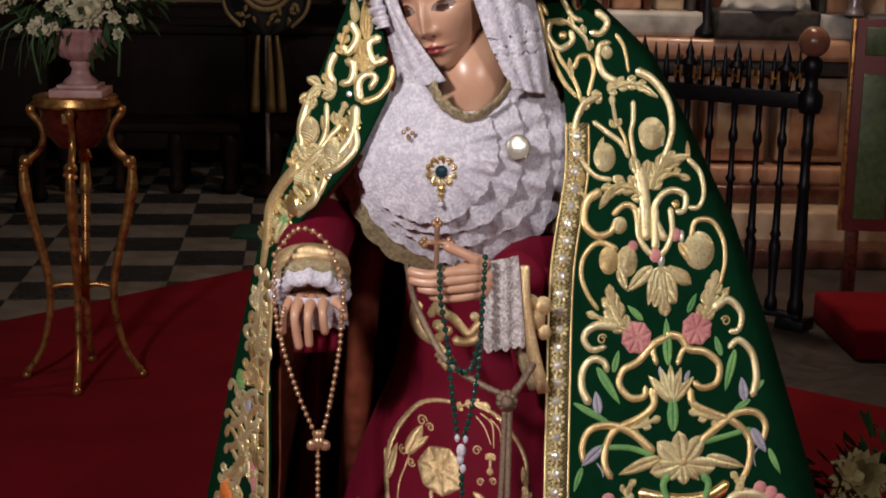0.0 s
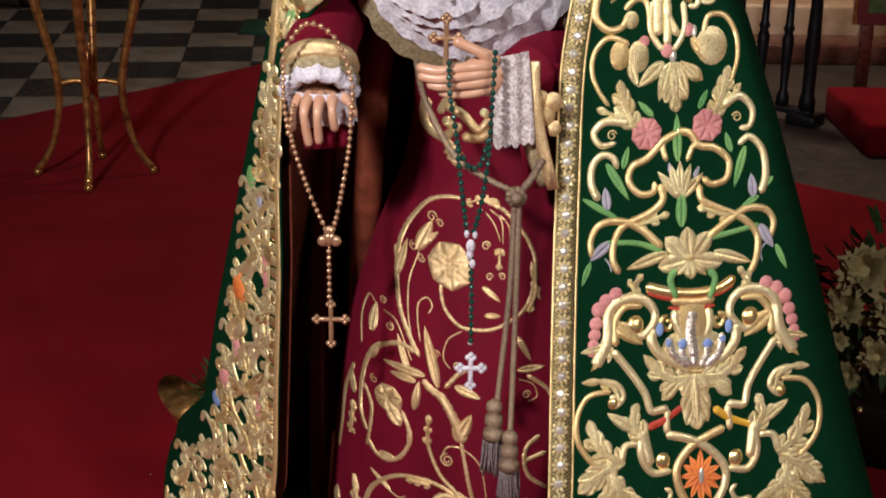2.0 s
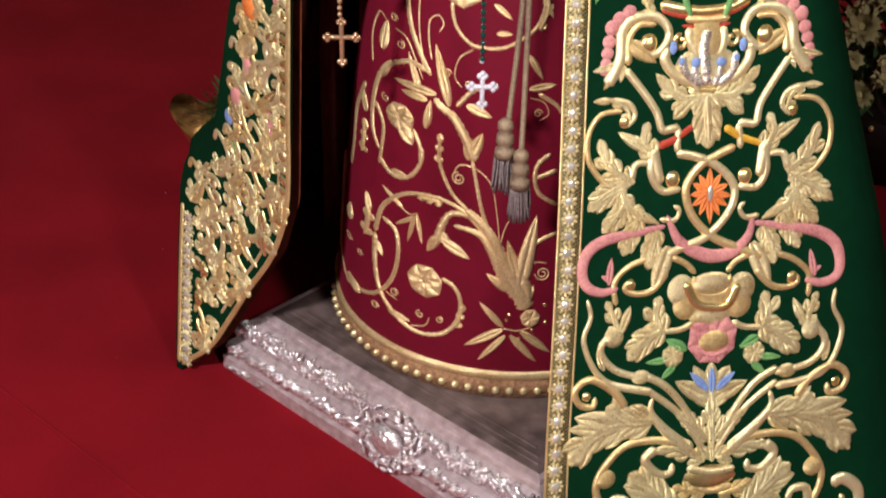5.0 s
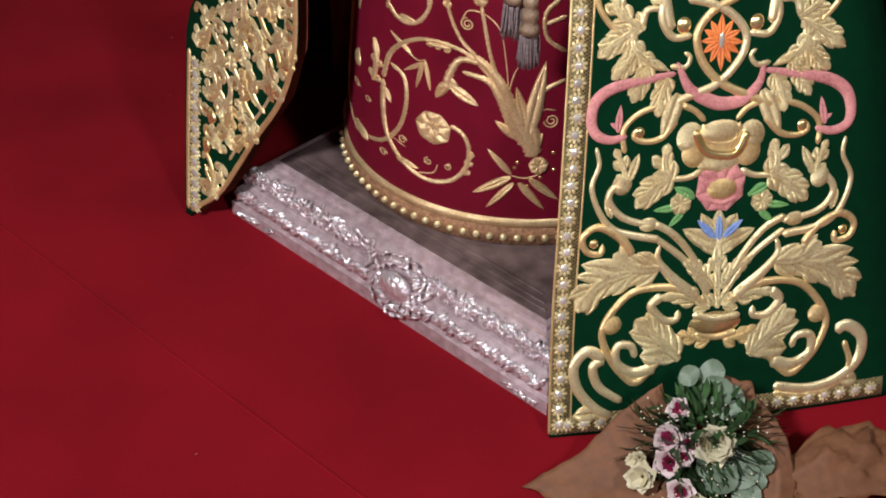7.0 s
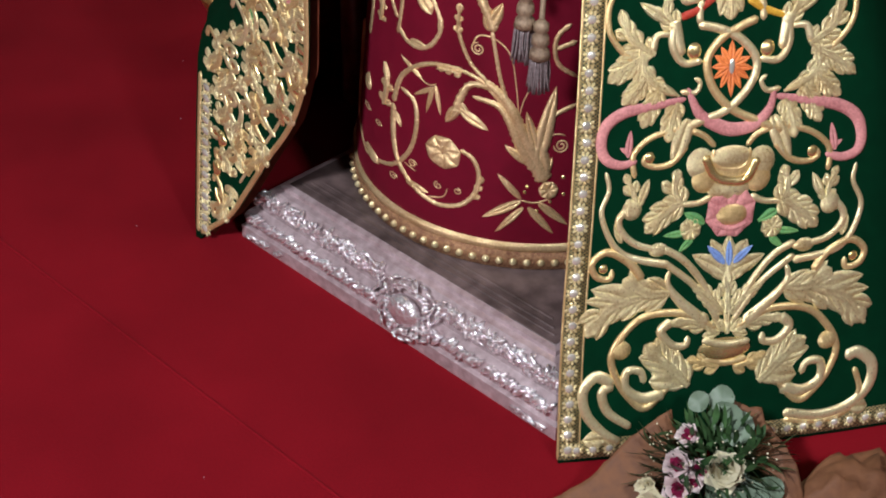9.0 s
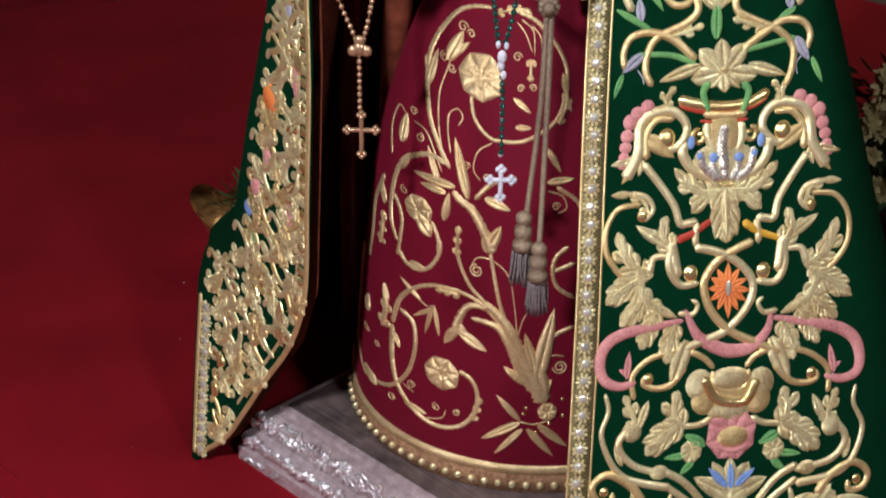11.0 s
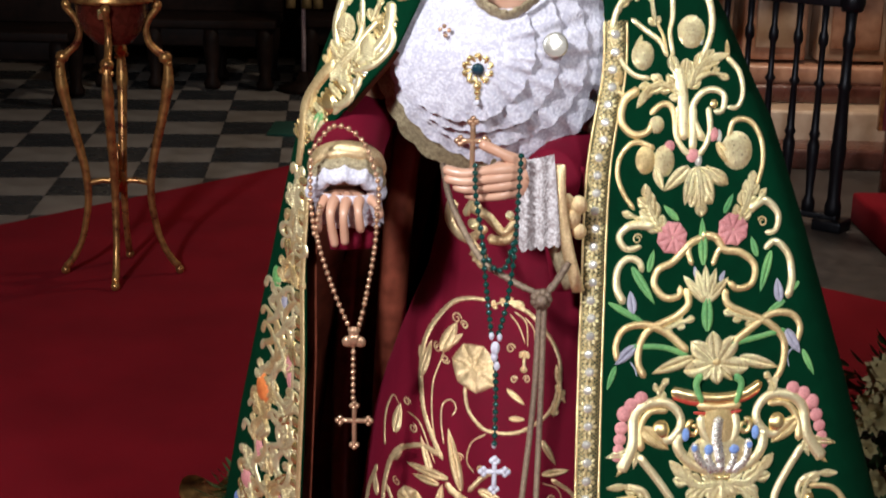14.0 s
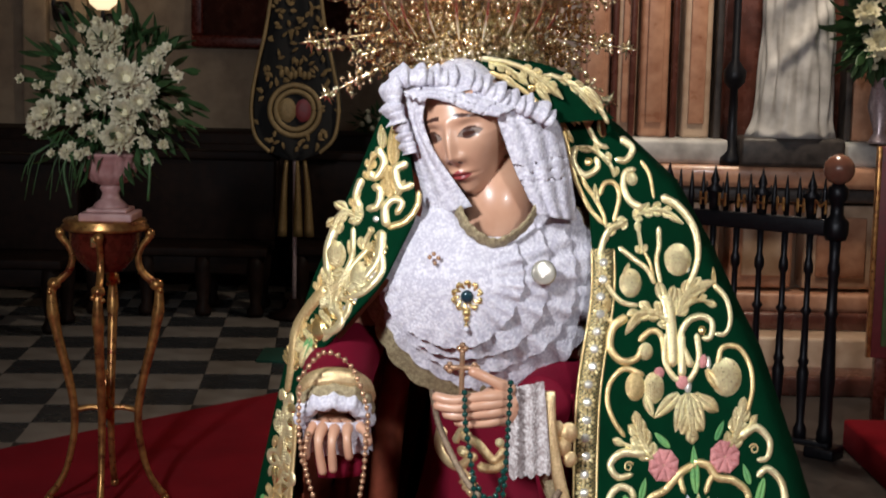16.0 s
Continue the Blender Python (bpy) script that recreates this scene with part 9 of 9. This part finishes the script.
# white flowers high up beside the altar
ledge_vase = thing("altar_vase", "slim silver vase on the altar ledge", "vase", (2.42, 8.0, 1.322))
bm = bmesh.new()
lathe(bm, [(0.06, 0.0), (0.05, 0.02), (0.03, 0.06), (0.07, 0.2), (0.05, 0.34), (0.07, 0.36)], steps=20)
part("body", bm, SILVERFLAT, ledge_vase)
arrangement("altar_bouquet", "white chrysanthemums with green leaves in an altar vase", (2.47, 7.98, 1.96),
            [(-0.20, 0.06, 0.08), (-0.12, -0.10, 0.11), (-0.02, 0.05, 0.10), (0.1, -0.05, 0.10), (-0.10, 0.17, 0.09), (0.05, 0.2, 0.09)], 26, (0.30, 0.2, 0.30), 420, 0.13, 12, low=-0.28)

# ---- bouquet wrapped in brown paper, lying against the mantle's hem ----
rb = random.Random(21)


def sheet(name, rows, parent, crease=0.004, seed=1):
    """A sheet of paper over rows of corner places, smoothed and creased."""
    r = random.Random(seed)
    n, m = 18, 18
    pts = [[Vector(p) for p in row] for row in rows]
    bm, out = bmesh.new(), []
    for i in range(n + 1):
        v = i / n
        row = []
        for k in range(m + 1):
            u = k / m
            cols = []
            for q in pts:
                s = u * (len(q) - 1)
                j = min(int(s), len(q) - 2)
                cols.append(q[j].lerp(q[j + 1], s - j))
            s = v * (len(cols) - 1)
            j = min(int(s), len(cols) - 2)
            p = cols[j].lerp(cols[j + 1], s - j)
            e = crease * (noise.noise(p * 40 + Vector((seed, 0, 0))) + 0.5 * abs(noise.noise(p * 95)))
            row.append((p.x + e, p.y + e, max(0.002, p.z + 1.6 * e)))
        out.append(row)
    grid(bm, out)
    ob = part(name, bm, PAPER, parent)
    md = ob.modifiers.new("thickness", "SOLIDIFY")
    md.thickness = 0.0012
    return ob


wrap = thing("wrapped_bouquet", "florist bouquet in brown paper lying on the carpet against the mantle", "bouquet", (0, 0, 0))
sheet("paper_sheet", [[(0.145, 1.600, 0.004), (0.24, 1.635, 0.050), (0.300, 1.665, 0.110), (0.365, 1.69, 0.150)], [(0.20, 1.565, 0.004), (0.28, 1.585, 0.020), (0.33, 1.61, 0.05), (0.38, 1.66, 0.10)], [(0.26, 1.50, 0.004), (0.33, 1.51, 0.010), (0.38, 1.53, 0.020), (0.44, 1.58, 0.04)]], wrap, 0.004, 3)
sheet("paper_sheet", [[(0.415, 1.690, 0.165), (0.455, 1.685, 0.175), (0.500, 1.675, 0.165), (0.520, 1.66, 0.14)], [(0.47, 1.68, 0.10), (0.505, 1.655, 0.12), (0.530, 1.635, 0.115), (0.555, 1.62, 0.10)], [(0.49, 1.62, 0.02), (0.52, 1.58, 0.05), (0.540, 1.565, 0.06), (0.570, 1.58, 0.06)], [(0.47, 1.52, 0.004), (0.50, 1.50, 0.006), (0.530, 1.50, 0.01), (0.565, 1.54, 0.02)]], wrap, 0.004, 5)
sheet("paper_tail", [[(0.545, 1.60, 0.05), (0.62, 1.66, 0.085), (0.70, 1.68, 0.070), (0.78, 1.67, 0.03)], [(0.545, 1.57, 0.05), (0.62, 1.60, 0.09), (0.70, 1.62, 0.075), (0.79, 1.61, 0.04)], [(0.56, 1.53, 0.004), (0.62, 1.55, 0.03), (0.70, 1.565, 0.03), (0.79, 1.56, 0.004)]], wrap, 0.012, 7)
FACE = Vector((-0.1, -0.75, 0.65))
centre = Vector((0.43, 1.615, 0.085))


def head(x, z, r, mat, name, rings=((7, 1.0, 0.35), (6, 0.75, 0.8), (5, 0.5, 1.3)), width=0.42):
    bm = bmesh.new()
    mum(bm, (0.43 + x, 1.615 + 0.6 * z - 0.02, 0.085 + 0.75 * z), r, FACE + Vector((x * 3, 0, z * 2)), rb, rings, width)
    return part(name, bm, mat, wrap)


head(0.010, 0.020, 0.038, PETAL, "cream_rose", ((8, 1.0, 0.5), (7, 0.8, 1.0), (6, 0.55, 1.6), (5, 0.35, 2.4)), 0.5)
for x, z, r in ((-0.045, 0.075, 0.020), (-0.060, 0.028, 0.026), (-0.025, 0.020, 0.022), (-0.058, -0.010, 0.026), (-0.040, -0.055, 0.024), (-0.035, 0.0, 0.018)):
    flower = head(x, z, r * 1.05, PETAL_PINK, "alstroemeria", ((5, 1.0, 0.55), (5, 0.8, 1.1)), 0.50)
    bm = bmesh.new()
    mum(bm, (0.43 + x, 1.615 + 0.6 * z - 0.026, 0.089 + 0.75 * z), r * 0.72, FACE + Vector((x * 3, 0, z * 2)), rb, ((5, 1.0, 0.5), (4, 0.6, 1.2)), 0.34)
    part("throat", bm, MAGENTA, flower)
for x, z, r in ((-0.10, -0.035, 0.022), (-0.105, -0.005, 0.012), (-0.115, -0.008, 0.010), (-0.02, -0.08, 0.022)):
    head(x, z, r * 1.3, PETAL, "white_flower")
for x, z, r in ((0.030, -0.030, 0.030), (0.005, -0.028, 0.026), (0.055, -0.045, 0.024), (0.020, -0.055, 0.026), (0.080, -0.030, 0.022), (0.012, 0.085, 0.026), (0.030, 0.068, 0.026), (0.005, 0.115, 0.020), (-0.03, 0.11, 0.016), (0.06, -0.085, 0.022), (0.075, -0.06, 0.016)):
    bm = bmesh.new()
    c = Vector((0.43 + x, 1.600 + 0.6 * z, 0.105 + 0.75 * z))
    n = (FACE + Vector((rb.uniform(-.5, .5), 0, rb.uniform(-.4, .4)))).normalized()
    u = n.orthogonal().normalized()
    w = n.cross(u)
    vs_ = [bm.verts.new(c + n * 0.004 * math.cos(3 * a) + 1.12 * r * (u * math.cos(a) + 0.9 * w * math.sin(a))) for a in (2 * math.pi * k / 14 for k in range(14))]
    mid = bm.verts.new(c - n * 0.004)
    for k in range(14):
        bm.faces.new((mid, vs_[k], vs_[(k + 1) % 14]))
    part("eucalyptus_leaf", bm, EUCA, wrap)
bm = bmesh.new()
foliage(bm, centre + Vector((0, 0.01, -0.01)), (0.11, 0.06, 0.095), 1000, 0.034, rb)
tagged(part("foliage", bm, LEAF, wrap), kind="stuff")
bm = bmesh.new()
for _ in range(150):
    v = Vector((rb.uniform(-0.11, 0.09), rb.uniform(-0.05, 0.03), rb.uniform(-0.05, 0.09)))
    ball(bm, centre + v + Vector((0, -0.03 + 0.4 * v.z, 0)), rb.uniform(0.0010, 0.0020), 5, 4)
tagged(part("filler_blossom", bm, PETAL, wrap), kind="stuff")

# ---- processional banner ----
banner = thing("banner", "black velvet banner with gold embroidery hanging from a pole", "banner", (-0.955, 9.6, 0))
bm, rows = bmesh.new(), []
for i in range(31):
    t = i / 30
    z = 1.05 + 1.6 * t
    w = lerp(t, [0, 0.03, 0.10, 0.22, 0.36, 0.6, 0.8, 1.0], [0.05, 0.17, 0.28, 0.31, 0.27, 0.18, 0.15, 0.13])
    rows.append([(w * s, -0.03 * math.cos(s * 2.2) + 0.02 * math.sin(6 * s + 3 * t), z) for s in (-1 + 2 * k / 16 for k in range(17))])
grid(bm, rows)
cl = part("cloth", bm, BANNER, banner)
md = cl.modifiers.new("thickness", "SOLIDIFY")
md.thickness = 0.012
BANNERCLOTH = Cloth(lambda x, z: -0.03, banner, 0.012)


def banner_width(z):
    return lerp((z - 1.05) / 1.6, [0, 0.03, 0.10, 0.22, 0.36, 0.6, 0.8, 1.0], [0.05, 0.17, 0.28, 0.31, 0.27, 0.18, 0.15, 0.13])


rv = random.Random(17)
for z, r in ((1.38, 0.165), (1.38, 0.125)):
    curl_pts = [(r * math.cos(a), z + r * math.sin(a)) for a in (2 * math.pi * k / 16 for k in range(17))]
    cord(BANNERCLOTH, curl_pts, 16, 16, DIMGOLD, name="gold_ring")
pad(BANNERCLOTH, (-0.05, 1.38), 55, 75, DIMGOLD)
pad(BANNERCLOTH, (0.055, 1.38), 50, 70, REDPAINT)
for k in range(7):
    pad(BANNERCLOTH, (-0.09 + 0.03 * k, 1.62 + 0.02 * math.sin(k * 2)), 16, 26, DIMGOLD)
for sgn in (-1, 1):
    cord(BANNERCLOTH, [(sgn * banner_width(z) * 0.95, z) for z in (1.10, 1.2, 1.35, 1.5, 1.7, 1.9, 2.2, 2.6)], 12, 12, DIMGOLD, name="border_cord")
for k in range(190):
    z = rv.uniform(1.12, 2.6)
    x = rv.uniform(-0.85, 0.85) * banner_width(z)
    if (x / 0.18) ** 2 + ((z - 1.38) / 0.18) ** 2 < 1.1:
        continue
    a = rv.uniform(0, 6.28)
    leaf(BANNERCLOTH, (x, z), (x + 0.05 * math.cos(a), z + 0.05 * math.sin(a)), rv.uniform(10, 18), DIMGOLD, lobes=rv.choice((1, 3)))
bm = bmesh.new()
tube(bm, [(0.0, 0.02, 0.05), (0.0, 0.02, 2.9)], 0.016, 10, 0.3)
part("pole", bm, SILVERFLAT, banner)
bm = bmesh.new()
lathe(bm, [(0.17, -0.012), (0.17, 0.02), (0.06, 0.05), (0.03, 0.12)], (0, 0.02, 0), 20)
part("foot", bm, WOOD, banner)
for x in (-0.05, 0.02, 0.07):
    bm = bmesh.new()
    tube(bm, [(x, -0.06, 1.05), (x * 1.3, -0.06, 0.85), (x * 1.5, -0.06, 0.55)], lambda t: 0.012 + 0.022 * t, 9, 0.05)
    part("tassel", bm, DIMGOLD, banner)
bm = bmesh.new()
foliage(bm, (0, 0, 0), (0.25, 0.12, 0.10), 160, 0.07, random.Random(5))
for k in range(14):
    ball(bm, (random.Random(k).uniform(-0.22, 0.2), -0.1, random.Random(k + 50).uniform(-0.05, 0.09)), 0.022, 8, 6, mat=1)
bm.transform(Matrix.Translation((-0.42, 10.98, 1.26)))
tagged(part("dim_flowers", bm, (LEAF, PETAL)), "dim bunch of pale flowers standing on the sideboard", "flowers")

# ---- marble tiles of the floor, pieces of their own ----
TILE = 0.36
SKEW = radians(4.5)
protos = []
for k in range(2):
    bm = bmesh.new()
    box(bm, (-TILE / 2 + 0.002, -TILE / 2 + 0.002, -0.010), (TILE / 2 - 0.002, TILE / 2 - 0.002, 0.0), 0.0)
    data = bpy.data.meshes.new("tile")
    bm.to_mesh(data)
    bm.free()
    data.materials.append((TILE_PALE, TILE_DARK)[k])
    protos.append(data)
rt = random.Random(2)
for i in range(-9, 6):
    for j in range(0, 18):
        u, v = -0.03 + (i + 0.5) * TILE, 0.02 + (j + 0.5) * TILE
        x, y = -1.06 + math.cos(SKEW) * u - math.sin(SKEW) * v, 5.62 + math.sin(SKEW) * u + math.cos(SKEW) * v
        if x > 0.5 or (y < 5.3 + 1.1 * (x + 2.6) and x < -0.8):
            continue
        t = new("tile", protos[(i + j) % 2])
        t.parent = floor
        t.matrix_world = pose(x, y, -0.0115 + rt.uniform(0, 0.0008), 0, 0, 4.5)
